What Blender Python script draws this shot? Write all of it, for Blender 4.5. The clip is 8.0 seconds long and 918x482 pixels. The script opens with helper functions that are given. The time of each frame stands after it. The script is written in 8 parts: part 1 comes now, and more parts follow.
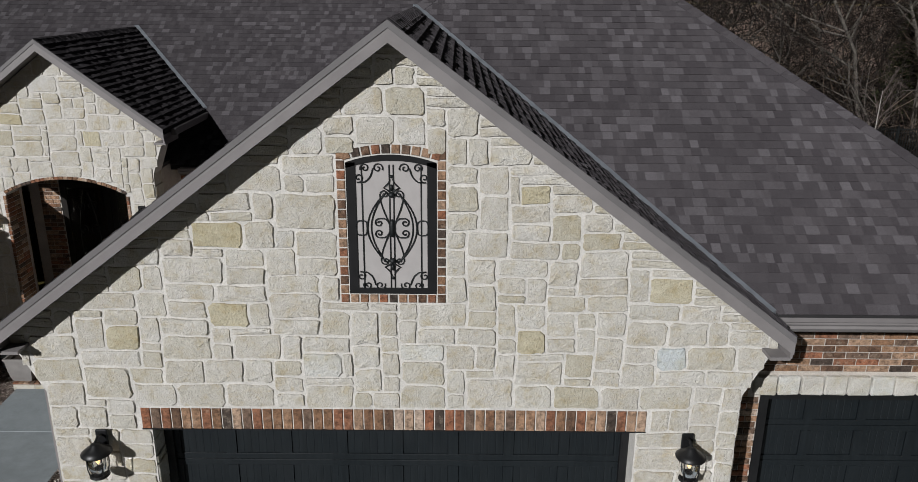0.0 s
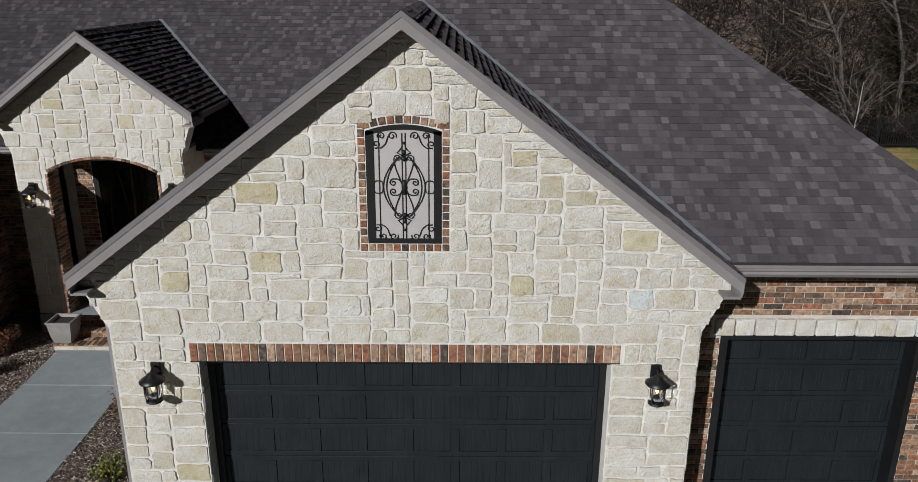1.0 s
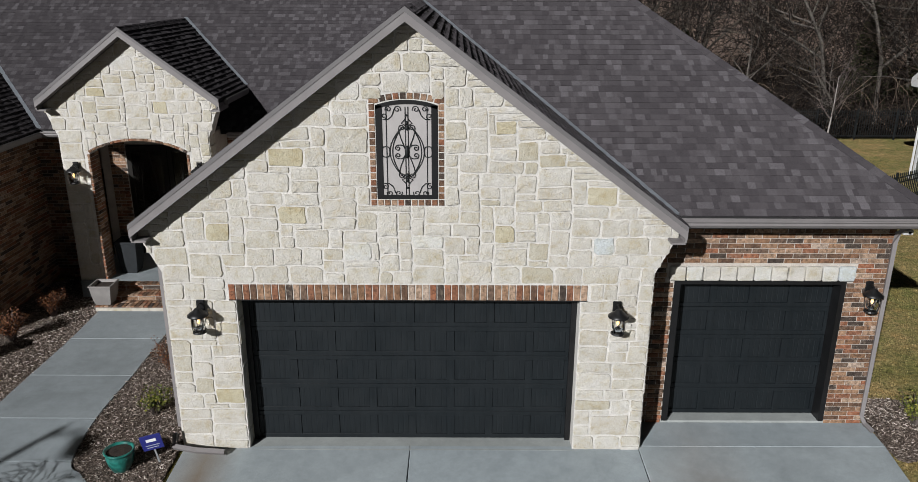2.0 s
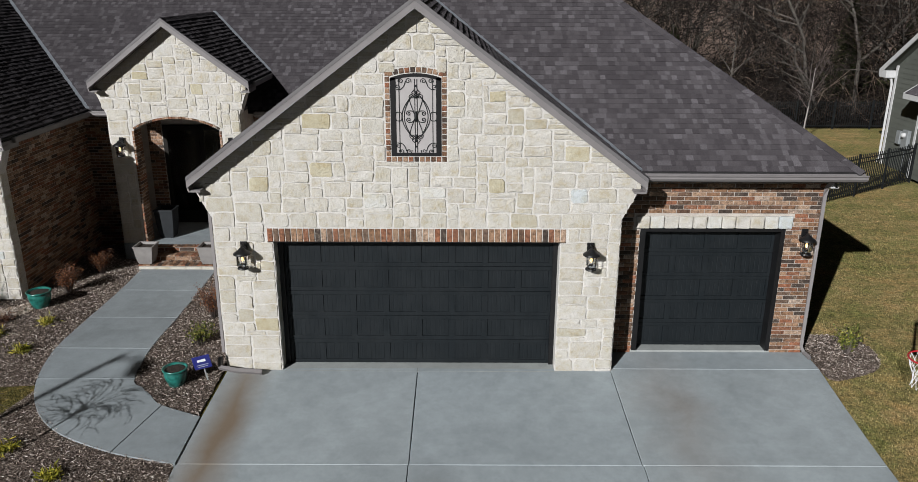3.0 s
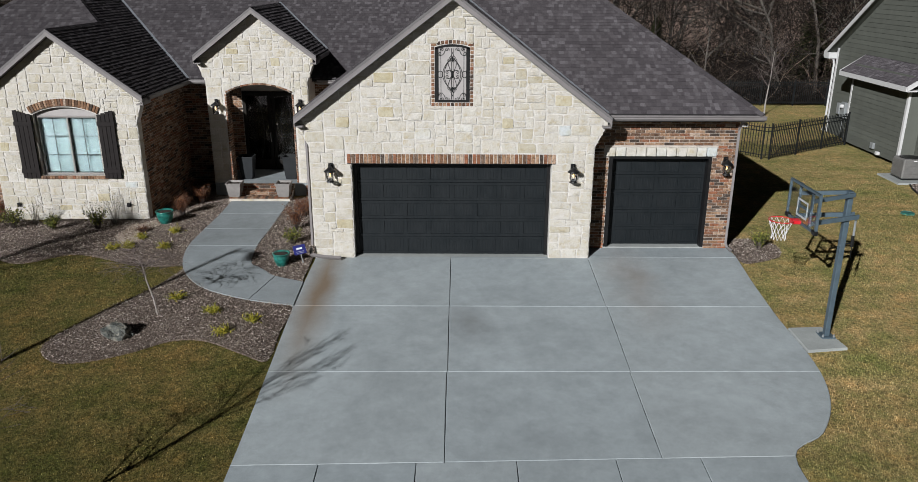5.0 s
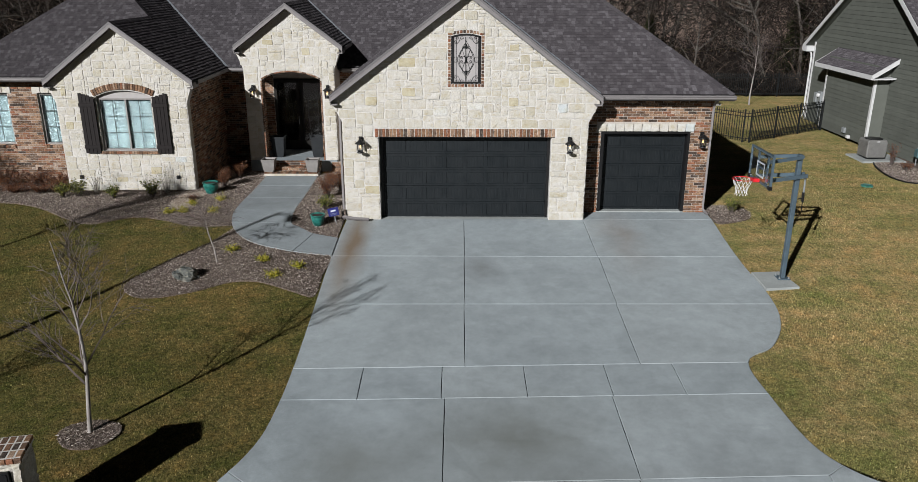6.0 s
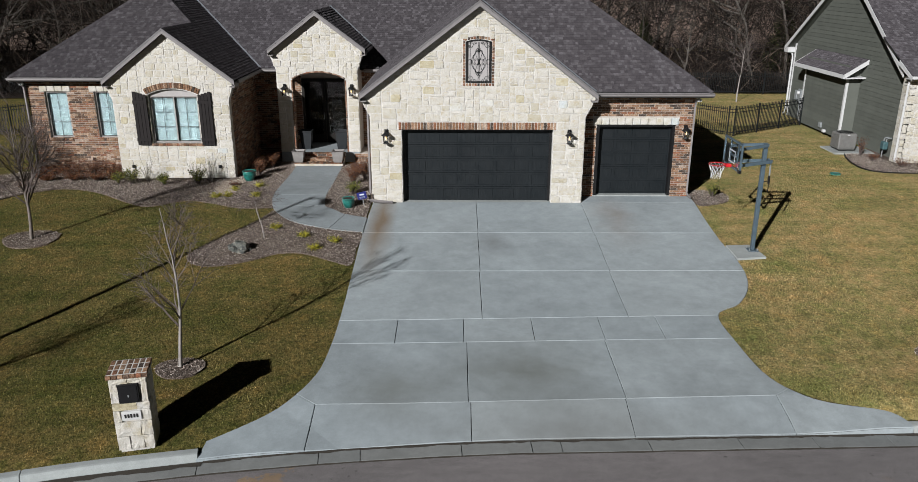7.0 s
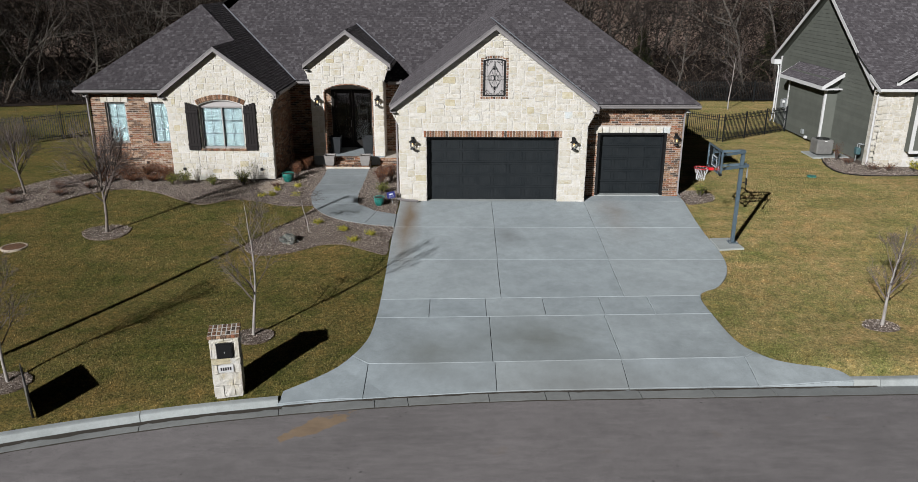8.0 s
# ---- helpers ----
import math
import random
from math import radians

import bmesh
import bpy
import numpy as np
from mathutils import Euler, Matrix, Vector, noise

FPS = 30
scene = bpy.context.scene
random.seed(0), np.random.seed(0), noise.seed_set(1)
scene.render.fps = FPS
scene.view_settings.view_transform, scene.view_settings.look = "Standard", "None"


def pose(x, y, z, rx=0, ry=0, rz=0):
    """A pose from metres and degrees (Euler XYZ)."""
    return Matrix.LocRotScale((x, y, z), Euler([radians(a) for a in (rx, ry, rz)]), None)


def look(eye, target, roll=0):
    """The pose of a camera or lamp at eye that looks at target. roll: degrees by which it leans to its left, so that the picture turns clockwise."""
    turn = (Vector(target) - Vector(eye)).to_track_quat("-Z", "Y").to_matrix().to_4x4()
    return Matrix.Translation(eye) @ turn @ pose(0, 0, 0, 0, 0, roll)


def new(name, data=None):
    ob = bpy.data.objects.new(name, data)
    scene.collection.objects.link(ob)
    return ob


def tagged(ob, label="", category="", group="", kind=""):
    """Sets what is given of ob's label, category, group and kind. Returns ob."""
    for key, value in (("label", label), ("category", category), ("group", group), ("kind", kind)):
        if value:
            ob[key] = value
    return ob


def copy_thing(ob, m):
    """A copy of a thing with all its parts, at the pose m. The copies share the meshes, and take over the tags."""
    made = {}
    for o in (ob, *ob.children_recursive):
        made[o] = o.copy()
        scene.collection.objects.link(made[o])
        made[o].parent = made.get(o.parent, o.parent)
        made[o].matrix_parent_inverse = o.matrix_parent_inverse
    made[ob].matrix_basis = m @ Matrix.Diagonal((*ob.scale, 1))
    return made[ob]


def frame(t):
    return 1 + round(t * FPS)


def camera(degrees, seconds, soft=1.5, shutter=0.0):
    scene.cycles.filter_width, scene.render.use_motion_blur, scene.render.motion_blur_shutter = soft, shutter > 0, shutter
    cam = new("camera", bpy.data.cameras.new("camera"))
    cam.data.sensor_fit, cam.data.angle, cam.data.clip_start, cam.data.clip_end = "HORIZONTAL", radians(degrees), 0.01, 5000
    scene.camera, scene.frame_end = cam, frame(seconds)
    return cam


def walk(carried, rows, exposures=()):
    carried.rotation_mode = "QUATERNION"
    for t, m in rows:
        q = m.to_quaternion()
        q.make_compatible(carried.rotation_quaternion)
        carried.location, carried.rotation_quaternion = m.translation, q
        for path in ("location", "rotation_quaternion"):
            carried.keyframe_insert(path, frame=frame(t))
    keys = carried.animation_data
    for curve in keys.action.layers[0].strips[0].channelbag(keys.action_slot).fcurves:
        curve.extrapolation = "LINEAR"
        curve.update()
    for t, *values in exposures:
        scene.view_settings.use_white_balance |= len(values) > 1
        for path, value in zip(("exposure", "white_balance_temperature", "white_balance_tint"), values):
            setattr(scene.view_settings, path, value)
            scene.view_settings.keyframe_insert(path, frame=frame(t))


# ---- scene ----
cam = camera(61.7, 8.0, 0.8)
PATH = [
    (0, (0.598, -6.89, 6.866), (0.603, -4.991, 6.238), 0.5),
    (0.5, (0.575, -7.51, 6.875), (0.582, -5.613, 6.243), 0.45),
    (1, (0.572, -8.312, 6.866), (0.579, -6.416, 6.23), 0.4),
    (1.5, (0.627, -9.24, 6.894), (0.633, -7.344, 6.258), 0.3),
    (3, (0.70, -12.641, 6.768), (0.70, -10.744, 6.135), 0.2),
    (3.5, (0.589, -14.034, 6.74), (0.595, -12.137, 6.106), 0.2),
    (4, (0.421, -15.499, 6.791), (0.427, -13.604, 6.15), 0.2),
    (4.5, (0.289, -17.051, 6.922), (0.292, -15.16, 6.272), 0.2),
    (6, (-0.242, -21.868, 6.903), (-0.238, -19.977, 6.251), 0.2),
    (6.5, (-0.43, -23.445, 7.049), (-0.425, -21.556, 6.392), 0.15),
    (7, (-0.71, -25.029, 7.348), (-0.704, -23.14, 6.692), 0.15),
    (7.5, (-0.96, -26.706, 7.745), (-0.956, -24.817, 7.089), 0.15),
    (8, (-1.352, -28.417, 8.201), (-1.348, -26.526, 7.55), 0.2),
]
walk(cam, [(t, look(eye, target, roll)) for t, eye, target, roll in PATH],
     [(0.0, -0.02), (0.8, 0.09), (1.5, 0.20), (3.5, 0.32), (5.0, 0.35), (7.0, 0.45), (8.0, 0.52)])

# ---- light ----
SUN_WAY = Vector((0.61, 1.0, -0.54)).normalized()
world = bpy.data.worlds.new("sky")
scene.world = world
world.use_nodes = True
wn = world.node_tree.nodes
sky = wn.new("ShaderNodeTexSky")
sky.sky_type = 'NISHITA'
sky.sun_disc = False
sky.sun_elevation = math.asin(-SUN_WAY.z)
sky.sun_rotation = math.atan2(-SUN_WAY.x, -SUN_WAY.y)
wn["Background"].inputs["Strength"].default_value = 0.0015
world.node_tree.links.new(sky.outputs[0], wn["Background"].inputs["Color"])
sun = new("sun", bpy.data.lights.new("sun", 'SUN'))
sun.data.energy, sun.data.angle, sun.data.color = 5.0, radians(0.53), (0.99, 0.995, 1.0)
sun.matrix_world = look((-30, -45, 30), Vector((-30, -45, 30)) + SUN_WAY)
scene.view_settings.exposure = 0.0


# ---- materials ----
BOUNCE_CUT = 0.74


class Mat:
    """Small builder for node materials."""

    def __init__(self, name, rough=0.8, metal=0.0, spec=0.4):
        self.m = bpy.data.materials.new(name)
        self.m.use_nodes = True
        self.nt = self.m.node_tree
        self.b = self.nt.nodes["Principled BSDF"]
        self.b.inputs["Roughness"].default_value = rough
        self.b.inputs["Metallic"].default_value = metal
        self.b.inputs["Specular IOR Level"].default_value = spec
        self.tc = self.nt.nodes.new("ShaderNodeTexCoord")
        self.place = None

    def node(self, kind):
        return self.nt.nodes.new(kind)

    def link(self, a, b):
        self.nt.links.new(a, b)

    def world_place(self):
        if self.place is None:
            g = self.node("ShaderNodeNewGeometry")
            self.place = g.outputs["Position"]
        return self.place

    def noise(self, scale, detail=4.0, rough=0.6, stretch=None, where="world"):
        n = self.node("ShaderNodeTexNoise")
        n.inputs["Scale"].default_value = scale
        n.inputs["Detail"].default_value = detail
        n.inputs["Roughness"].default_value = rough
        src = self.world_place() if where == "world" else self.tc.outputs["Object"]
        if stretch:
            mp = self.node("ShaderNodeMapping")
            mp.inputs["Scale"].default_value = stretch
            self.link(src, mp.inputs["Vector"])
            src = mp.outputs["Vector"]
        self.link(src, n.inputs["Vector"])
        return n.outputs["Fac"]

    def ramp(self, fac, stops, mode='LINEAR'):
        r = self.node("ShaderNodeValToRGB")
        r.color_ramp.interpolation = mode
        while len(r.color_ramp.elements) < len(stops):
            r.color_ramp.elements.new(0.5)
        for e, (p, c) in zip(r.color_ramp.elements, stops):
            e.position = p
            e.color = (*c, 1) if len(c) == 3 else c
        self.link(fac, r.inputs["Fac"])
        return r.outputs["Color"]

    def mix(self, fac, a, b, mode='MIX'):
        x = self.node("ShaderNodeMix")
        x.data_type = 'RGBA'
        x.blend_type = mode
        for sock, v in ((x.inputs[0], fac), (x.inputs[6], a), (x.inputs[7], b)):
            if isinstance(v, (int, float)):
                sock.default_value = v
            elif isinstance(v, tuple):
                sock.default_value = (*v, 1)
            else:
                self.link(v, sock)
        return x.outputs[2]

    def grey(self, fac, lo, hi, a=0.35, b=0.65):
        return self.ramp(fac, [(a, (lo,) * 3), (b, (hi,) * 3)])

    def random(self):
        return self.node("ShaderNodeObjectInfo").outputs["Random"]

    def island(self):
        return self.node("ShaderNodeNewGeometry").outputs["Random Per Island"]

    def color(self, c):
        # scales every colour down, so bounced light weakens and shadows go deeper
        if isinstance(c, tuple):
            self.b.inputs["Base Color"].default_value = (*[v * BOUNCE_CUT for v in c], 1)
        else:
            self.link(self.mix(1.0, c, (BOUNCE_CUT,) * 3, 'MULTIPLY'), self.b.inputs["Base Color"])
        return self

    def bump(self, fac, strength=0.3, dist=0.01):
        n = self.node("ShaderNodeBump")
        n.inputs["Strength"].default_value = strength
        n.inputs["Distance"].default_value = dist
        self.link(fac, n.inputs["Height"])
        self.link(n.outputs["Normal"], self.b.inputs["Normal"])
        return self

    def rough(self, fac):
        self.link(fac, self.b.inputs["Roughness"])
        return self


def plain(name, col, rough=0.6, metal=0.0, vary=0.15, scale=6.0, bump=0.0, spec=0.4):
    k = Mat(name, rough, metal, spec)
    n = k.noise(scale, 5)
    k.color(k.mix(1.0, col, k.grey(n, 1 - vary, 1 + vary), 'MULTIPLY'))
    if bump:
        k.bump(k.noise(scale * 12, 4), bump, 0.004)
    return k.m


def stone_material(name, stops):
    k = Mat(name, 0.92, 0, 0.2)
    base = k.ramp(k.random(), stops, 'LINEAR')
    big = k.noise(5.5, 6, 0.7)
    tint = k.ramp(big, [(0.34, (0.87, 0.80, 0.65)), (0.45, (0.975, 0.94, 0.87)), (0.54, (1.015, 1.0, 0.975)), (0.66, (1.10, 1.085, 1.07))])
    c = k.mix(1.0, base, tint, 'MULTIPLY')
    fine = k.noise(48, 6, 0.75)
    c = k.mix(1.0, c, k.grey(fine, 0.82, 1.10, 0.3, 0.7), 'MULTIPLY')
    spots = k.noise(11, 4, 0.6)
    c = k.mix(k.grey(spots, 0.0, 0.55, 0.60, 0.74), c, (0.47, 0.39, 0.22), 'MIX')
    c = k.mix(k.grey(k.noise(19, 3, 0.6), 0.0, 0.30, 0.62, 0.76), c, (0.42, 0.41, 0.38), 'MIX')
    k.color(c)
    rel = k.mix(0.35, k.noise(15, 7, 0.7), k.noise(55, 4, 0.7))
    k.bump(rel, 1.0, 0.038)
    return k.m


LIMESTONE = stone_material("limestone", [(0.0, (0.565, 0.54, 0.49)), (0.2, (0.65, 0.63, 0.595)), (0.4, (0.58, 0.56, 0.515)), (0.6, (0.665, 0.65, 0.625)), (0.75, (0.575, 0.55, 0.485)), (0.88, (0.65, 0.635, 0.605)), (0.95, (0.53, 0.50, 0.415)), (1.0, (0.62, 0.61, 0.59))])
OLIVE_STONE = stone_material("olive_limestone", [(0.0, (0.53, 0.485, 0.355)), (1.0, (0.58, 0.54, 0.42))])
BLUE_STONE = stone_material("blue_limestone", [(0.0, (0.60, 0.65, 0.68)), (1.0, (0.63, 0.67, 0.70))])
WHITE_STONE = stone_material("white_limestone", [(0.0, (0.62, 0.62, 0.60)), (1.0, (0.70, 0.70, 0.68))])


def mortar_material(name, col):
    k = Mat(name, 0.95, 0, 0.15)
    c = k.mix(1.0, col, k.grey(k.noise(5, 5), 0.88, 1.08), 'MULTIPLY')
    k.color(k.mix(1.0, c, k.grey(k.noise(80, 3), 0.85, 1.08), 'MULTIPLY'))
    k.bump(k.noise(45, 5), 0.6, 0.01)
    return k.m


MORTAR = mortar_material("cream_mortar", (0.655, 0.63, 0.595))
BRICK_MORTAR = mortar_material("grey_mortar", (0.55, 0.50, 0.45))

BRICK_STOPS = [(0.0, (0.28, 0.135, 0.085)), (0.12, (0.27, 0.165, 0.105)), (0.24, (0.14, 0.09, 0.065)), (0.36, (0.38, 0.25, 0.17)), (0.48, (0.065, 0.058, 0.055)),
               (0.55, (0.42, 0.30, 0.22)), (0.66, (0.24, 0.14, 0.09)), (0.74, (0.47, 0.36, 0.28)), (0.82, (0.17, 0.125, 0.10)), (0.91, (0.34, 0.15, 0.09)), (0.96, (0.52, 0.44, 0.38))]


def brick_material(name, source):
    k = Mat(name, 0.9, 0, 0.2)
    base = k.ramp(k.random() if source == "object" else k.island(), BRICK_STOPS, 'CONSTANT')
    base = k.mix(0.10, base, (0.27, 0.175, 0.12))
    c = k.mix(1.0, k.mix(1.0, base, (0.86, 0.79, 0.73), 'MULTIPLY'), k.grey(k.noise(22, 5, 0.7), 0.45, 1.45), 'MULTIPLY')
    wash = k.noise(13, 6, 0.75)
    c = k.mix(k.grey(wash, 0.0, 0.5, 0.56, 0.70), c, (0.47, 0.39, 0.31))
    k.color(k.mix(1.0, c, k.grey(k.noise(110, 3), 0.75, 1.15), 'MULTIPLY'))
    k.bump(k.noise(60, 5, 0.7), 0.6, 0.008)
    return k.m


BRICK = brick_material("tumbled_brick", "object")
BRICK_FAR = brick_material("tumbled_brick_wall", "island")


def shingle_material(name, source, dark=1.0):
    k = Mat(name, 0.93, 0, 0.15)
    k.b.inputs["Diffuse Roughness"].default_value = 1.0
    s = k.random() if source == "object" else k.island()
    base = k.ramp(s, [(0.0, (0.050, 0.046, 0.049)), (0.40, (0.062, 0.058, 0.061)), (0.70, (0.074, 0.069, 0.072)), (0.84, (0.088, 0.083, 0.087)), (0.94, (0.099, 0.094, 0.098)), (1.0, (0.116, 0.110, 0.115))])
    c = k.mix(1.0, base, k.grey(k.noise(0.7, 4), 0.96, 1.04), 'MULTIPLY')
    gr = k.noise(260, 2, 0.8)
    c = k.mix(1.0, c, k.grey(gr, 0.5, 1.45, 0.3, 0.7), 'MULTIPLY')
    k.color(k.mix(1.0, c, (0.985, 0.955, 0.99), 'MULTIPLY'))
    k.bump(gr, 0.5, 0.003)
    return k.m


SHINGLE = shingle_material("asphalt_shingle", "island")
SHINGLE_ONE = shingle_material("asphalt_shingle_tab", "object")
DECK = plain("roof_underlay", (0.022, 0.021, 0.022), 0.95)
FASCIA = plain("taupe_painted_trim", (0.21, 0.195, 0.195), 0.55, vary=0.08, scale=3)
DRIP = plain("dark_taupe_drip_edge", (0.15, 0.142, 0.145), 0.5, vary=0.08, scale=3)
SOFFIT = plain("taupe_soffit", (0.17, 0.155, 0.15), 0.7, vary=0.1)
FLASH = plain("valley_flashing_metal", (0.34, 0.37, 0.41), 0.5, 0.3, 0.15)
BLACK = plain("black_satin_metal", (0.012, 0.012, 0.013), 0.42, 0.2, 0.2)
IRON = plain("wrought_iron", (0.008, 0.010, 0.011), 0.55, 0.2, 0.3, 30, 0.3)
SHUTTER = plain("dark_stained_shutter", (0.013, 0.010, 0.010), 0.65, 0, 0.25, 8, spec=0.2)
MUNTIN = plain("dark_muntin_bars", (0.035, 0.045, 0.047), 0.5, 0, 0.1)
PANEL_GREY = plain("painted_grey_board", (0.40, 0.378, 0.372), 0.7, vary=0.05)
WHITE_TRIM = plain("white_paint", (0.60, 0.60, 0.60), 0.5, vary=0.05)


def door_material():
    k = Mat("black_garage_door", 0.5, 0.0, 0.28)
    g = k.noise(3, 4, 0.6, (14.0, 14.0, 0.7))
    k.color(k.ramp(g, [(0.3, (0.006, 0.0085, 0.0105)), (0.7, (0.0105, 0.0145, 0.0175))]))
    k.rough(k.grey(k.noise(2.5, 5), 0.45, 0.6))
    k.bump(k.noise(30, 4, 0.6, (6.0, 6.0, 0.6)), 0.2, 0.003)
    return k.m


GARAGE_BLACK = door_material()


def concrete_material(name, col, stains=True):
    k = Mat(name, 0.85, 0, 0.3)
    c = k.mix(1.0, col, k.grey(k.noise(0.42, 7, 0.72), 0.82, 1.08, 0.34, 0.66), 'MULTIPLY')
    c = k.mix(1.0, c, k.grey(k.noise(2.6, 7, 0.78), 0.84, 1.09, 0.32, 0.68), 'MULTIPLY')
    c = k.mix(1.0, c, k.ramp(k.random(), [(0.0, (0.93, 0.94, 0.95)), (1.0, (1.05, 1.04, 1.03))]), 'MULTIPLY')
    if stains:
        sp = k.node("ShaderNodeSeparateXYZ")
        k.link(k.world_place(), sp.inputs[0])
        warp = k.noise(0.8, 4)

        def band(out, centre, half, amount, wob):
            a = k.node("ShaderNodeMath"); a.operation = 'MULTIPLY_ADD'
            k.link(warp, a.inputs[0]); a.inputs[1].default_value = wob
            k.link(out, a.inputs[2])
            d = k.node("ShaderNodeMath"); d.operation = 'SUBTRACT'
            k.link(a.outputs[0], d.inputs[0]); d.inputs[1].default_value = centre + wob * 0.5
            e = k.node("ShaderNodeMath"); e.operation = 'ABSOLUTE'
            k.link(d.outputs[0], e.inputs[0])
            f = k.node("ShaderNodeMapRange")
            k.link(e.outputs[0], f.inputs[0])
            f.inputs[1].default_value, f.inputs[2].default_value, f.inputs[3].default_value, f.inputs[4].default_value = half, 0.0, 0.0, amount
            return f.outputs[0]

        def both(a, b):
            m = k.node("ShaderNodeMath"); m.operation = 'MULTIPLY'
            k.link(a, m.inputs[0]); k.link(b, m.inputs[1])
            return m.outputs[0]
        rust = both(band(sp.outputs[0], -3.12, 0.52, 1.0, 0.45), band(sp.outputs[1], -1.8, 4.6, 1.15, 1.4))
        c = k.mix(rust, c, (0.215, 0.165, 0.12))
        rust2 = both(band(sp.outputs[0], 4.4, 0.8, 1.0, 1.4), band(sp.outputs[1], -1.2, 3.0, 0.45, 1.0))
        c = k.mix(rust2, c, (0.24, 0.18, 0.14))
        oil = both(band(sp.outputs[0], 0.35, 0.7, 1.0, 0.8), band(sp.outputs[1], -3.4, 1.1, 0.5, 0.6))
        c = k.mix(oil, c, (0.13, 0.13, 0.13))
        foot = both(band(sp.outputs[0], 1.5, 5.0, 1.0, 2.0), band(sp.outputs[1], -12.4, 1.4, 0.75, 0.9))
        c = k.mix(foot, c, (0.17, 0.175, 0.17))
        tyre = both(band(sp.outputs[0], 0.9, 2.3, 1.0, 2.4), band(sp.outputs[1], -10.4, 1.7, 0.95, 1.6))
        c = k.mix(tyre, c, (0.19, 0.205, 0.195))
        tyre2 = both(band(sp.outputs[0], -1.9, 1.5, 1.0, 1.6), band(sp.outputs[1], -11.0, 1.3, 0.75, 1.2))
        c = k.mix(tyre2, c, (0.20, 0.215, 0.205))
    gr = k.noise(150, 3, 0.7)
    k.color(k.mix(1.0, c, k.grey(gr, 0.87, 1.11), 'MULTIPLY'))
    k.bump(gr, 0.25, 0.003)
    return k.m


CONCRETE = concrete_material("driveway_concrete", (0.374, 0.420, 0.442))
WALK_CONCRETE = concrete_material("walkway_concrete", (0.29, 0.325, 0.344), False)
KERB = concrete_material("kerb_concrete", (0.38, 0.405, 0.40), False)


def stain_place():
    """The middle of the earthy stain in the mapping's turned and squeezed plan."""
    a, x, y = radians(34), -4.4, -14.05
    return ((x * math.cos(a) + y * math.sin(a)) / 2.6, (y * math.cos(a) - x * math.sin(a)) / 0.85, 0.0)


STAIN = stain_place()


def road_material():
    k = Mat("worn_street_concrete", 0.88, 0, 0.25)
    c = k.mix(1.0, (0.222, 0.205, 0.206), k.grey(k.noise(0.35, 5, 0.6), 0.84, 1.12, 0.3, 0.7), 'MULTIPLY')
    c = k.mix(k.grey(k.noise(0.5, 6, 0.7, (0.3, 2.4, 1.0)), 0.0, 0.5, 0.50, 0.70), c, (0.148, 0.138, 0.139))
    c = k.mix(k.grey(k.noise(0.8, 4, 0.6), 0.0, 0.3, 0.68, 0.8), c, (0.24, 0.16, 0.09))
    d = k.node("ShaderNodeVectorMath")
    d.operation = 'DISTANCE'
    mp = k.node("ShaderNodeMapping")
    mp.vector_type = 'TEXTURE'
    mp.inputs["Rotation"].default_value = (0, 0, radians(34))
    mp.inputs["Scale"].default_value = (2.6, 0.85, 1000.0)
    k.link(k.world_place(), mp.inputs["Vector"])
    k.link(mp.outputs["Vector"], d.inputs[0])
    d.inputs[1].default_value = STAIN
    w = k.node("ShaderNodeMath")
    w.operation = 'MULTIPLY_ADD'
    k.link(k.noise(1.6, 5, 0.7), w.inputs[0])
    w.inputs[1].default_value = 1.5
    k.link(d.outputs["Value"], w.inputs[2])
    c = k.mix(k.ramp(w.outputs[0], [(0.95, (0.7,) * 3), (1.55, (0.0,) * 3)]), c, (0.33, 0.22, 0.12))
    c = k.mix(1.0, c, k.grey(k.noise(3.2, 6, 0.75, (0.6, 1.6, 1.0)), 0.86, 1.14, 0.32, 0.68), 'MULTIPLY')
    specks = k.noise(9, 2, 0.5)
    c = k.mix(k.grey(specks, 0.0, 0.9, 0.71, 0.76), c, (0.09, 0.085, 0.083))
    gr = k.noise(70, 4, 0.8)
    k.color(k.mix(1.0, c, k.grey(gr, 0.68, 1.30), 'MULTIPLY'))
    k.bump(gr, 0.4, 0.004)
    return k.m


GUTTER = concrete_material("gutter_concrete", (0.29, 0.30, 0.295), False)
SILT = mortar_material("damp_silt", (0.075, 0.066, 0.056))
ROAD = road_material()


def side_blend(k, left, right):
    """Darker, greener grass in the left garden, straw-coloured in the right one."""
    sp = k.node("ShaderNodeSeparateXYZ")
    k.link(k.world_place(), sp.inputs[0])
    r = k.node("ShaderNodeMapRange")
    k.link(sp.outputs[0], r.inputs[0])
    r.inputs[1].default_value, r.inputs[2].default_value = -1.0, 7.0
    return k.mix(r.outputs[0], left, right)


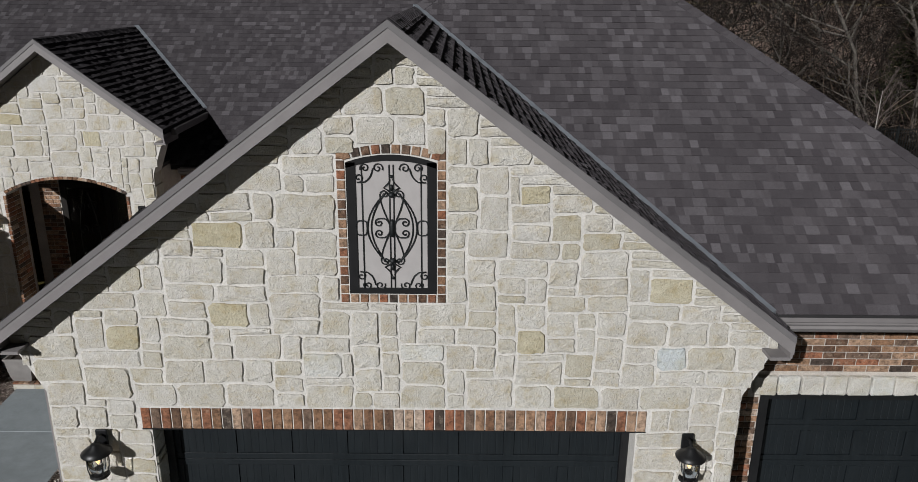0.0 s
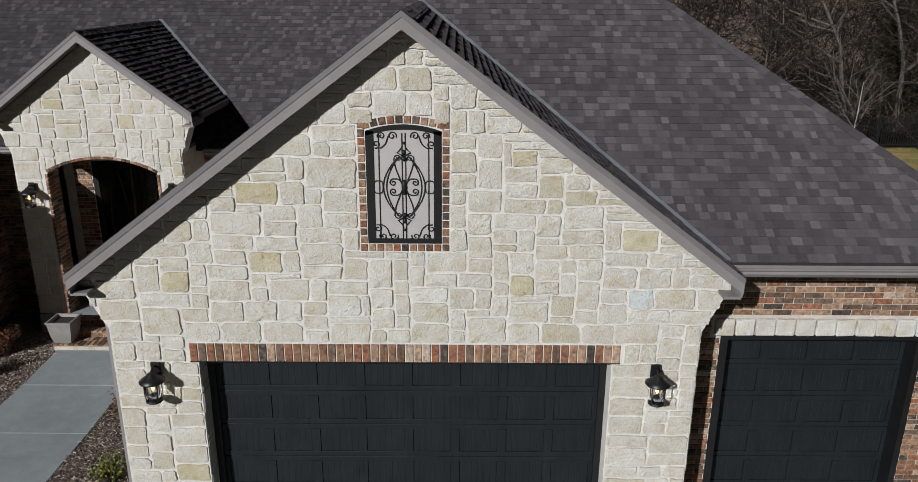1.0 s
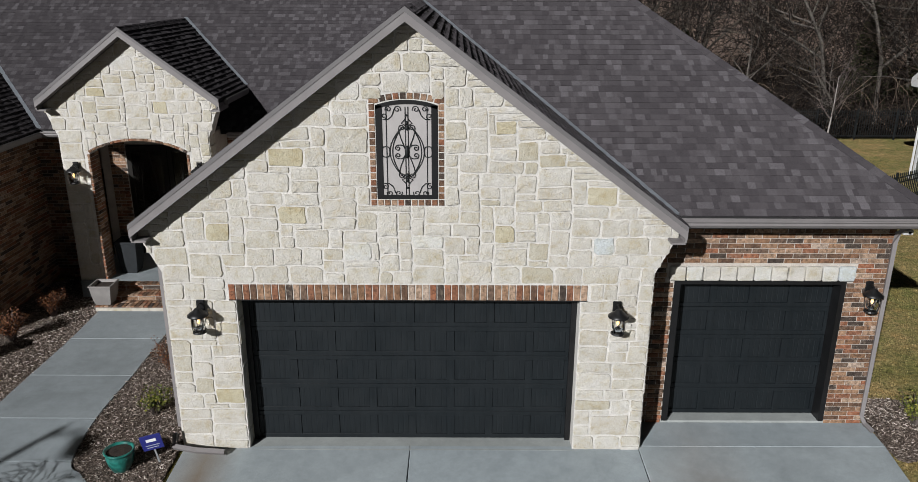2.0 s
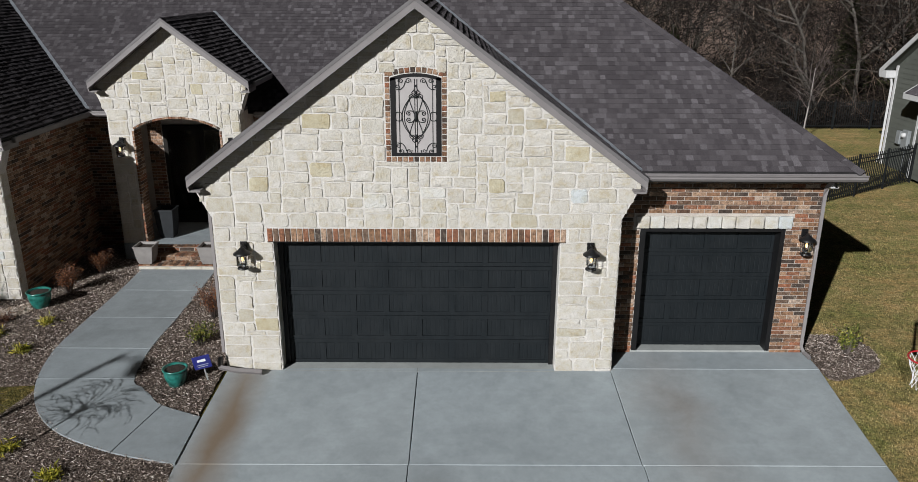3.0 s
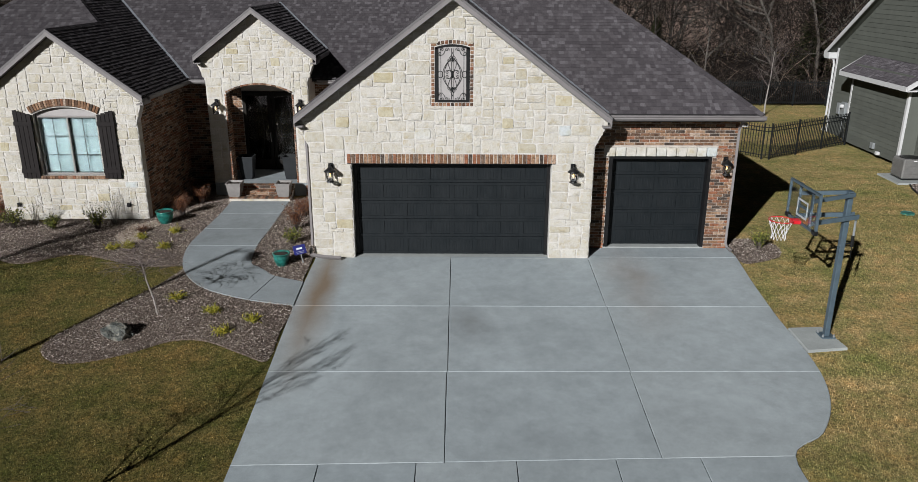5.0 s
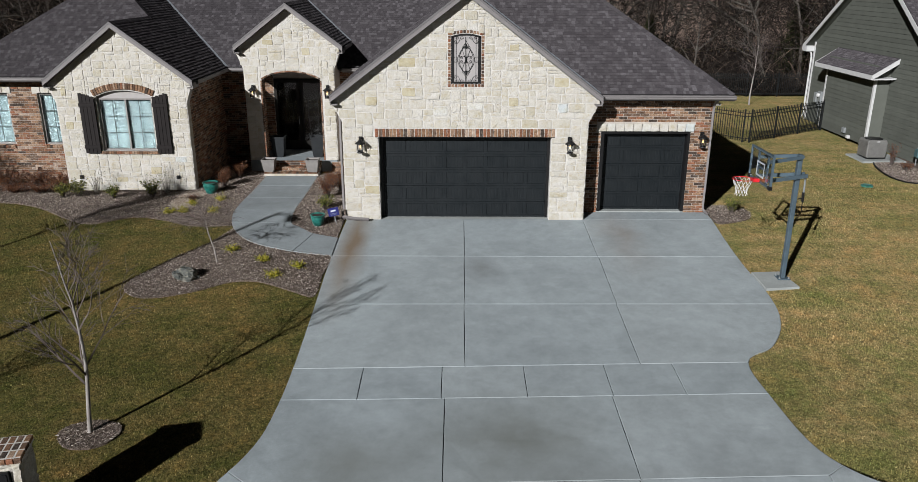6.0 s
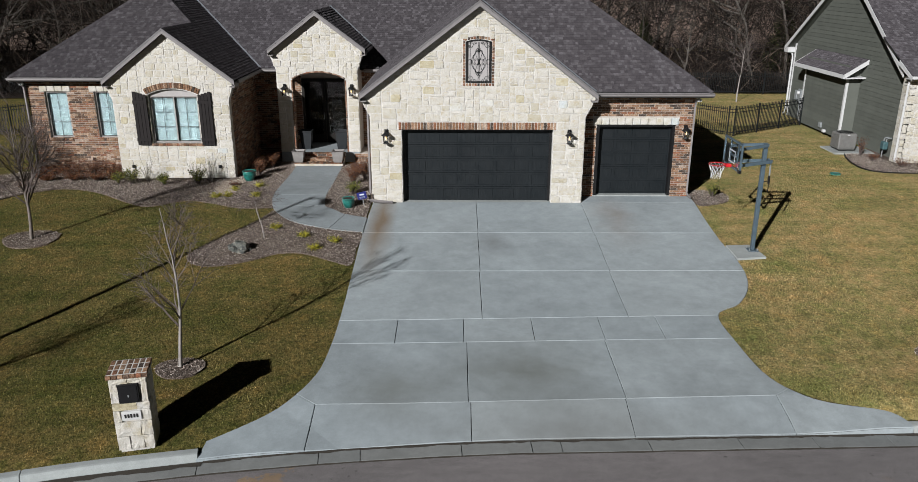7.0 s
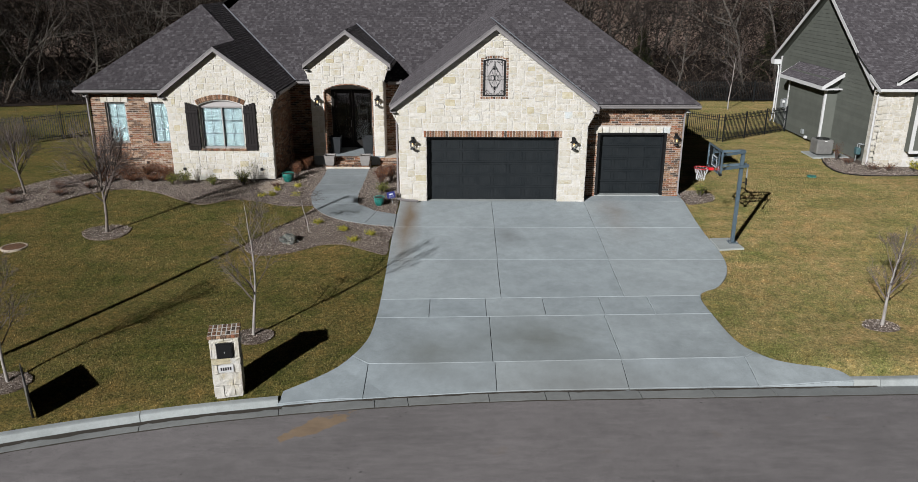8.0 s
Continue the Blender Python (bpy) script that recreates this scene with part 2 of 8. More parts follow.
def sward(k, c):
    """Mowing streaks, mottling and tufts laid over a grass colour."""
    turn = k.node("ShaderNodeMapping")
    turn.inputs["Rotation"].default_value = (0, 0, radians(38))
    turn.inputs["Scale"].default_value = (0.22, 1.5, 1.0)
    k.link(k.world_place(), turn.inputs["Vector"])
    n = k.node("ShaderNodeTexNoise")
    n.inputs["Scale"].default_value, n.inputs["Detail"].default_value = 1.1, 3
    k.link(turn.outputs["Vector"], n.inputs["Vector"])
    c = k.mix(1.0, c, k.ramp(n.outputs["Fac"], [(0.36, (0.84, 0.87, 0.80)), (0.64, (1.14, 1.10, 1.12))]), 'MULTIPLY')
    c = k.mix(1.0, c, k.ramp(k.noise(2.4, 5, 0.7), [(0.34, (0.70, 0.84, 0.66)), (0.52, (1.0, 1.0, 1.0)), (0.68, (1.3, 1.14, 1.04))]), 'MULTIPLY')
    c = k.mix(1.0, c, k.ramp(k.noise(6.5, 4, 0.75), [(0.36, (0.76, 0.80, 0.75)), (0.5, (1.0,) * 3), (0.66, (1.20, 1.18, 1.14))]), 'MULTIPLY')
    return k.mix(1.0, c, k.ramp(k.noise(19, 5, 0.8), [(0.36, (0.46, 0.50, 0.46)), (0.5, (1.0,) * 3), (0.64, (1.42, 1.38, 1.30))]), 'MULTIPLY')


def lawn_material():
    k = Mat("dormant_lawn", 0.95, 0, 0.1)
    k.b.inputs["Diffuse Roughness"].default_value = 0.3
    fine = k.mix(0.5, k.noise(34, 4, 0.8), k.noise(11, 5, 0.8))
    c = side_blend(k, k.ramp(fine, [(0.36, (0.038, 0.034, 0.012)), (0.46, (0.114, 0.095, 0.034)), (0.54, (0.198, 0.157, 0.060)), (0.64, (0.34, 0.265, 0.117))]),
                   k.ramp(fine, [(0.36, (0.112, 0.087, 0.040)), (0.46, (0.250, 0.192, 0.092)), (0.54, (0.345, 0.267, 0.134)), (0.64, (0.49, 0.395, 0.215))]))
    big = k.noise(0.5, 5, 0.6)
    c = k.mix(1.0, c, k.ramp(big, [(0.3, (0.72, 0.86, 0.66)), (0.52, (0.96, 0.98, 0.92)), (0.72, (1.15, 1.04, 0.98))]), 'MULTIPLY')
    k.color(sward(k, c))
    k.bump(fine, 1.0, 0.06)
    return k.m


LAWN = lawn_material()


def mulch_material(name, stops, scale=24):
    k = Mat(name, 0.95, 0, 0.15)
    n = k.noise(scale, 6, 0.8, (1.0, 2.2, 1.0))
    c = k.ramp(n, stops)
    k.color(k.mix(1.0, c, k.grey(k.noise(1.2, 4), 0.75, 1.15), 'MULTIPLY'))
    k.bump(n, 1.0, 0.05)
    return k.m


MULCH_STOPS = [(0.38, (0.035, 0.027, 0.022)), (0.5, (0.15, 0.115, 0.095)), (0.6, (0.33, 0.27, 0.23)), (0.72, (0.54, 0.47, 0.42))]
MULCH = mulch_material("bark_mulch", MULCH_STOPS)
# leaf colours taken near black, so they carry the shade between the trees
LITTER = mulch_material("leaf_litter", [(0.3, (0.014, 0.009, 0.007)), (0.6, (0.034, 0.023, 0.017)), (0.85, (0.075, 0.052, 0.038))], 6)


def chip_material(name, stops, rough=0.9):
    k = Mat(name, rough, 0, 0.15)
    k.color(k.ramp(k.island(), stops))
    return k.m


CHIPS = chip_material("bark_chips", [(0.0, (0.045, 0.034, 0.028)), (0.35, (0.15, 0.115, 0.095)), (0.68, (0.36, 0.295, 0.255)), (0.88, (0.54, 0.465, 0.41)), (1.0, (0.80, 0.73, 0.67))])
PEBBLE = chip_material("river_pebbles", [(0.0, (0.17, 0.13, 0.10)), (0.5, (0.38, 0.31, 0.25)), (1.0, (0.60, 0.53, 0.46))])


def grass_material():
    k = Mat("grass_blades", 0.9, 0, 0.15)
    k.b.inputs["Diffuse Roughness"].default_value = 0.3
    n = k.island()
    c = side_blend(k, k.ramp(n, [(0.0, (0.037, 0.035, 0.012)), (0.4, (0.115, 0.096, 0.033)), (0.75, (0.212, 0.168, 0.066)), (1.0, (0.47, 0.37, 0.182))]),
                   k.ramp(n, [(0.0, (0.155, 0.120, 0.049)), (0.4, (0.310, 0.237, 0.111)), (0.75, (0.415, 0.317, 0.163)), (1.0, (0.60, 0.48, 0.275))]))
    big = k.noise(0.5, 5, 0.6)
    c = k.mix(1.0, c, k.ramp(big, [(0.3, (0.72, 0.86, 0.66)), (0.52, (0.96, 0.98, 0.92)), (0.72, (1.15, 1.04, 0.98))]), 'MULTIPLY')
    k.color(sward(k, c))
    return k.m


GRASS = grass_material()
YELLOW_LEAF = chip_material("yellow_green_blades", [(0.0, (0.13, 0.14, 0.018)), (0.5, (0.30, 0.28, 0.03)), (1.0, (0.50, 0.42, 0.06))], 0.6)
GREEN_LEAF = chip_material("evergreen_leaves", [(0.0, (0.045, 0.060, 0.013)), (0.6, (0.125, 0.145, 0.028)), (1.0, (0.32, 0.29, 0.06))], 0.55)
RUST_LEAF = chip_material("rusty_leaves", [(0.0, (0.06, 0.022, 0.012)), (0.6, (0.165, 0.062, 0.030)), (1.0, (0.27, 0.13, 0.055))], 0.75)
CEDAR_LEAF = chip_material("cedar_foliage", [(0.0, (0.010, 0.013, 0.006)), (0.6, (0.028, 0.033, 0.013)), (1.0, (0.06, 0.06, 0.025))], 0.8)


def bark_material(name, a, b):
    k = Mat(name, 0.9, 0, 0.2)
    n = k.noise(9, 5, 0.7, (1.0, 1.0, 0.3))
    k.color(k.ramp(n, [(0.3, a), (0.7, b)]))
    k.bump(n, 0.6, 0.02)
    return k.m


BARK = bark_material("young_bark", (0.20, 0.18, 0.165), (0.42, 0.39, 0.37))
DARK_BARK = bark_material("brown_bark", (0.10, 0.085, 0.075), (0.27, 0.235, 0.21))
TWIG = bark_material("twig_bark", (0.060, 0.046, 0.042), (0.17, 0.14, 0.13))
WOOD_BARK = bark_material("old_grey_bark", (0.028, 0.024, 0.021), (0.165, 0.147, 0.128))


def brush_material():
    k = Mat("brush_twigs", 0.9, 0, 0.15)
    # mostly near-black for shaded gaps, a few pale limbs coloured as if sunlit
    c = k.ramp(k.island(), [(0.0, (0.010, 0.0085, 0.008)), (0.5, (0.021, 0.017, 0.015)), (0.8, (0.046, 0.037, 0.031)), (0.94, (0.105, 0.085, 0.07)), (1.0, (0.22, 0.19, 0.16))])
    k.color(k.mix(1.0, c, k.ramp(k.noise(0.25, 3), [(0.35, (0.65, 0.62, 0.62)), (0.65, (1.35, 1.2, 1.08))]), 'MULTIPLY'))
    return k.m


WOOD_TWIG = brush_material()
PALE_BARK = bark_material("pale_bark", (0.20, 0.185, 0.16), (0.42, 0.39, 0.35))
def rock_material():
    k = Mat("field_rock", 0.9, 0, 0.2)
    c = k.ramp(k.noise(7, 6, 0.75), [(0.36, (0.06, 0.068, 0.066)), (0.52, (0.16, 0.165, 0.15)), (0.64, (0.36, 0.33, 0.27))])
    k.color(k.mix(1.0, c, k.grey(k.noise(50, 4), 0.7, 1.2), 'MULTIPLY'))
    k.bump(k.noise(14, 6, 0.7), 1.0, 0.05)
    return k.m


ROCK = rock_material()


def glass_material(name, col=(1, 1, 1), rough=0.02):
    k = Mat(name, rough, 0, 0.5)
    k.b.inputs["Transmission Weight"].default_value = 1.0
    k.b.inputs["IOR"].default_value = 1.45
    k.color(col)
    return k.m


GLASS = glass_material("window_glass", (0.92, 0.985, 0.985))
CLEAR = glass_material("clear_glass", (0.97, 0.98, 0.98))
JOINT = plain("dark_joint_filler", (0.035, 0.035, 0.036), 0.95)
BOARD_LINE = plain("grey_board_line", (0.42, 0.45, 0.47), 0.6, 0, 0.05)
BLIND = plain("white_blind_slats", (0.215, 0.29, 0.305), 0.6, vary=0.04)
FRAME_TAUPE = plain("taupe_window_frame", (0.27, 0.255, 0.245), 0.5, vary=0.06)
TEAL = plain("teal_glaze", (0.018, 0.15, 0.125), 0.28, 0, 0.5, 9, spec=0.6)
RUSTY_LID = plain("rusty_cast_lid", (0.16, 0.085, 0.05), 0.8, 0.2, 0.4, 14, 0.5)
PLANTER = plain("taupe_planter", (0.24, 0.225, 0.215), 0.6, 0, 0.1, 5)
CHARCOAL = plain("charcoal_planter", (0.014, 0.017, 0.020), 0.8, 0, 0.15)
SOIL = plain("potting_soil", (0.035, 0.024, 0.018), 0.95, 0, 0.4, 30, 0.8)
STEEL_BLUE = plain("blue_grey_powder_coat", (0.105, 0.150, 0.185), 0.4, 0.3, 0.1)
RIM_RED = plain("red_rim_paint", (0.55, 0.012, 0.02), 0.35, 0, 0.1)
NET = plain("white_net_cord", (0.78, 0.78, 0.78), 0.8, 0, 0.05)
SIGN_BLUE = plain("blue_sign", (0.02, 0.025, 0.17), 0.4, 0, 0.05)
SIGN_BLACK = plain("black_sign", (0.012, 0.012, 0.012), 0.5, 0, 0.1)
WHITE = plain("white_lettering", (0.8, 0.8, 0.8), 0.6, 0, 0.02)
AC_GREY = plain("grey_sheet_metal", (0.24, 0.235, 0.225), 0.5, 0.3, 0.1)
METER = plain("meter_grey", (0.33, 0.35, 0.36), 0.5, 0.3, 0.1)
WOOD_DOOR = plain("dark_wood_door", (0.012, 0.010, 0.008), 0.6, 0, 0.3, spec=0.2)
FIELD = plain("far_field", (0.23, 0.16, 0.125), 0.95, 0, 0.25, 0.2)


def siding_material():
    k = Mat("green_grey_siding", 0.75, 0, 0.25)
    c = k.mix(1.0, (0.115, 0.122, 0.106), k.ramp(k.random(), [(0.0, (0.93,) * 3), (1.0, (1.07,) * 3)]), 'MULTIPLY')
    k.color(k.mix(1.0, c, k.grey(k.noise(2, 5), 0.93, 1.06), 'MULTIPLY'))
    k.bump(k.noise(25, 4, 0.6, (1.0, 0.2, 3.0)), 0.2, 0.003)
    return k.m


SIDING = siding_material()


def lamp_glow():
    k = Mat("lantern_bulb", 0.3)
    k.color((1.0, 0.75, 0.4))
    k.b.inputs["Emission Color"].default_value = (1.0, 0.62, 0.25, 1)
    k.b.inputs["Emission Strength"].default_value = 1.4
    return k.m


BULB = lamp_glow()


# ---- building helpers ----
def put(name, bm, material, parent=None, label="", smooth=False):
    me = bpy.data.meshes.new(name)
    bm.normal_update()
    bm.to_mesh(me)
    bm.free()
    me.materials.append(material)
    if smooth:
        me.polygons.foreach_set("use_smooth", [True] * len(me.polygons))
    ob = new(name, me)
    ob.parent = parent
    if label:
        ob["label"] = label
    return ob


def part(name, bm, material, parent, label="", smooth=False):
    return put(name, bm, material, parent, label, smooth)


def raw(name, verts, faces, material, parent=None, smooth=False):
    me = bpy.data.meshes.new(name)
    me.from_pydata(verts, [], faces)
    me.materials.append(material)
    if smooth:
        me.polygons.foreach_set("use_smooth", [True] * len(me.polygons))
    me.update()
    ob = new(name, me)
    ob.parent = parent
    return ob


def thing(name, at=(0, 0, 0), label="", category="", group="", turn=0.0, kind=""):
    e = new(name)
    e.empty_display_size = 0.2
    e.matrix_basis = pose(*at, 0, 0, turn)
    return tagged(e, label, category, group, kind)


def box(bm, x0, x1, y0, y1, z0, z1, bevel=0.0):
    c = [(x, y, z) for z in (z0, z1) for y in (y0, y1) for x in (x0, x1)]
    v = [bm.verts.new(p) for p in c]
    f = [bm.faces.new([v[i] for i in q]) for q in ((0, 2, 3, 1), (4, 5, 7, 6), (0, 1, 5, 4), (2, 6, 7, 3), (0, 4, 6, 2), (1, 3, 7, 5))]
    if bevel:
        bmesh.ops.bevel(bm, geom=list({e for q in f for e in q.edges}), offset=bevel, segments=1, affect='EDGES')
    return bm


def boxed(x0, x1, y0, y1, z0, z1, bevel=0.0):
    return box(bmesh.new(), x0, x1, y0, y1, z0, z1, bevel)


def prism(bm, pts, way):
    """A closed prism from a planar ring of points, swept by way."""
    way = Vector(way)
    a = [bm.verts.new(p) for p in pts]
    b = [bm.verts.new(Vector(p) + way) for p in pts]
    n = len(pts)
    fs = [bm.faces.new(a[::-1]), bm.faces.new(b)]
    for i in range(n):
        j = (i + 1) % n
        fs.append(bm.faces.new((a[i], a[j], b[j], b[i])))
    bmesh.ops.recalc_face_normals(bm, faces=fs)
    return bm


def tube(bm, pts, r, sides=6, r_end=None, closed=False):
    """A tube along pts."""
    pts = [Vector(p) for p in pts]
    n = len(pts)
    rings = []
    for i, p in enumerate(pts):
        if closed:
            d = pts[(i + 1) % n] - pts[i - 1]
        else:
            d = pts[min(i + 1, n - 1)] - pts[max(i - 1, 0)]
        d = d.normalized() if d.length > 1e-9 else Vector((0, 0, 1))
        a = d.cross(Vector((0.31, 0.17, 0.93)))
        if a.length < 0.05:
            a = d.cross(Vector((1, 0, 0)))
        a.normalize()
        b = d.cross(a)
        q = r if r_end is None else r + (r_end - r) * i / max(1, n - 1)
        rings.append([bm.verts.new(p + (a * math.cos(t) + b * math.sin(t)) * q) for t in (2 * math.pi * k / sides for k in range(sides))])
    m = n if closed else n - 1
    for i in range(m):
        for k in range(sides):
            l = (k + 1) % sides
            bm.faces.new((rings[i][k], rings[i][l], rings[(i + 1) % n][l], rings[(i + 1) % n][k]))
    if not closed:
        bm.faces.new(rings[0][::-1])
        bm.faces.new(rings[-1])
    return bm


def lathe(bm, profile, sides=20, at=(0, 0, 0)):
    """A turned body from (radius, height) pairs."""
    rings = []
    for r, z in profile:
        rings.append([bm.verts.new((at[0] + r * math.cos(2 * math.pi * k / sides), at[1] + r * math.sin(2 * math.pi * k / sides), at[2] + z)) for k in range(sides)])
    for i in range(len(rings) - 1):
        for k in range(sides):
            l = (k + 1) % sides
            bm.faces.new((rings[i][k], rings[i][l], rings[i + 1][l], rings[i + 1][k]))
    bm.faces.new(rings[0][::-1])
    bm.faces.new(rings[-1])
    return bm


def clip(poly, a, b, c):
    """The part of a plan polygon on which a*u + b*v <= c."""
    out = []
    for i, p in enumerate(poly):
        q = poly[(i + 1) % len(poly)]
        dp, dq = a * p[0] + b * p[1] - c, a * q[0] + b * q[1] - c
        if dp <= 0:
            out.append(p)
        if (dp < 0 < dq) or (dq < 0 < dp):
            t = dp / (dp - dq)
            out.append((p[0] + (q[0] - p[0]) * t, p[1] + (q[1] - p[1]) * t))
    return out


def half_planes(poly):
    """Half planes of a convex anticlockwise polygon."""
    hs = []
    for i, p in enumerate(poly):
        q = poly[(i + 1) % len(poly)]
        dx, dy = q[0] - p[0], q[1] - p[1]
        hs.append((dy, -dx, dy * p[0] - dx * p[1]))
    return hs


def clip_convex(poly, hs):
    for a, b, c in hs:
        if len(poly) < 3:
            return []
        poly = clip(poly, a, b, c)
    return poly if len(poly) >= 3 else []


def area(poly):
    return 0.5 * sum(p[0] * poly[i - len(poly) + 1][1] - poly[i - len(poly) + 1][0] * p[1] for i, p in enumerate(poly))


def inside(poly, x, y):
    hit = False
    j = len(poly) - 1
    for i in range(len(poly)):
        if (poly[i][1] > y) != (poly[j][1] > y) and x < (poly[j][0] - poly[i][0]) * (y - poly[i][1]) / (poly[j][1] - poly[i][1]) + poly[i][0]:
            hit = not hit
        j = i
    return hit


def curve_through(pts, n=6):
    """Points along a smooth curve through pts."""
    out = []
    for i in range(len(pts) - 1):
        p0, p1, p2, p3 = (Vector(pts[max(0, min(len(pts) - 1, i + k))]) for k in (-1, 0, 1, 2))
        for s in range(n):
            t = s / n
            out.append(tuple(0.5 * (2 * p1 + (p2 - p0) * t + (2 * p0 - 5 * p1 + 4 * p2 - p3) * t * t + (3 * p1 - p0 - 3 * p2 + p3) * t ** 3)))
    out.append(tuple(pts[-1]))
    return out


# ---- the lie of the land ----
def lerp_table(v, table):
    if v <= table[0][0]:
        return table[0][1]
    for (a, p), (b, q) in zip(table, table[1:]):
        if v <= b:
            return p + (q - p) * (v - a) / (b - a)
    return table[-1][1]


SLOPE = [(-13.3, -0.95), (-12.5, -0.86), (-11.35, -0.72), (-9.3, -0.66), (-7.78, -0.595), (-5.27, -0.405), (-2.66, -0.175), (-0.05, 0.0), (0.8, 0.03), (6.0, -0.02), (30.0, 0.0)]


def street_edge(x):
    """The line where gutter and street meet."""
    return -13.0 - 0.0134 * (x - 1.5) ** 2 if x < 1.5 else -13.0 + 0.012 * (x - 1.5)


def land(x, y):
    z = lerp_table(y, SLOPE)
    return z + (0.014 * max(-2.0, min(16.0, x)) - 0.016 * max(0.0, min(8.0, -7.5 - x))) * max(0.0, min(1.0, (-y - 5.0) / 7.0))


# ---- ground ----
def ground_sheet():
    xs = [-400, -200, -100, -60, -40] + [-30 + 0.75 * i for i in range(81)] + [40, 60, 100, 200, 400]
    ys = [-300, -120, -60, -35, -24] + [-17 + 0.5 * i for i in range(90)] + [34, 42, 60, 100, 200, 500]
    verts, faces = [], []
    for y in ys:
        for x in xs:
            z = land(x, y)
            e = street_edge(max(-30, min(30, x)))
            if y < e + 0.75:
                z = -1.6
            bump = 0.05 * noise.noise(Vector((x * 0.25, y * 0.25, 3.0))) if y < 30 else 0
            near_house = -18 < x < 9 and -13.3 < y < 8
            z += bump * (0.25 if near_house else 1.0)
            if y > 27:
                z -= 0.02 * min(y - 27, 60)
            if -3.9 < x < 7.0 and -13.0 < y < -11.4:
                z -= 0.2
            verts.append((x, y, z))
    w = len(xs)
    for j in range(len(ys) - 1):
        for i in range(w - 1):
            faces.append((j * w + i, j * w + i + 1, (j + 1) * w + i + 1, (j + 1) * w + i))
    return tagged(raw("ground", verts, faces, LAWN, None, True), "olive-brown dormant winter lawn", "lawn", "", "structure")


ground_sheet()


def slab(name, poly, material, parent, top=0.03, thick=0.14, lie=land, inset=0.0065):
    """A flat paving piece with rounded arrises over a plan polygon."""
    if area(poly) < 0:
        poly = poly[::-1]
    n = len(poly)
    ins = []
    for i in range(n):
        p, a, b = Vector(poly[i]), Vector(poly[i - 1]), Vector(poly[(i + 1) % n])
        d1, d2 = (p - a).normalized(), (b - p).normalized()
        nn = Vector((-d1.y - d2.y, d1.x + d2.x))
        nn = nn.normalized() if nn.length > 1e-6 else Vector((-d1.y, d1.x))
        ins.append((p, nn))
    bm = bmesh.new()
    rings = []
    for off, dz in ((inset, -thick), (inset, -0.012), (inset + 0.008, 0.0)):
        ring = []
        for p, nn in ins:
            q = p + nn * off
            ring.append(bm.verts.new((q.x, q.y, lie(q.x, q.y) + top + dz)))
        rings.append(ring)
    for r0, r1 in zip(rings, rings[1:]):
        for i in range(n):
            j = (i + 1) % n
            bm.faces.new((r0[i], r0[j], r1[j], r1[i]))
    f = bm.faces.new(rings[-1])
    bmesh.ops.triangulate(bm, faces=[f])
    FILLER.append([(x, y, lie(x, y) + top - 0.022) for x, y in poly])
    return put(name, bm, material, parent)


FILLER = []


def joint_filler(parent):
    """Dark filler that shows in the joints between slabs."""
    bm = bmesh.new()
    for ring in FILLER:
        f = bm.faces.new([bm.verts.new(p) for p in ring])
        bmesh.ops.triangulate(bm, faces=[f])
    FILLER.clear()
    bmesh.ops.remove_doubles(bm, verts=bm.verts, dist=0.001)
    put("joint_filler", bm, JOINT, parent)


# driveway: outline and joints
LEFT_EDGE = curve_through([(-3.55, 0.0), (-3.6, -2.66), (-3.58, -5.27), (-3.56, -7.78), (-3.58, -9.3), (-3.72, -10.6), (-4.25, -11.75), (-5.38, -12.72)], 5)
RIGHT_EDGE = curve_through([(7.42, 0.72), (7.22, -2.66), (7.27, -4.9), (7.02, -6.2), (6.45, -7.2), (5.72, -7.82), (5.70, -9.3), (5.86, -10.8), (6.45, -11.6), (7.65, -11.98), (7.95, -12.35)], 5)
OUTLINE = LEFT_EDGE + [(-5.42, -13.6), (7.95, -13.2)] + RIGHT_EDGE[::-1]
driveway = thing("driveway", (0, 0, 0), "wide pale grey concrete driveway cut into slabs", "driveway", "", 0, "structure")


def lip(x):
    return street_edge(x) + 0.44


def apron(x, y):
    """The foot of the driveway, which runs down flush to the gutter."""
    return land(x, y) - 0.098 * max(0.0, min(1.0, (-11.75 - y) / 0.75)) * max(0.0, min(1.0, (x + 4.5) / 1.5, (7.5 - x) / 1.5))


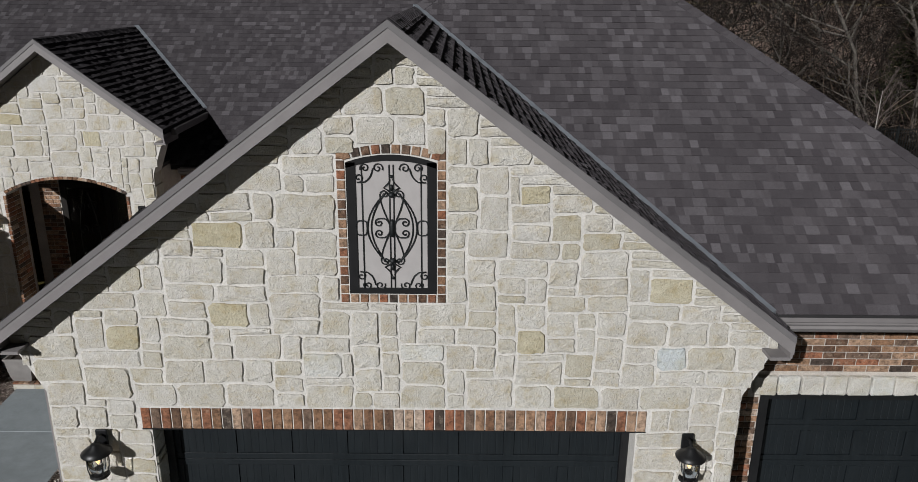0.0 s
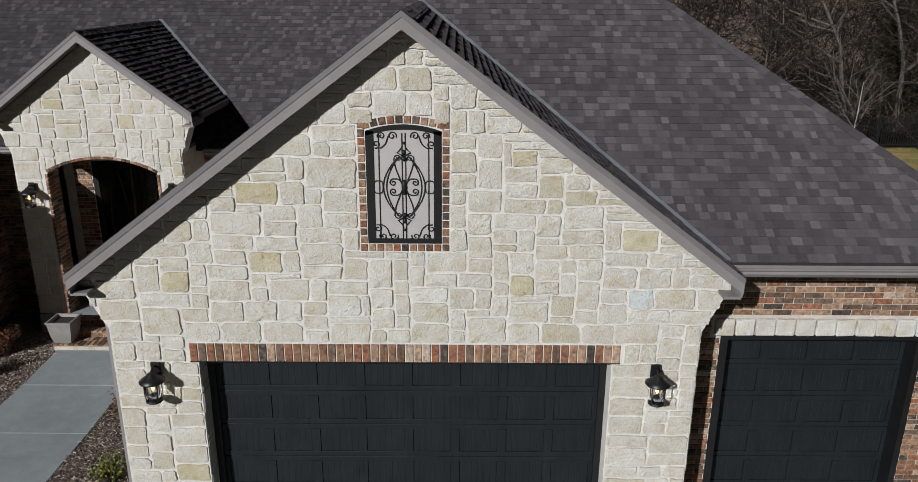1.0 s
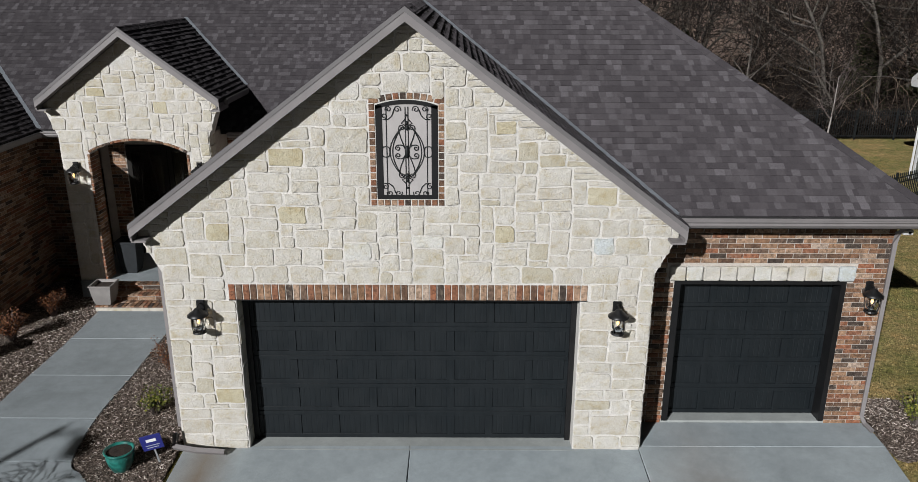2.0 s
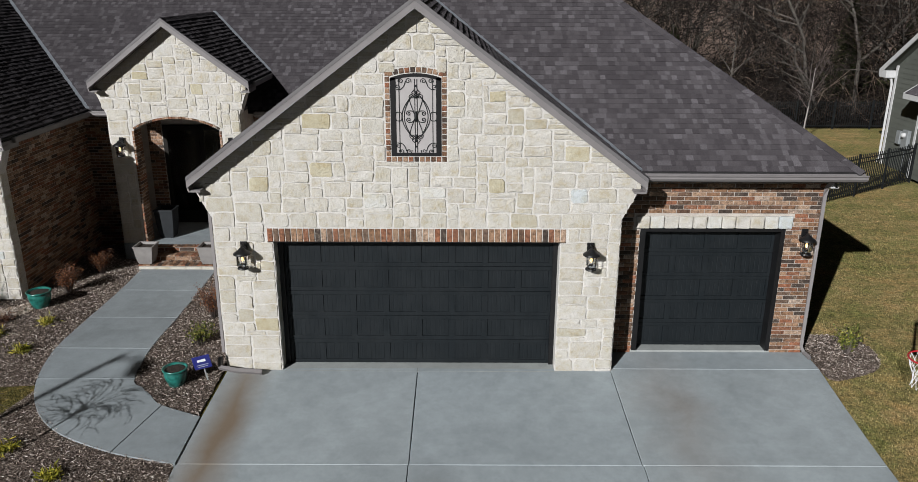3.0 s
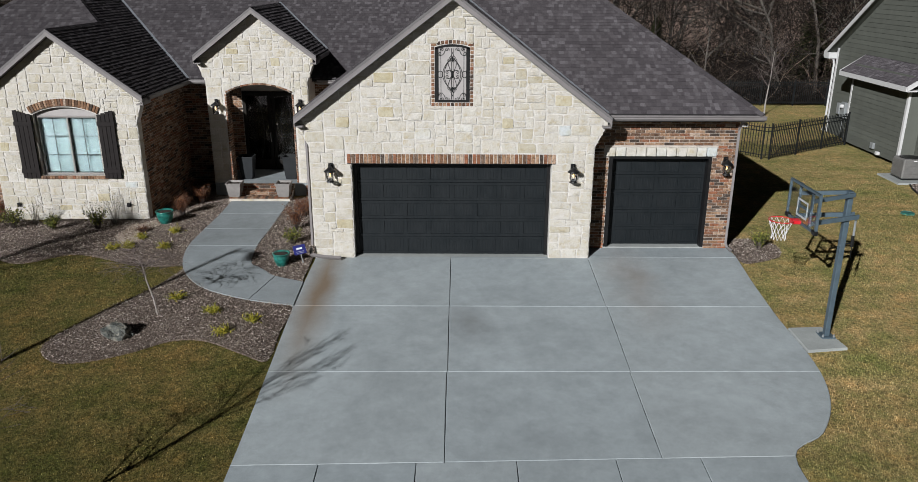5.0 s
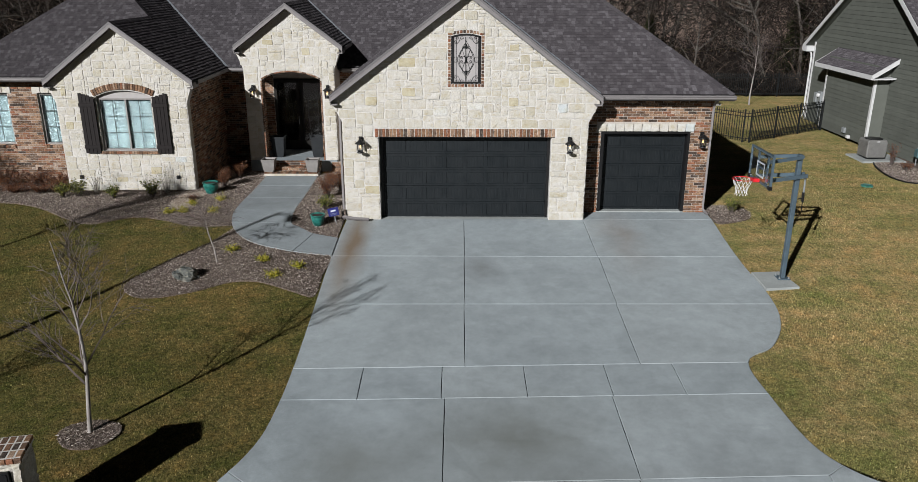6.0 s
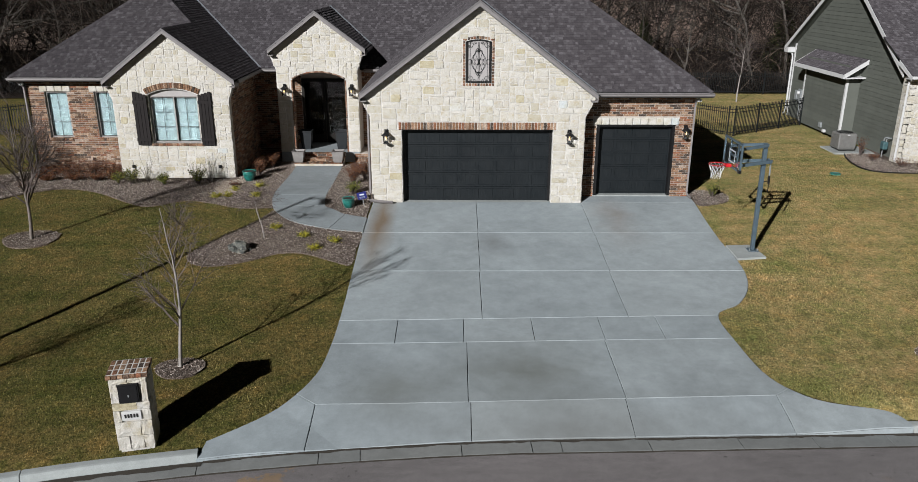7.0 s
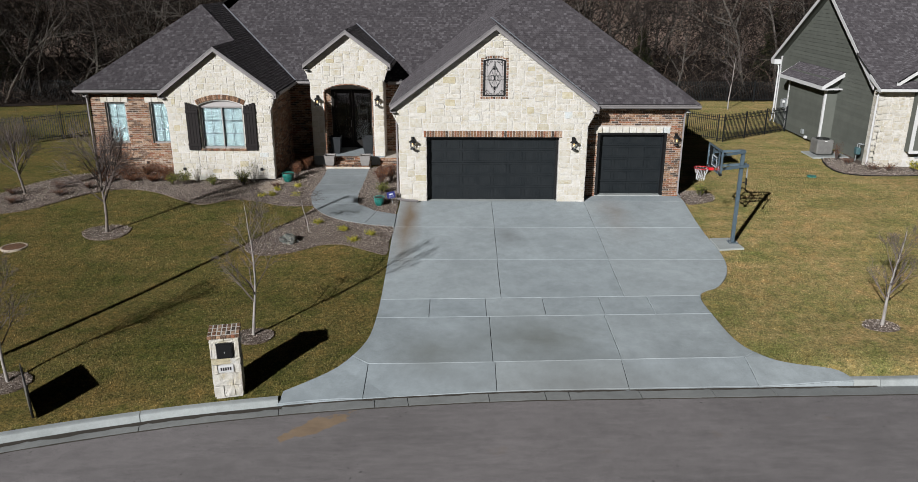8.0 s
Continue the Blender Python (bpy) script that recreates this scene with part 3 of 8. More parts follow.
def grid_slabs():
    """Slabs between cross joints (height of the joint at x = 0, its slant) and the joints along the drive."""
    top, j1, j2, j3, j4, j5, end = (0.10, 0.0), (-2.66, 0.0), (-5.29, 0.005), (-7.97, 0.024), (-9.12, 0.018), (-11.57, 0.018), (-14.5, 0.0)
    rows = [(top, j1, [-9, -0.05, 3.5, 12]), (j1, j2, [-9, -0.06, 3.52, 12]), (j2, j3, [-9, -0.08, 3.50, 12]),
            (j3, j4, [-9, -2.13, -0.54, 1.1, 2.73, 4.13, 12]), (j4, j5, [-9, -0.47, 2.70, 12]), (j5, end, [-9, -3.52, -0.42, 2.68, 5.73, 12])]
    left_nose, right_nose = (0.42, 0.54, -3.52 * 0.42 - 11.64 * 0.54), (-0.34, 0.47, -5.73 * 0.34 - 11.46 * 0.47)
    for (y1, m1), (y0, m0), xs in rows:
        for x0, x1 in zip(xs, xs[1:]):
            poly = list(OUTLINE)
            cuts = [(-1, 0, -x0), (1, 0, x1), (-m1, 1, y1), (m0, -1, -y0)]
            # short diagonal joints run from the flared corners to the lawn
            for x_side, (a, b, c) in ((-9, left_nose), (12, right_nose)):
                if x_side in (x0, x1) and y1 == j4[0]:
                    cuts.append((-a, -b, -c))
                if x_side in (x0, x1) and y1 == j5[0]:
                    cuts[2] = (a, b, c)
            for h in cuts:
                poly = clip(poly, *h)
                if len(poly) < 3:
                    break
            if len(poly) < 3:
                continue
            out = []
            for i, p in enumerate(poly):
                q = poly[(i + 1) % len(poly)]
                out.append(p)
                k = int(max(abs(q[0] - p[0]), abs(q[1] - p[1])) / 0.7)
                for s in range(1, k + 1):
                    t = s / (k + 1)
                    out.append((p[0] + (q[0] - p[0]) * t, p[1] + (q[1] - p[1]) * t))
            if y0 < -14:
                out = [(x, max(y, lip(x))) for x, y in out]
            clean = [p for i, p in enumerate(out) if (Vector(p) - Vector(out[i - 1])).length > 0.012]
            if len(clean) > 2 and abs(area(clean)) > 0.05:
                slab("slab", clean, CONCRETE, driveway, lie=apron if y0 < -14 else land)
    # the strip before the single door, behind the line of the front wall
    slab("slab", [(3.5, 0.10), (7.38, 0.10), (7.38, 0.76), (3.5, 0.76)], CONCRETE, driveway)


grid_slabs()
joint_filler(driveway)
bm = bmesh.new()
box(bm, -2.62, 2.55, -0.02, 0.40, -0.10, 0.030, 0.008)
part("threshold", bm, KERB, driveway)
part("threshold", boxed(4.0, 6.75, 0.765, 1.06, -0.10, 0.085, 0.008), KERB, driveway)

# curving front walk
OUTER = [(-7.2, 5.22), (-7.13, 3.82), (-7.13, 2.26), (-7.1, 0.78), (-6.87, -0.36), (-6.45, -1.22), (-5.78, -1.9), (-4.68, -2.42), (-3.58, -2.70)]
INNER = [(-5.31, 5.22), (-5.27, 3.82), (-5.24, 2.26), (-5.24, 0.78), (-5.11, -0.34), (-4.85, -0.62), (-4.62, -0.86), (-4.33, -1.14), (-3.58, -1.46)]
front_walk = thing("front_walk", (0, 0, 0), "curving pale grey concrete front walkway", "walkway", "", 0, "structure")
o, q = curve_through(OUTER, 6), curve_through(INNER, 6)
for a, b in ((0, 6), (6, 12), (12, 18), (18, 24), (24, 42), (42, 48)):
    slab("slab", o[a:b + 1] + q[a:b + 1][::-1], WALK_CONCRETE, front_walk, 0.055)
joint_filler(front_walk)
pad = thing("hoop_pad", (0, 0, 0), "small pale concrete pad under the basketball hoop", "pad", "", 0, "structure")
slab("slab", [(7.29, -4.54), (8.16, -4.43), (7.98, -3.58), (7.24, -3.63)], KERB, pad, 0.06)

# street, gutter and kerbs
def strip(name, xs, section, material, parent, label=""):
    """A ribbon along the street: section gives (offset from the street edge, height) pairs."""
    verts, faces = [], []
    n = len(section)
    for x in xs:
        e = street_edge(x)
        nx = 0.0294 * (x - 1.5) if x < 1.5 else -0.012
        ln = math.hypot(nx, 1)
        base = land(x, -12.9) + 0.0
        for d, h in section:
            verts.append((x + nx / ln * d, e + d / ln, base + h))
    for i in range(len(xs) - 1):
        for k in range(n - 1):
            faces.append((i * n + k, (i + 1) * n + k, (i + 1) * n + k + 1, i * n + k + 1))
    faces.append(tuple(range(n)))
    faces.append(tuple(range((len(xs) - 1) * n, len(xs) * n))[::-1])
    ob = raw(name, verts, faces, material, parent)
    if label:
        ob["label"] = label
    return ob


def steps_between(a, b, d=0.4):
    n = max(1, int(abs(b - a) / d))
    return [a + (b - a) * i / n for i in range(n + 1)]


road = strip("road", [-60, -45] + steps_between(-34, 34, 1.0) + [45, 60], [(-22, -0.50), (-9, -0.02), (-5, 0.045), (-2, -0.01), (0.0, -0.06), (0.0, -0.3)], ROAD, None)
tagged(road, "worn brown-grey street surface with faint stains", "street", "", "structure")
kerb = thing("kerb", (0, 0, 0), "weathered pale concrete kerb and gutter", "kerb", "", 0, "structure")
cuts = [-34, -29, -24, -19.5, -15, -11.2, -8.15, -5.3, -3.2, -2.45, -0.6, 0.7, 1.25, 2.9, 4.6, 6.0, 7.4, 8.6, 12.5, 16.5, 21, 26, 32]
for a, b in zip(cuts, cuts[1:]):
    strip("gutter_pan", steps_between(a + 0.008, b - 0.008, 0.5), [(0.0, -0.3), (0.0, -0.055), (0.03, -0.048), (0.42, -0.075), (0.44, -0.3)], GUTTER, kerb)
    if b <= -5.2 or a >= 8.0:
        strip("kerb_stone", steps_between(a + 0.008, b - 0.008, 0.5), [(0.44, -0.3), (0.44, -0.07), (0.47, 0.02), (0.50, 0.055), (0.54, 0.065), (0.66, 0.068), (0.67, 0.06), (0.67, -0.3)], KERB, kerb)
strip("kerb_stone", steps_between(7.97, 8.59, 0.2), [(0.44, -0.3), (0.44, -0.07), (0.47, 0.02), (0.50, 0.055), (0.54, 0.065), (0.66, 0.068), (0.67, 0.06), (0.67, -0.3)], KERB, kerb)


def grime(name, xs, inner, outer, h_in, h_out, seed, wild):
    """A ragged film of dirt lying along the gutter."""
    verts, faces = [], []
    for x in xs:
        e = street_edge(x)
        base = land(x, -12.9)
        n1 = noise.noise(Vector((x * 1.7, seed, 0.0))) + 0.6 * noise.noise(Vector((x * 7.0, seed, 5.0)))
        n2 = noise.noise(Vector((x * 1.1, seed + 9.0, 0.0))) + 0.5 * noise.noise(Vector((x * 9.0, seed, 3.0)))
        a, b = inner + 0.012 * n2, outer + wild * n1
        verts += [(x, e + a, base + h_in), (x, e + max(min(b, a - 0.006), 0.02) if wild > 0.04 else e + b, base + h_out)]
    for i in range(len(xs) - 1):
        faces.append((2 * i, 2 * i + 1, 2 * i + 3, 2 * i + 2))
    return raw(name, verts, faces, SILT, kerb)


grime("silt", steps_between(-33, -5.3, 0.12), 0.432, 0.27, -0.068, -0.056, 1.0, 0.10)
grime("silt", steps_between(-5.3, 8.5, 0.09), 0.462, 0.375, -0.062, -0.062, 2.0, 0.06)
grime("seam", steps_between(-33, 31, 0.12), 0.012, -0.03, -0.047, -0.0505, 4.0, 0.022)


# planting beds
def bed(name, ring, label, material=None, rise=0.035, smooth=5):
    pts = curve_through(ring + [ring[0]], smooth)[:-1] if smooth else ring
    if area(pts) < 0:
        pts = pts[::-1]
    xs, ys = [p[0] for p in pts], [p[1] for p in pts]
    bm = bmesh.new()
    cx, cy = sum(xs) / len(xs), sum(ys) / len(ys)
    rim = [bm.verts.new((x, y, land(x, y) - 0.06)) for x, y in pts]
    top = [bm.verts.new((x + (cx - x) * 0.012, y + (cy - y) * 0.012, land(x, y) + rise)) for x, y in pts]
    n = len(pts)
    for i in range(n):
        bm.faces.new((rim[i], rim[(i + 1) % n], top[(i + 1) % n], top[i]))
    f = bm.faces.new(top)
    bmesh.ops.triangulate(bm, faces=[f])
    ob = put(name, bm, material or MULCH)
    tagged(ob, label, "mulch bed", "", "structure")
    return pts


BED_UPPER = [(-6.80, -0.50), (-7.9, -0.55), (-8.9, -0.1), (-9.95, 0.2), (-10.95, -0.4), (-11.9, 0.0), (-13.4, 1.15), (-14.8, 1.65), (-15.9, 0.9), (-17.1, -0.8), (-18.4, -1.5), (-19.6, -0.8), (-19.2, 1.6), (-18.2, 3.6),
             (-17.0, 4.25), (-13.4, 4.25), (-13.2, 3.2), (-9.15, 3.2), (-9.05, 6.9), (-8.0, 6.9), (-7.25, 5.6), (-7.08, 3.82), (-7.08, 2.26), (-7.05, 0.78)]
BED_LOWER = [(-6.72, -0.62), (-7.1, -1.75), (-7.8, -2.9), (-8.3, -3.9), (-8.42, -4.5), (-7.95, -4.98), (-7.3, -4.98), (-6.5, -4.62), (-5.85, -4.17), (-5.1, -4.18), (-4.1, -4.75), (-3.65, -4.9), (-3.64, -3.8), (-3.62, -2.66), (-4.66, -2.38), (-5.74, -1.85), (-6.40, -1.18)]
BED_SIDE = [(-3.62, -1.50), (-4.36, -1.18), (-4.88, -0.66), (-5.14, -0.36), (-5.28, 0.8), (-5.28, 2.26), (-5.31, 3.8), (-5.34, 5.5), (-4.6, 5.95), (-3.6, 5.95), (-3.6, 3.0), (-3.6, 0.0)]
BEDS = [bed("mulch_bed", BED_UPPER, "bark mulch bed along the stone front wall", None, 0.035, 3),
        bed("mulch_bed", BED_LOWER, "kidney-shaped bark mulch bed beside the walkway", None, 0.035, 3),
        bed("mulch_bed", BED_SIDE, "narrow bark mulch bed between walkway and garage", None, 0.035, 0),
        bed("mulch_bed", [(7.42, 0.7), (7.40, 1.45), (8.4, 1.5), (8.75, 0.95), (8.55, 0.2), (7.9, -0.15), (7.42, -0.2)], "small bark mulch bed at the garage corner", None, 0.03, 3),
        bed("mulch_bed", [(17.4, 9.0), (16.3, 8.0), (15.7, 6.2), (15.75, 4.7), (17.0, 4.25), (19.5, 4.35), (23.5, 4.4), (23.5, 5.95), (17.4, 5.95)], "mulch bed along the neighbouring house", None, 0.03, 2)]
RINGS = [(-13.47, -3.2, 0.82), (-6.66, -10.28, 0.54), (9.92, -9.82, 0.48), (-11.98, -12.33, 0.55)]
for x, y, r in RINGS:
    BEDS.append(bed("tree_ring", [(x + r * math.cos(a) * (1 + 0.08 * math.sin(3 * a + x)), y + 0.8 * r * math.sin(a)) for a in (i * math.pi / 5 for i in range(10))], "round mulch ring at the foot of a young tree", None, 0.04, 2))


# ---- the house ----
PITCH, SEC = 0.75, 1.25
house = thing("house", (0, 0, 0), "single-storey limestone and brick house with grey shingle roofs", "house")


def wall_strips(name, material, parent, strips, y, thick, axis="y", label=""):
    """A thick wall from upright strips (x0, x1, low0, low1, top0, top1); its face lies at y."""
    bm = bmesh.new()
    for x0, x1, a0, a1, b0, b1 in strips:
        ring = [(x0, a0), (x1, a1), (x1, b1), (x0, b0)]
        if axis == "y":
            prism(bm, [(u, y, v) for u, v in ring], (0, thick, 0))
        else:
            prism(bm, [(y, u, v) for u, v in ring], (thick, 0, 0))
    bmesh.ops.remove_doubles(bm, verts=bm.verts, dist=0.0005)
    return put(name, bm, material, parent, label)


def arch(x, xc, half, spring, rise):
    """The height of a segmental arch."""
    r = (half * half + rise * rise) / (2 * rise)
    d = min(abs(x - xc), half)
    return spring + math.sqrt(r * r - d * d) - (r - rise)


def snap_lines(keys, step):
    out = []
    for a, b in zip(keys, keys[1:]):
        n = max(1, round((b - a) / step))
        out += [a + (b - a) * i / n for i in range(n)]
    return out + [keys[-1]]


def stonework(parent, y, xkeys, zkeys, free, cuts, seed, special=(), proud=0.018):
    """Random ashlar on a wall facing -y. free(x, z) tells whether a place is wall; cuts(z) gives half planes in (x, z)."""
    rng = random.Random(seed)
    xs, zs = snap_lines(xkeys, 0.098), snap_lines(zkeys, 0.090)
    w, h = len(xs) - 1, len(zs) - 1
    seams = set()
    taken = [[not free((xs[i] + xs[i + 1]) / 2, (zs[j] + zs[j + 1]) / 2) for i in range(w)] for j in range(h)]
    stones = []

    def place(i, j, a, b, mat):
        for q in range(j, j + b):
            for p in range(i, i + a):
                taken[q][p] = True
            seams.update({(i, q), (i + a, q)})
        stones.append((xs[i], xs[i + a], zs[j], zs[j + b], mat))

    for cx, cz, a, b, mat in special:
        i = min(range(w), key=lambda k: abs((xs[k] + xs[k + 1]) / 2 - (cx - a * 0.05)))
        j = min(range(h), key=lambda k: abs((zs[k] + zs[k + 1]) / 2 - (cz - b * 0.045)))
        a, b = min(a, w - i), min(b, h - j)
        if not any(taken[q][p] for q in range(j, j + b) for p in range(i, i + a)):
            place(i, j, a, b, mat)
    def near(x, z):
        """0 at the rim of the stonework, 1 well inside it."""
        d = 0.15
        return 1.0 if all(free(x + a, z + b) for a, b in ((d, 0), (-d, 0), (0, d), (0, -d))) and xkeys[0] + d < x < xkeys[-1] - d and zkeys[0] + d < z < zkeys[-1] else 0.0

    def warp(x, z):
        f = near(x, z)
        return (x + f * 0.010 * math.sin(5.3 * z + 2.4 * math.sin(1.9 * x + seed)), z + f * 0.009 * math.sin(4.1 * x + 2.2 * math.sin(2.3 * z - seed)))
    sizes = [(4, 3), (3, 3), (4, 2), (5, 3), (3, 2), (4, 3), (4, 2), (2, 2), (5, 3), (3, 2), (4, 3), (5, 2), (2, 2), (4, 3), (3, 1), (5, 3), (3, 3), (5, 4), (2, 3)]
    for j in range(h):
        i = 0
        while i < w:
            if taken[j][i]:
                i += 1
                continue
            run = 0
            while i + run < w and not taken[j][i + run] and run < 9:
                run += 1
            a, b = rng.choice(sizes)
            if run <= 6 and rng.random() < 0.5:
                a = run if run <= 5 else run - 3
            a = min(a, run)
            if run - a == 1:
                a += 1 if a < 6 else -1
            if (i + a, j - 1) in seams and a < run:
                for try_a in (a + 1, a - 1, a + 2):
                    if 1 < try_a < run - 1 and (i + try_a, j - 1) not in seams:
                        a = try_a
                        break
            b = min(b, h - j)
            while b > 1 and any(taken[j + b - 1][p] for p in range(i, i + a)):
                b -= 1
            place(i, j, a, b, None)
            i += a
    for x0, x1, z0, z1, mat in stones:
        g = 0.0065 + 0.006 * rng.random()
        wd, ht = x1 - x0 - 2 * g, z1 - z0 - 2 * g
        if wd < 0.04 or ht < 0.04:
            continue
        cx, cz = (x0 + x1) / 2, (z0 + z1) / 2
        ring = []
        c = min(0.05, 0.24 * min(wd, ht))
        j = 0.03 * min(wd, ht)
        for sx, sz in ((1, 1), (-1, 1), (-1, -1), (1, -1)):
            k1, k2 = c * rng.uniform(0.15, 1.0), c * rng.uniform(0.15, 1.0)
            p1, p2 = (sx * wd / 2, sz * (ht / 2 - k1)), (sx * (wd / 2 - k2), sz * ht / 2)
            ring += [p1, p2] if sx * sz > 0 else [p2, p1]
            ring.append((0.0, sz * (ht / 2 - rng.random() * j)) if sx * sz > 0 else (sx * (wd / 2 - rng.random() * j), 0.0))
        rough = []
        for p, q in zip(ring, ring[1:] + ring[:1]):
            rough.append(p)
            if (p[0] - q[0]) ** 2 + (p[1] - q[1]) ** 2 > 0.012:
                rough.append(((p[0] + q[0]) / 2, (p[1] + q[1]) / 2))
        ring = [warp(cx + p[0], cz + p[1]) for p in rough]
        ring = [(p[0] + rng.uniform(-0.005, 0.005), p[1] + rng.uniform(-0.005, 0.005)) for p in ring]
        for hp in cuts(cx, cz):
            ring = clip(ring, *hp)
            if len(ring) < 3:
                break
        if len(ring) < 3 or area(ring) < 0.004:
            continue
        mx, mz = sum(p[0] for p in ring) / len(ring), sum(p[1] for p in ring) / len(ring)
        out = proud * rng.uniform(0.55, 1.35)
        bm = bmesh.new()
        r0 = [bm.verts.new((p[0] - mx, 0.006, p[1] - mz)) for p in ring]
        r1 = [bm.verts.new(((p[0] - mx) * rng.uniform(0.90, 0.98), -out * rng.uniform(0.6, 1.1), (p[1] - mz) * rng.uniform(0.90, 0.975))) for p in ring]
        mid = bm.verts.new((rng.uniform(-0.25, 0.25) * wd, -out * rng.uniform(0.95, 1.3), rng.uniform(-0.2, 0.2) * ht))
        n = len(ring)
        for i in range(n):
            k = (i + 1) % n
            bm.faces.new((r0[i], r0[k], r1[k], r1[i]))
            bm.faces.new((r1[i], r1[k], mid))
        ob = put("stone", bm, mat or LIMESTONE, parent)
        ob.location = (mx, y, mz)


def brick_mesh(name, l, h, d=0.03, bevel=0.006):
    bm = bmesh.new()
    a = [bm.verts.new((x, 0.0, z)) for x, z in ((-l / 2, -h / 2), (l / 2, -h / 2), (l / 2, h / 2), (-l / 2, h / 2))]
    m = [bm.verts.new((x, -d + bevel, z)) for x, z in ((-l / 2, -h / 2), (l / 2, -h / 2), (l / 2, h / 2), (-l / 2, h / 2))]
    b = [bm.verts.new((x, -d, z)) for x, z in ((-l / 2 + bevel, -h / 2 + bevel), (l / 2 - bevel, -h / 2 + bevel), (l / 2 - bevel, h / 2 - bevel), (-l / 2 + bevel, h / 2 - bevel))]
    for r0, r1 in ((a, m), (m, b)):
        for i in range(4):
            k = (i + 1) % 4
            bm.faces.new((r0[i], r0[k], r1[k], r1[i]))
    bm.faces.new(b)
    me = bpy.data.meshes.new(name)
    bm.normal_update()
    bm.to_mesh(me)
    bm.free()
    me.materials.append(BRICK)
    return me


def single(name, me, parent, m):
    ob = new(name, me)
    ob.parent = parent
    ob.matrix_basis = m
    return ob


BRICK_L, BRICK_H = 0.254, 0.081


def running_bond(x0, x1, z0, z1, free):
    """Rows of (centre x, centre z, length) of a brick wall."""
    out = []
    rows = round((z1 - z0) / BRICK_H)
    hh = (z1 - z0) / rows
    for j in range(rows):
        z = z0 + (j + 0.5) * hh
        x = x0 - (0.5 * BRICK_L if j % 2 else 0)
        while x < x1 - 0.02:
            a, b = max(x, x0), min(x + BRICK_L, x1)
            segs, s = [], a
            n = max(1, round((b - a) / 0.02))
            on = False
            for k in range(n):
                xm = a + (b - a) * (k + 0.5) / n
                if free(xm, z):
                    if not on:
                        s, on = a + (b - a) * k / n, True
                elif on:
                    segs.append((s, a + (b - a) * k / n))
                    on = False
            if on:
                segs.append((s, b))
            out += [((p + q) / 2, z, q - p - 0.011, hh - 0.011) for p, q in segs if q - p > 0.05]
            x += BRICK_L
    return out


# garage front wall: stone gable with a wide door and a high arched window
GX0, GX1, GD0, GD1, GDZ = -3.55, 3.5, -2.53, 2.46, 2.51


def gable_wall(name, y, thick, x0, x1, xc, top_z, flare, z_low, z_flare0, z_flare1, hole, parent=house):
    """A gabled wall whose upper corners corbel out. hole: (x0, x1, floor, sill, head(x)) or a list of them."""
    strips = []
    edge = sorted({x0 - flare, x0, xc, x1, x1 + flare, *[v for h in hole for v in (h[0], h[1])], *[h[0] + (h[1] - h[0]) * i / 10 for h in hole for i in range(11)]})
    for a, b in zip(edge, edge[1:]):
        m = (a + b) / 2
        ta, tb = top_z - PITCH * abs(a - xc), top_z - PITCH * abs(b - xc)
        if m < x0 or m > x1:
            k = (z_flare1 - z_flare0) / flare
            la = z_flare0 + k * max(0.0, x0 - a, a - x1)
            lb = z_flare0 + k * max(0.0, x0 - b, b - x1)
            strips.append((a, b, la, lb, max(ta, la + 0.01), max(tb, lb + 0.01)))
            continue
        low = [(z_low, z_low)]
        spans = []
        for h in sorted((h for h in hole if h[0] <= m <= h[1]), key=lambda h: h[2]):
            spans.append((h[2], h[2], h[3](a), h[3](b)))
        z = (z_low, z_low)
        for s in spans:
            if s[0] > z[0] + 0.01:
                strips.append((a, b, z[0], z[1], s[0], s[1]))
            z = (s[2], s[3])
        strips.append((a, b, z[0], z[1], ta, tb))
    return wall_strips(name, MORTAR, parent, strips, y, thick)


WIN_X0, WIN_X1, WIN_Z0, WIN_SPRING, WIN_RISE = -0.435, 0.405, 4.035, 5.33, 0.075
garage_wall = gable_wall("garage_wall", 0.03, 0.29, GX0, GX1, -0.01, 6.42, 0.27, -0.1, 2.93, 3.47,
                         [(GD0, GD1, -0.1, lambda x: GDZ), (WIN_X0, WIN_X1, WIN_Z0, lambda x: arch(x, -0.015, 0.42, WIN_SPRING, WIN_RISE))])


def garage_free(x, z):
    if GD0 < x < GD1 and z < GDZ:
        return False
    if -2.67 < x < 2.60 and GDZ - 0.01 < z < 2.77:
        return False
    if -0.53 < x < 0.50 and 3.94 < z < arch(x, -0.015, 0.52, 5.40, 0.085):
        return False
    over = max(0.0, min(1.0, (z - 2.93) / 0.54)) * 0.27
    return GX0 - over < x < GX1 + over and z < 6.46 - PITCH * abs(x + 0.01)


def garage_cuts(x, z):
    over = max(0.0, min(1.0, (z - 2.93) / 0.54)) * 0.27
    return [(PITCH, 1, 6.41 - 0.01 * PITCH), (-PITCH, 1, 6.41 + 0.01 * PITCH), (1, 0, GX1 + over + 0.02), (-1, 0, -(GX0 - over - 0.02))]


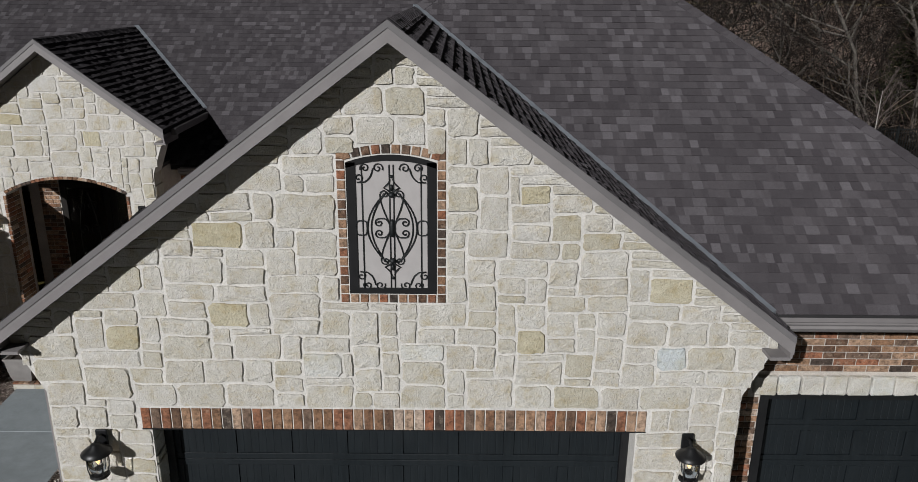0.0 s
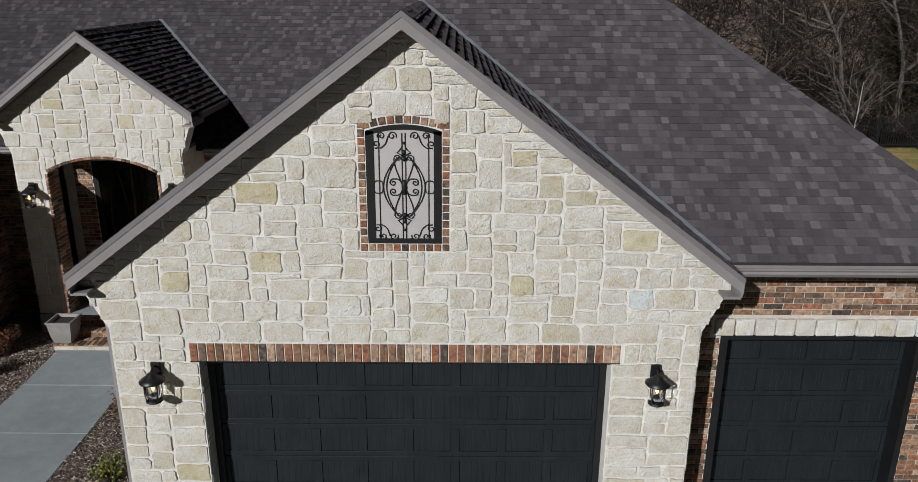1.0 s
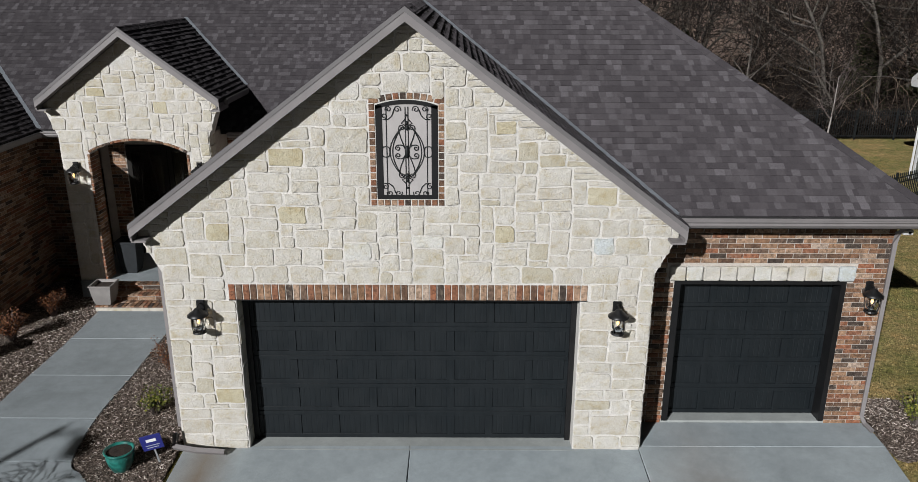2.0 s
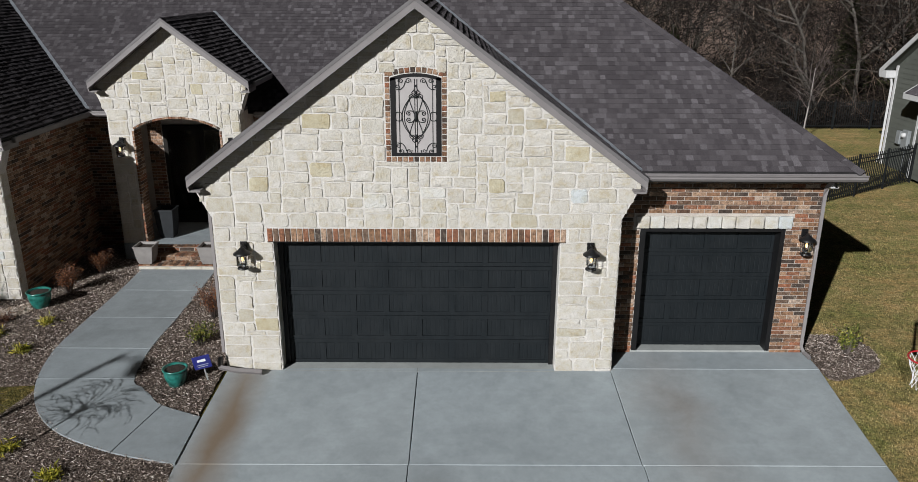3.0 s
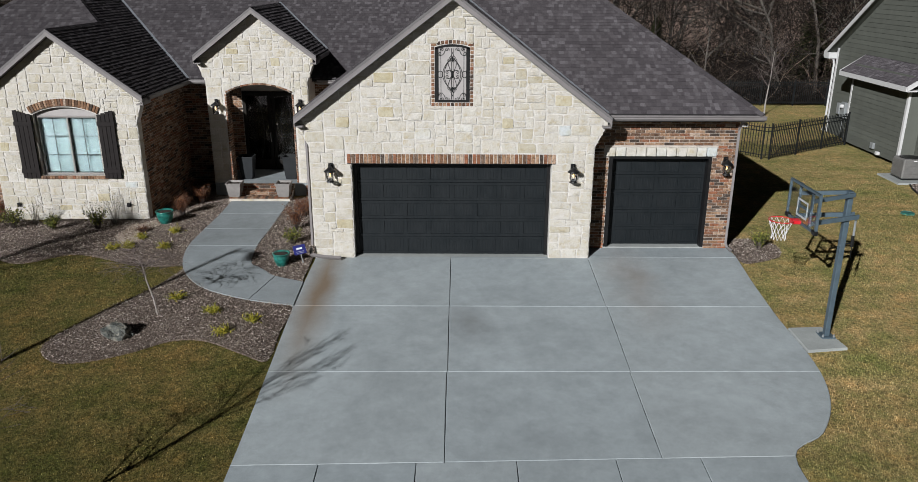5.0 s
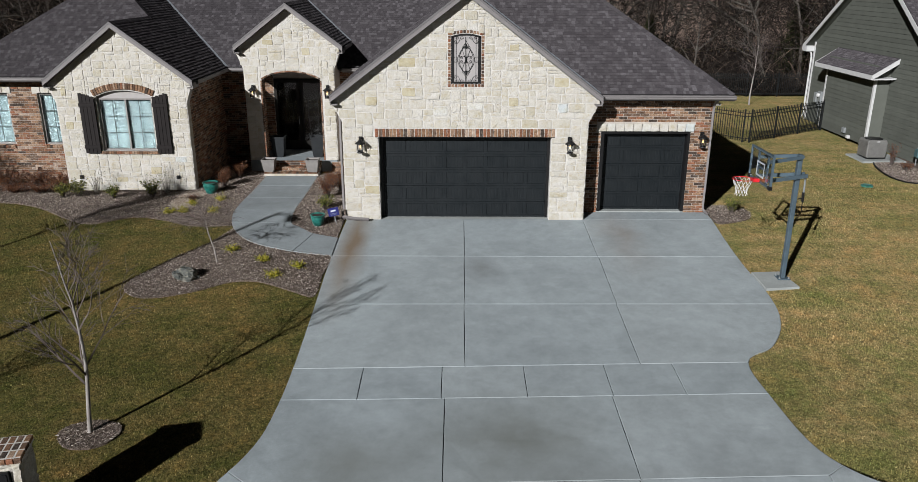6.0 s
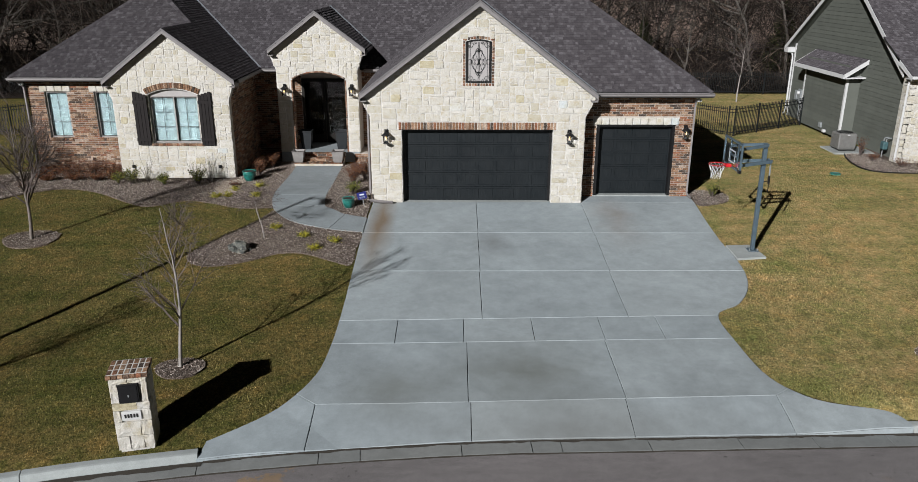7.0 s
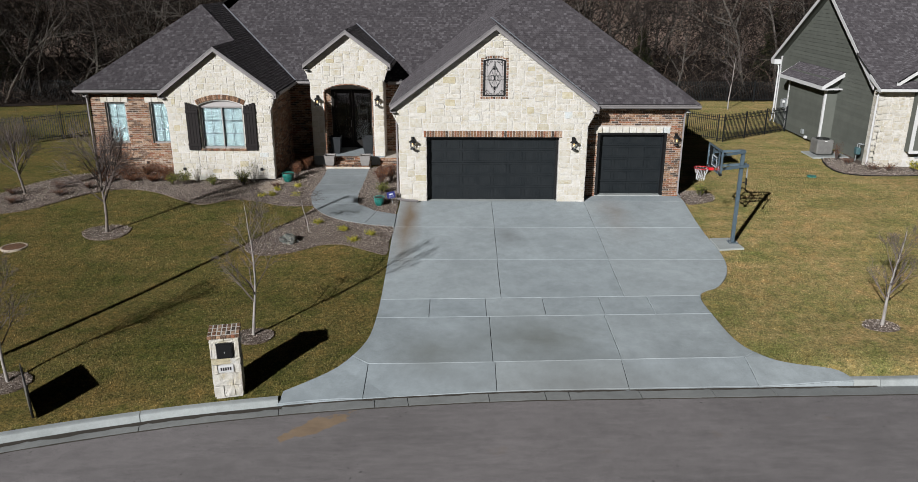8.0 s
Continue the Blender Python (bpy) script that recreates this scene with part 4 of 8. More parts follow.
stonework(garage_wall, 0.03, [-3.85, GX0, -2.67, GD0, -0.53, 0.50, GD1, 2.60, GX1, 3.80], [0.0, GDZ, 2.77, 3.94, 5.40, 6.46], garage_free, garage_cuts, 5,
          [(-1.60, 4.66, 5, 3, OLIVE_STONE), (-2.62, 3.62, 3, 3, OLIVE_STONE), (-1.55, 3.86, 4, 3, OLIVE_STONE), (2.78, 3.37, 3, 3, BLUE_STONE), (1.35, 3.62, 3, 3, OLIVE_STONE), (0.30, 3.42, 5, 2, WHITE_STONE),
           (-2.75, 0.95, 4, 3, OLIVE_STONE), (1.35, 5.12, 3, 2, OLIVE_STONE), (-0.65, 3.3, 4, 3, WHITE_STONE), (2.7, 4.1, 4, 3, OLIVE_STONE)])


def edge_stones(parent, x, way, y0, y1, z0, z1, seed):
    """Return stones on the side of a stone wall; way is -1 or 1 for the side that they face."""
    rng = random.Random(seed)
    z = z0
    while z < z1 - 0.05:
        h = min(rng.choice((0.2, 0.29, 0.29, 0.1)), z1 - z)
        bm = bmesh.new()
        a, b = y0 + 0.01, y1 - 0.01
        box(bm, -0.02, 0.008 + rng.uniform(0, 0.010), a, b, -h / 2 + 0.005, h / 2 - 0.005, 0.008)
        if way < 0:
            bmesh.ops.rotate(bm, verts=bm.verts, cent=(0, (a + b) / 2, 0), matrix=Matrix.Rotation(math.pi, 3, 'Z'))
        ob = put("stone", bm, LIMESTONE, parent)
        ob.location = (x, 0, z + h / 2)
        z += h


edge_stones(garage_wall, GX1, 1, 0.03, 0.32, 0.0, 2.95, 1)
edge_stones(garage_wall, GX0, -1, 0.03, 0.32, 0.0, 2.95, 2)
edge_stones(garage_wall, GD0, 1, 0.03, 0.30, 0.03, GDZ, 3)

# soldier course over the wide door
SOLDIER = brick_mesh("soldier_brick", 0.236, 0.091, 0.048)
n = 50
for i in range(n):
    x = -2.63 + (5.19 * (i + 0.5)) / n
    single("brick", SOLDIER, garage_wall, pose(x, 0.066, 2.638, 0, 90, 0))
part("steel_lintel", boxed(GD0 - 0.1, GD1 + 0.1, 0.02, 0.30, GDZ - 0.002, GDZ + 0.012), BLACK, garage_wall)

# bricks round the high window
HEADER = brick_mesh("header_brick", 0.076, 0.080, 0.040)
for side, x in ((0, -0.482), (1, 0.452)):
    for i in range(15):
        single("brick", HEADER, garage_wall, pose(x, 0.060, 4.078 + 0.0945 * i, 0, 0, 0))
for i in range(11):
    single("brick", HEADER, garage_wall, pose(-0.482 + 0.0934 * i, 0.057, 3.985, 0, 0, 0))
for i in range(10):
    x = -0.432 + 0.0926 * i
    z = arch(x, -0.015, 0.47, WIN_SPRING, WIN_RISE) + 0.053
    dz = arch(x + 0.01, -0.015, 0.47, WIN_SPRING, WIN_RISE) - arch(x - 0.01, -0.015, 0.47, WIN_SPRING, WIN_RISE)
    single("brick", HEADER, garage_wall, pose(x, 0.057, z, 0, -math.degrees(math.atan2(dz, 0.02)), 0))

# single-door brick wall
BY = 0.77
def b2_free(x, z):
    return not (4.02 < x < 6.68 and z < 2.56) and not (3.90 < x < 6.78 and 2.55 < z < 2.80)


side_wall = wall_strips("brick_wall", BRICK_MORTAR, house, [(3.4, 4.02, -0.1, -0.1, 3.50, 3.50), (4.02, 6.68, 2.56, 2.56, 3.50, 3.50), (6.68, 7.30, -0.1, -0.1, 3.50, 3.50)], BY, 0.28)
brick_cache = {}


def lay_bricks(parent, y, rows, axis="y", joined=False, flip=1):
    if joined:
        verts, faces = [], []
        for x, z, l, h in rows:
            k = len(verts)
            d, e = 0.012, 0.004
            rings = ((0.0, 0.0, 0.0), (0.0, 0.0, -d + e), (e, e, -d))
            for ins, inz, out in rings:
                for sx, sz in ((-1, -1), (1, -1), (1, 1), (-1, 1)):
                    u, v = x + sx * (l / 2 - ins), z + sz * (h / 2 - inz)
                    verts.append((u, y + out, v) if axis == "y" else (y - out * flip, u, v))
            for r in (0, 4):
                for i in range(4):
                    q = (i + 1) % 4
                    f = (k + r + i, k + r + q, k + r + 4 + q, k + r + 4 + i)
                    faces.append(f if axis == "y" else f[::-1])
            f = (k + 8, k + 9, k + 10, k + 11)
            faces.append(f if axis == "y" else f[::-1])
        ob = raw("brickwork", verts, faces, BRICK_FAR, parent)
        ob["kind"] = "stuff"
        return
    for x, z, l, h in rows:
        key = (round(l, 2), round(h, 3))
        if key not in brick_cache:
            brick_cache[key] = brick_mesh("brick", key[0], key[1], 0.014)
        single("brick", brick_cache[key], parent, pose(x, y, z))


lay_bricks(side_wall, BY, running_bond(3.5, 7.30, 0.03, 3.48, b2_free))
rng = random.Random(4)
x = 3.92
for i in range(11):
    w = 0.26
    bm = boxed(-w / 2 + 0.008, w / 2 - 0.008, -0.055, 0.02, -0.115, 0.115, 0.014)
    for v in bm.verts:
        if v.co.y < -0.03:
            v.co.y += rng.uniform(-0.012, 0.012)
    ob = put("lintel_stone", bm, BLUE_STONE if i == 10 else (WHITE_STONE if i % 4 == 1 else LIMESTONE), side_wall)
    ob.location = (x + w / 2, BY, 2.678)
    x += w
# right flank and other plain walls that close the house
flank = wall_strips("flank_wall", BRICK_MORTAR, house, [(BY + 0.28, 19.4, -0.1, -0.1, 3.50, 3.50)], 7.02, 0.28, "x")
wall_strips("rear_wall", BRICK_MORTAR, house, [(-16.9, 7.02, -0.1, -0.1, 3.5, 3.5)], 19.12, 0.28)
wall_strips("garage_side_wall", BRICK_MORTAR, house, [(0.32, 8.2, -0.1, -0.1, 3.50, 3.50)], -3.55, 0.28, "x")


# garage doors with raised frames and grooved panels
def garage_door(x0, x1, z0, z1, y, cols, rows, label):
    w, h = x1 - x0, z1 - z0
    door = part("garage_door", boxed(-w / 2, w / 2, 0.012, 0.05, 0, h), GARAGE_BLACK, house, label)
    door.location = ((x0 + x1) / 2, y, z0)
    rh = h / rows
    cw = w / cols
    for r in range(rows):
        sec = bmesh.new()
        za, zb = r * rh + 0.003, (r + 1) * rh - 0.003
        for c in range(cols + 1):
            a = -w / 2 + c * cw - (0.055 if c else 0)
            b = -w / 2 + c * cw + (0.055 if c < cols else 0)
            box(sec, a, b, -0.012, 0.014, za + 0.07, zb - 0.07)
        box(sec, -w / 2, w / 2, -0.012, 0.014, za, za + 0.07, 0.004)
        box(sec, -w / 2, w / 2, -0.012, 0.014, zb - 0.07, zb, 0.004)
        part("door_section", sec, GARAGE_BLACK, door)
        for c in range(cols):
            p = bmesh.new()
            a, b = -w / 2 + c * cw + 0.055, -w / 2 + (c + 1) * cw - 0.055
            k = 6
            ring = [(b, 0.012), (a, 0.012)]
            for i in range(k):
                ring += [(a + (b - a) * i / k + 0.001, 0.003), (a + (b - a) * i / k + 0.006, 0.001), (a + (b - a) * (i + 1) / k - 0.006, 0.001), (a + (b - a) * (i + 1) / k - 0.001, 0.003)]
            prism(p, [(u, v, za + 0.072) for u, v in ring], (0, 0, zb - za - 0.144))
            part("grooved_panel", p, GARAGE_BLACK, door)
    return door


d1 = garage_door(GD0 + 0.10, GD1 - 0.085, 0.03, GDZ - 0.07, 0.335, 8, 5, "wide black sectional garage door with grooved panels")
d2 = garage_door(4.10, 6.60, 0.085, 2.49, 1.02, 4, 5, "single black sectional garage door with grooved panels")
for x0, x1, z0, z1, y0, y1 in ((GD0, GD1, 0.03, GDZ, 0.27, 0.34), (4.02, 6.683, 0.085, 2.56, 0.762, 1.025)):
    bm = bmesh.new()
    box(bm, x0 + 0.004, x0 + 0.10, y0, y1, z0, z1 - 0.07)
    box(bm, x1 - 0.085, x1 - 0.004, y0, y1, z0, z1 - 0.07)
    box(bm, x0 + 0.004, x1 - 0.004, y0, y1, z1 - 0.07, z1 - 0.004)
    part("door_frame", bm, BLACK, house, "black door jamb and head trim")


# ---- high window with scrolled ironwork ----
def spiral(cx, cz, r, turns, start, way=1, n=22):
    return [(cx + r * (1 - 0.8 * i / n) * math.cos(start + way * turns * 2 * math.pi * i / n), cz + r * (1 - 0.8 * i / n) * math.sin(start + way * turns * 2 * math.pi * i / n)) for i in range(n + 1)]


def high_window():
    h1, r1 = WIN_SPRING - WIN_Z0, WIN_RISE
    fr = bmesh.new()
    W = 0.42
    for s in (-1, 1):
        box(fr, min(s * W, s * (W - 0.088)), max(s * W, s * (W - 0.088)), -0.01, 0.10, 0, h1)
    box(fr, -W + 0.088, W - 0.088, -0.01, 0.10, 0, 0.06)
    n = 10
    for i in range(n):
        a, b = -W + 2 * W * i / n, -W + 2 * W * (i + 1) / n
        za, zb = arch(a, 0, W, h1, r1), arch(b, 0, W, h1, r1)
        prism(fr, [(a, -0.01, za - 0.055), (b, -0.01, zb - 0.055), (b, -0.01, zb), (a, -0.01, za)], (0, 0.11, 0))
    win = part("arched_window", fr, BLACK, house, "small arched black window with scrolled wrought iron")
    win.location = (-0.015, 0.035, WIN_Z0)
    part("grey_panel", boxed(-0.332, 0.332, 0.001, 0.10, 0.06, h1 + 0.012), PANEL_GREY, win, "pale grey panel behind the ironwork")
    iron = bmesh.new()
    mid, yy = 0.665, -0.006

    def bar(pts, r=0.0085):
        tube(iron, [(x, yy, mid + z) for x, z in pts], r * 0.72, 6)

    def hook(cx, cz, r, start, turns, way, tail):
        """A tail that runs into an open scroll."""
        curl = spiral(cx, cz, r, turns, start, way, 18)
        return curve_through([(x, z, 0) for x, z in tail], 4)[:-1] + [(x, z, 0) for x, z in curl]

    def sweep(pts, s, t, r):
        bar([(s * p[0], t * p[1]) for p in pts], r)

    for x in (-0.275, -0.019, 0.019, 0.275):
        bar([(x, -0.60), (x, 0.61)], 0.0085)
    for s in (-1, 1):
        # the long lens of two bowed rods and the waisted rod inside it
        for w in (0.232, 0.196):
            bar([(s * (0.052 + (w - 0.052) * math.sin(math.pi * i / 28) ** 0.85), -0.345 + 0.69 * i / 28) for i in range(29)], 0.0095)
        bar([(s * (0.012 + 0.098 * abs(math.cos(math.pi * i / 28)) ** 1.25), -0.335 + 0.67 * i / 28) for i in range(29)], 0.0095)
        # flat ring on the side bar
        bar([(s * (0.288 + 0.052 * math.copysign(abs(math.cos(a)) ** 0.6, math.cos(a))), 0.072 * math.copysign(abs(math.sin(a)) ** 0.6, math.sin(a))) for a in (2 * math.pi * i / 24 for i in range(25))], 0.010)
        for t in (-1, 1):
            sweep(hook(0.122, 0.052, 0.042, math.pi * 0.5, 1.25, -1, [(0.015, 0.015), (0.045, 0.075), (0.085, 0.097)]), s, t, 0.0105)
            sweep([(x, z) for x, z in spiral(0.068, 0.328, 0.040, 1.15, 0.3, 1, 18)], s, t, 0.0095)
            # corner scrolls
            sweep(hook(0.305, 0.485, 0.046, -math.pi * 0.4, 1.2, -1, [(0.168, 0.575), (0.20, 0.49), (0.262, 0.435)]), s, t, 0.0100)
            sweep(spiral(0.245, 0.578, 0.044, 1.3, -0.4, 1), s, t, 0.0095)
            sweep(spiral(0.125, 0.578, 0.050, 1.3, 3.5, -1), s, t, 0.0095)
            # splayed leaves of the finial
            sweep([(0.0, 0.345), (0.030, 0.365), (0.075, 0.392), (0.050, 0.412), (0.022, 0.445), (0.015, 0.475)], s, t, 0.0105)
    part("iron_scrollwork", iron, IRON, win, "black wrought-iron scrollwork", True)
    turned = [(0.0, [(0.012, -0.085), (0.026, -0.055), (0.030, -0.02), (0.030, 0.02), (0.026, 0.055), (0.012, 0.085)])]
    for t in (-1, 1):
        turned.append((t * 0.325, [(0.014, -0.026), (0.034, -0.010), (0.034, 0.010), (0.014, 0.026)]))
        turned.append((t * 0.392, [(0.010, -0.03), (0.022, 0.0), (0.010, 0.03)]))
        turned.append((t * 0.50, [(0.010, -0.014), (0.020, 0.0), (0.010, 0.014)]))
    for z, prof in turned:
        boss = bmesh.new()
        lathe(boss, prof, 8, (0, yy, mid + z))
        part("iron_boss", boss, IRON, win, "", True)


high_window()


# ---- roofs ----
EAVE = 3.72


def roof_plane(name, pieces, org, up, z0, seed, parts=None, label=""):
    """A shingled slope. pieces: convex plan polygons; org: a plan point on the eave; up: the uphill way in plan; z0: height at org."""
    ux, uy = up
    tx, ty = -uy, ux

    def high(x, y):
        return z0 + PITCH * ((x - org[0]) * ux + (y - org[1]) * uy)

    bm = bmesh.new()
    for poly in pieces:
        if area(poly) < 0:
            poly = poly[::-1]
        prism(bm, [(x, y, high(x, y) - 0.09) for x, y in poly], (0, 0, 0.075))
    roof = put(name, bm, DECK, house, label)
    rng = random.Random(seed)
    hs = [half_planes(p if area(p) > 0 else p[::-1]) for p in pieces]
    pts = [p for poly in pieces for p in poly]
    us = [(x - org[0]) * tx + (y - org[1]) * ty for x, y in pts]
    ds = [(x - org[0]) * ux + (y - org[1]) * uy for x, y in pts]
    e = 0.125 / SEC
    nx, ny, nz = -PITCH * ux / SEC, -PITCH * uy / SEC, 1 / SEC
    verts, faces = [], []
    rows = int((max(ds) - min(ds)) / e) + 2
    shared = {}
    count = 0
    for j in range(-1, rows):
        d0 = min(ds) + j * e
        u = min(us) - rng.random() * 0.3
        while u < max(us):
            w = rng.choice((0.08, 0.09, 0.10, 0.12, 0.13, 0.15))
            th = rng.choice((0.008, 0.010, 0.013, 0.015))
            quad = [(u + 0.0004, d0), (u + w - 0.0004, d0), (u + w - 0.0004, d0 + e + 0.012), (u + 0.0004, d0 + e + 0.012)]
            world_quad = [(org[0] + a * tx + b * ux, org[1] + a * ty + b * uy) for a, b in quad]
            if parts and parts(world_quad) and count < 300:
                key = (w, th)
                if key not in shared:
                    b = bmesh.new()
                    lo = [b.verts.new((x, 0.0, -0.006)) for x in (-w / 2 + 0.0004, w / 2 - 0.0004)]
                    hi = [b.verts.new((x, 0.0, th)) for x in (-w / 2 + 0.0004, w / 2 - 0.0004)]
                    bk = [b.verts.new((x, 0.140, 0.001)) for x in (w / 2 - 0.0004, -w / 2 + 0.0004)]
                    b.faces.new((hi[0], hi[1], bk[0], bk[1]))
                    b.faces.new((lo[0], lo[1], hi[1], hi[0]))
                    b.faces.new((lo[1], bk[0], hi[1]))
                    b.faces.new((lo[0], hi[0], bk[1]))
                    me = bpy.data.meshes.new("shingle")
                    b.normal_update()
                    b.to_mesh(me)
                    b.free()
                    me.materials.append(SHINGLE_ONE)
                    shared[key] = me
                cx, cy = org[0] + (u + w / 2) * tx + d0 * ux, org[1] + (u + w / 2) * ty + d0 * uy
                ax, ay = (tx, ty)
                right = Vector((uy, -ux, 0))
                upv = Vector((ux / SEC, uy / SEC, PITCH / SEC))
                nrm = right.cross(upv)
                m = Matrix((right, upv, nrm)).transposed().to_4x4()
                m.translation = Vector((cx, cy, high(cx, cy)))
                single("shingle", shared[key], roof, m)
                count += 1
                u += w
                continue
            for h in hs:
                got = clip_convex(world_quad if area(world_quad) > 0 else world_quad[::-1], h)
                if len(got) < 3 or abs(area(got)) < 0.0008:
                    continue
                k = len(verts)
                m = len(got)
                for x, y in got:
                    d = (x - org[0]) * ux + (y - org[1]) * uy
                    lift = th + (0.001 - th) * min(1.0, max(0.0, (d - d0) / e))
                    z = high(x, y)
                    verts.append((x + nx * lift, y + ny * lift, z + nz * lift))
                    verts.append((x - nx * 0.006, y - ny * 0.006, z - nz * 0.006))
                faces.append(tuple(k + 2 * i for i in range(m)))
                for i in range(m):
                    q = (i + 1) % m
                    faces.append((k + 2 * i, k + 2 * i + 1, k + 2 * q + 1, k + 2 * q))
            u += w
    ob = raw("shingles", verts, faces, SHINGLE, roof)
    ob["kind"] = "stuff"
    return roof


def caps(roof, p0, p1, na, nb, step=0.20, half=0.145):
    """Overlapping bent cap shingles along a hip or ridge."""
    p0, p1 = Vector(p0), Vector(p1)
    d = (p1 - p0).normalized()
    sa = d.cross(Vector(na)).normalized()
    sb = d.cross(Vector(nb)).normalized()
    if sa.dot(Vector(nb)) > 0:
        sa = -sa
    if sb.dot(Vector(na)) > 0:
        sb = -sb
    up = (Vector(na) + Vector(nb)).normalized()
    n = int((p1 - p0).length / step)
    bm = bmesh.new()
    L = step * 1.35
    pts = []
    for t, lift in ((0.0, 0.018), (L, 0.009)):
        for v in (sa * half, Vector((0, 0, 0)), sb * half):
            pts.append(d * t + v + up * lift)
    lows = [d * 0 + v + up * 0.004 for v in (sa * half, Vector((0, 0, 0)), sb * half)]
    v = [bm.verts.new(p) for p in pts]
    w = [bm.verts.new(p) for p in lows]
    bm.faces.new((v[0], v[1], v[4], v[3]))
    bm.faces.new((v[1], v[2], v[5], v[4]))
    bm.faces.new((w[0], w[1], v[1], v[0]))
    bm.faces.new((w[1], w[2], v[2], v[1]))
    bm.faces.new((w[0], v[0], v[3]))
    bm.faces.new((w[2], v[5], v[2]))
    bmesh.ops.recalc_face_normals(bm, faces=bm.faces)
    me = bpy.data.meshes.new("ridge_cap")
    bm.normal_update()
    bm.to_mesh(me)
    bm.free()
    me.materials.append(SHINGLE_ONE)
    for i in range(n):
        single("ridge_cap", me, roof, Matrix.Translation(p0 + d * step * i))


def normal(up):
    return Vector((-PITCH * up[0], -PITCH * up[1], 1)).normalized()


S, N_, E_, W_ = (0, 1), (0, -1), (-1, 0), (1, 0)     # uphill ways of slopes that face the street, the rear, right and left
HX, FY = 7.70, 0.32                    # right eave and front eave of the garage
GA = 3.84                              # half width of the garage gable roof
MY = 6.95                              # front eave of the main roof
RX = (HX - GA) / 2                     # garage ridge
LX0, LX1, LY = -17.35, -8.75, 3.9      # left wing
LC, LH = (LX0 + LX1) / 2, (LX1 - LX0) / 2
lgx, lgh, LGY = -11.15, 2.40, 3.03     # left gable
px, ph, PY, PZ = -6.23, 1.92, 5.82, 4.57   # porch gable
OVER = -0.23                           # front edge of the garage gable roof
RIDGE_Y = 13.9
BACK = 2 * RIDGE_Y - MY
gz = EAVE + PITCH * GA


def near_parts(q):
    return all(x > 4.05 and x - GA > -(y - FY) + 0.35 and x + y < HX + FY - 0.25 and y > FY + 0.05 for x, y in q) and all(y < 2.4 for x, y in q)


front = roof_plane("garage_roof_front", [[(0.0, GA + FY), (GA + 0.05, FY), (HX, FY), (RX, FY + HX - RX), ]], (HX, FY), S, EAVE, 11, near_parts)
right = roof_plane("garage_roof_right", [[(HX, FY), (HX, BACK), (HX - (RIDGE_Y - MY), RIDGE_Y), (RX, FY + HX - RX)]], (HX, FY), E_, EAVE, 12)
left = roof_plane("garage_roof_left", [[(-GA, OVER), (0, OVER), (0, GA + FY), (0, 12), (-GA, 12)], [(0, GA + FY), (RX, FY + HX - RX), (RX, 13.2), (0, 13.2)]], (-GA, 0), W_, EAVE, 13)
gable_r = roof_plane("gable_roof_right", [[(0.0, OVER), (GA, OVER), (GA, FY + 0.2), (0, GA + FY + 0.2)]], (GA, 0), E_, EAVE, 14)
main = roof_plane("main_roof_front", [[(-10.4, RIDGE_Y), (LX0 + 2.0, MY), (5.0, MY), (0.74, RIDGE_Y)]], (0, MY), S, EAVE, 15)
roof_plane("main_roof_rear", [[(-10.4, RIDGE_Y), (0.74, RIDGE_Y), (HX, BACK), (LX0, BACK)]], (0, BACK), N_, EAVE, 16)
lw_front = roof_plane("left_roof_front", [[(LX0, LY), (lgx - lgh, LY), (lgx, LY + lgh), (LC, LY + LH)]], (LX0, LY), S, EAVE, 17)
lw_front2 = roof_plane("left_roof_front", [[(lgx, LY + lgh), (lgx - lgh, LY), (lgx + 0.2, LY), (LX1, LY)]], (LX0, LY), S, EAVE - 0.02, 27)
lw_left = roof_plane("left_roof_side", [[(LX0, LY), (LC, LY + LH), (LC, 11.3), (-10.4, RIDGE_Y), (LX0, BACK)]], (LX0, LY), W_, EAVE, 18)
lw_right = roof_plane("left_roof_right", [[(lgx, LGY), (LX1, LGY), (LX1, 7.3), (lgx, 9.6)], [(LC, LY + LH), (lgx, LY + LX1 - lgx), (lgx, 9.6), (LC, 11.5)]], (LX1, 0), E_, EAVE, 19)
lg_left = roof_plane("left_gable_roof", [[(lgx - lgh, LGY), (lgx, LGY), (lgx, LY + lgh + 0.2), (lgx - lgh, LY + 0.2)]], (lgx - lgh, 0), W_, EAVE, 20)
p_right = roof_plane("porch_roof_right", [[(px, PY), (px + ph, PY), (px + ph, 8.25), (px, 10.3)]], (px + ph, 0), E_, PZ, 21)
p_left = roof_plane("porch_roof_left", [[(px - ph, PY), (px, PY), (px, 10.3), (px - ph, 8.25)]], (px - ph, 0), W_, PZ, 22)

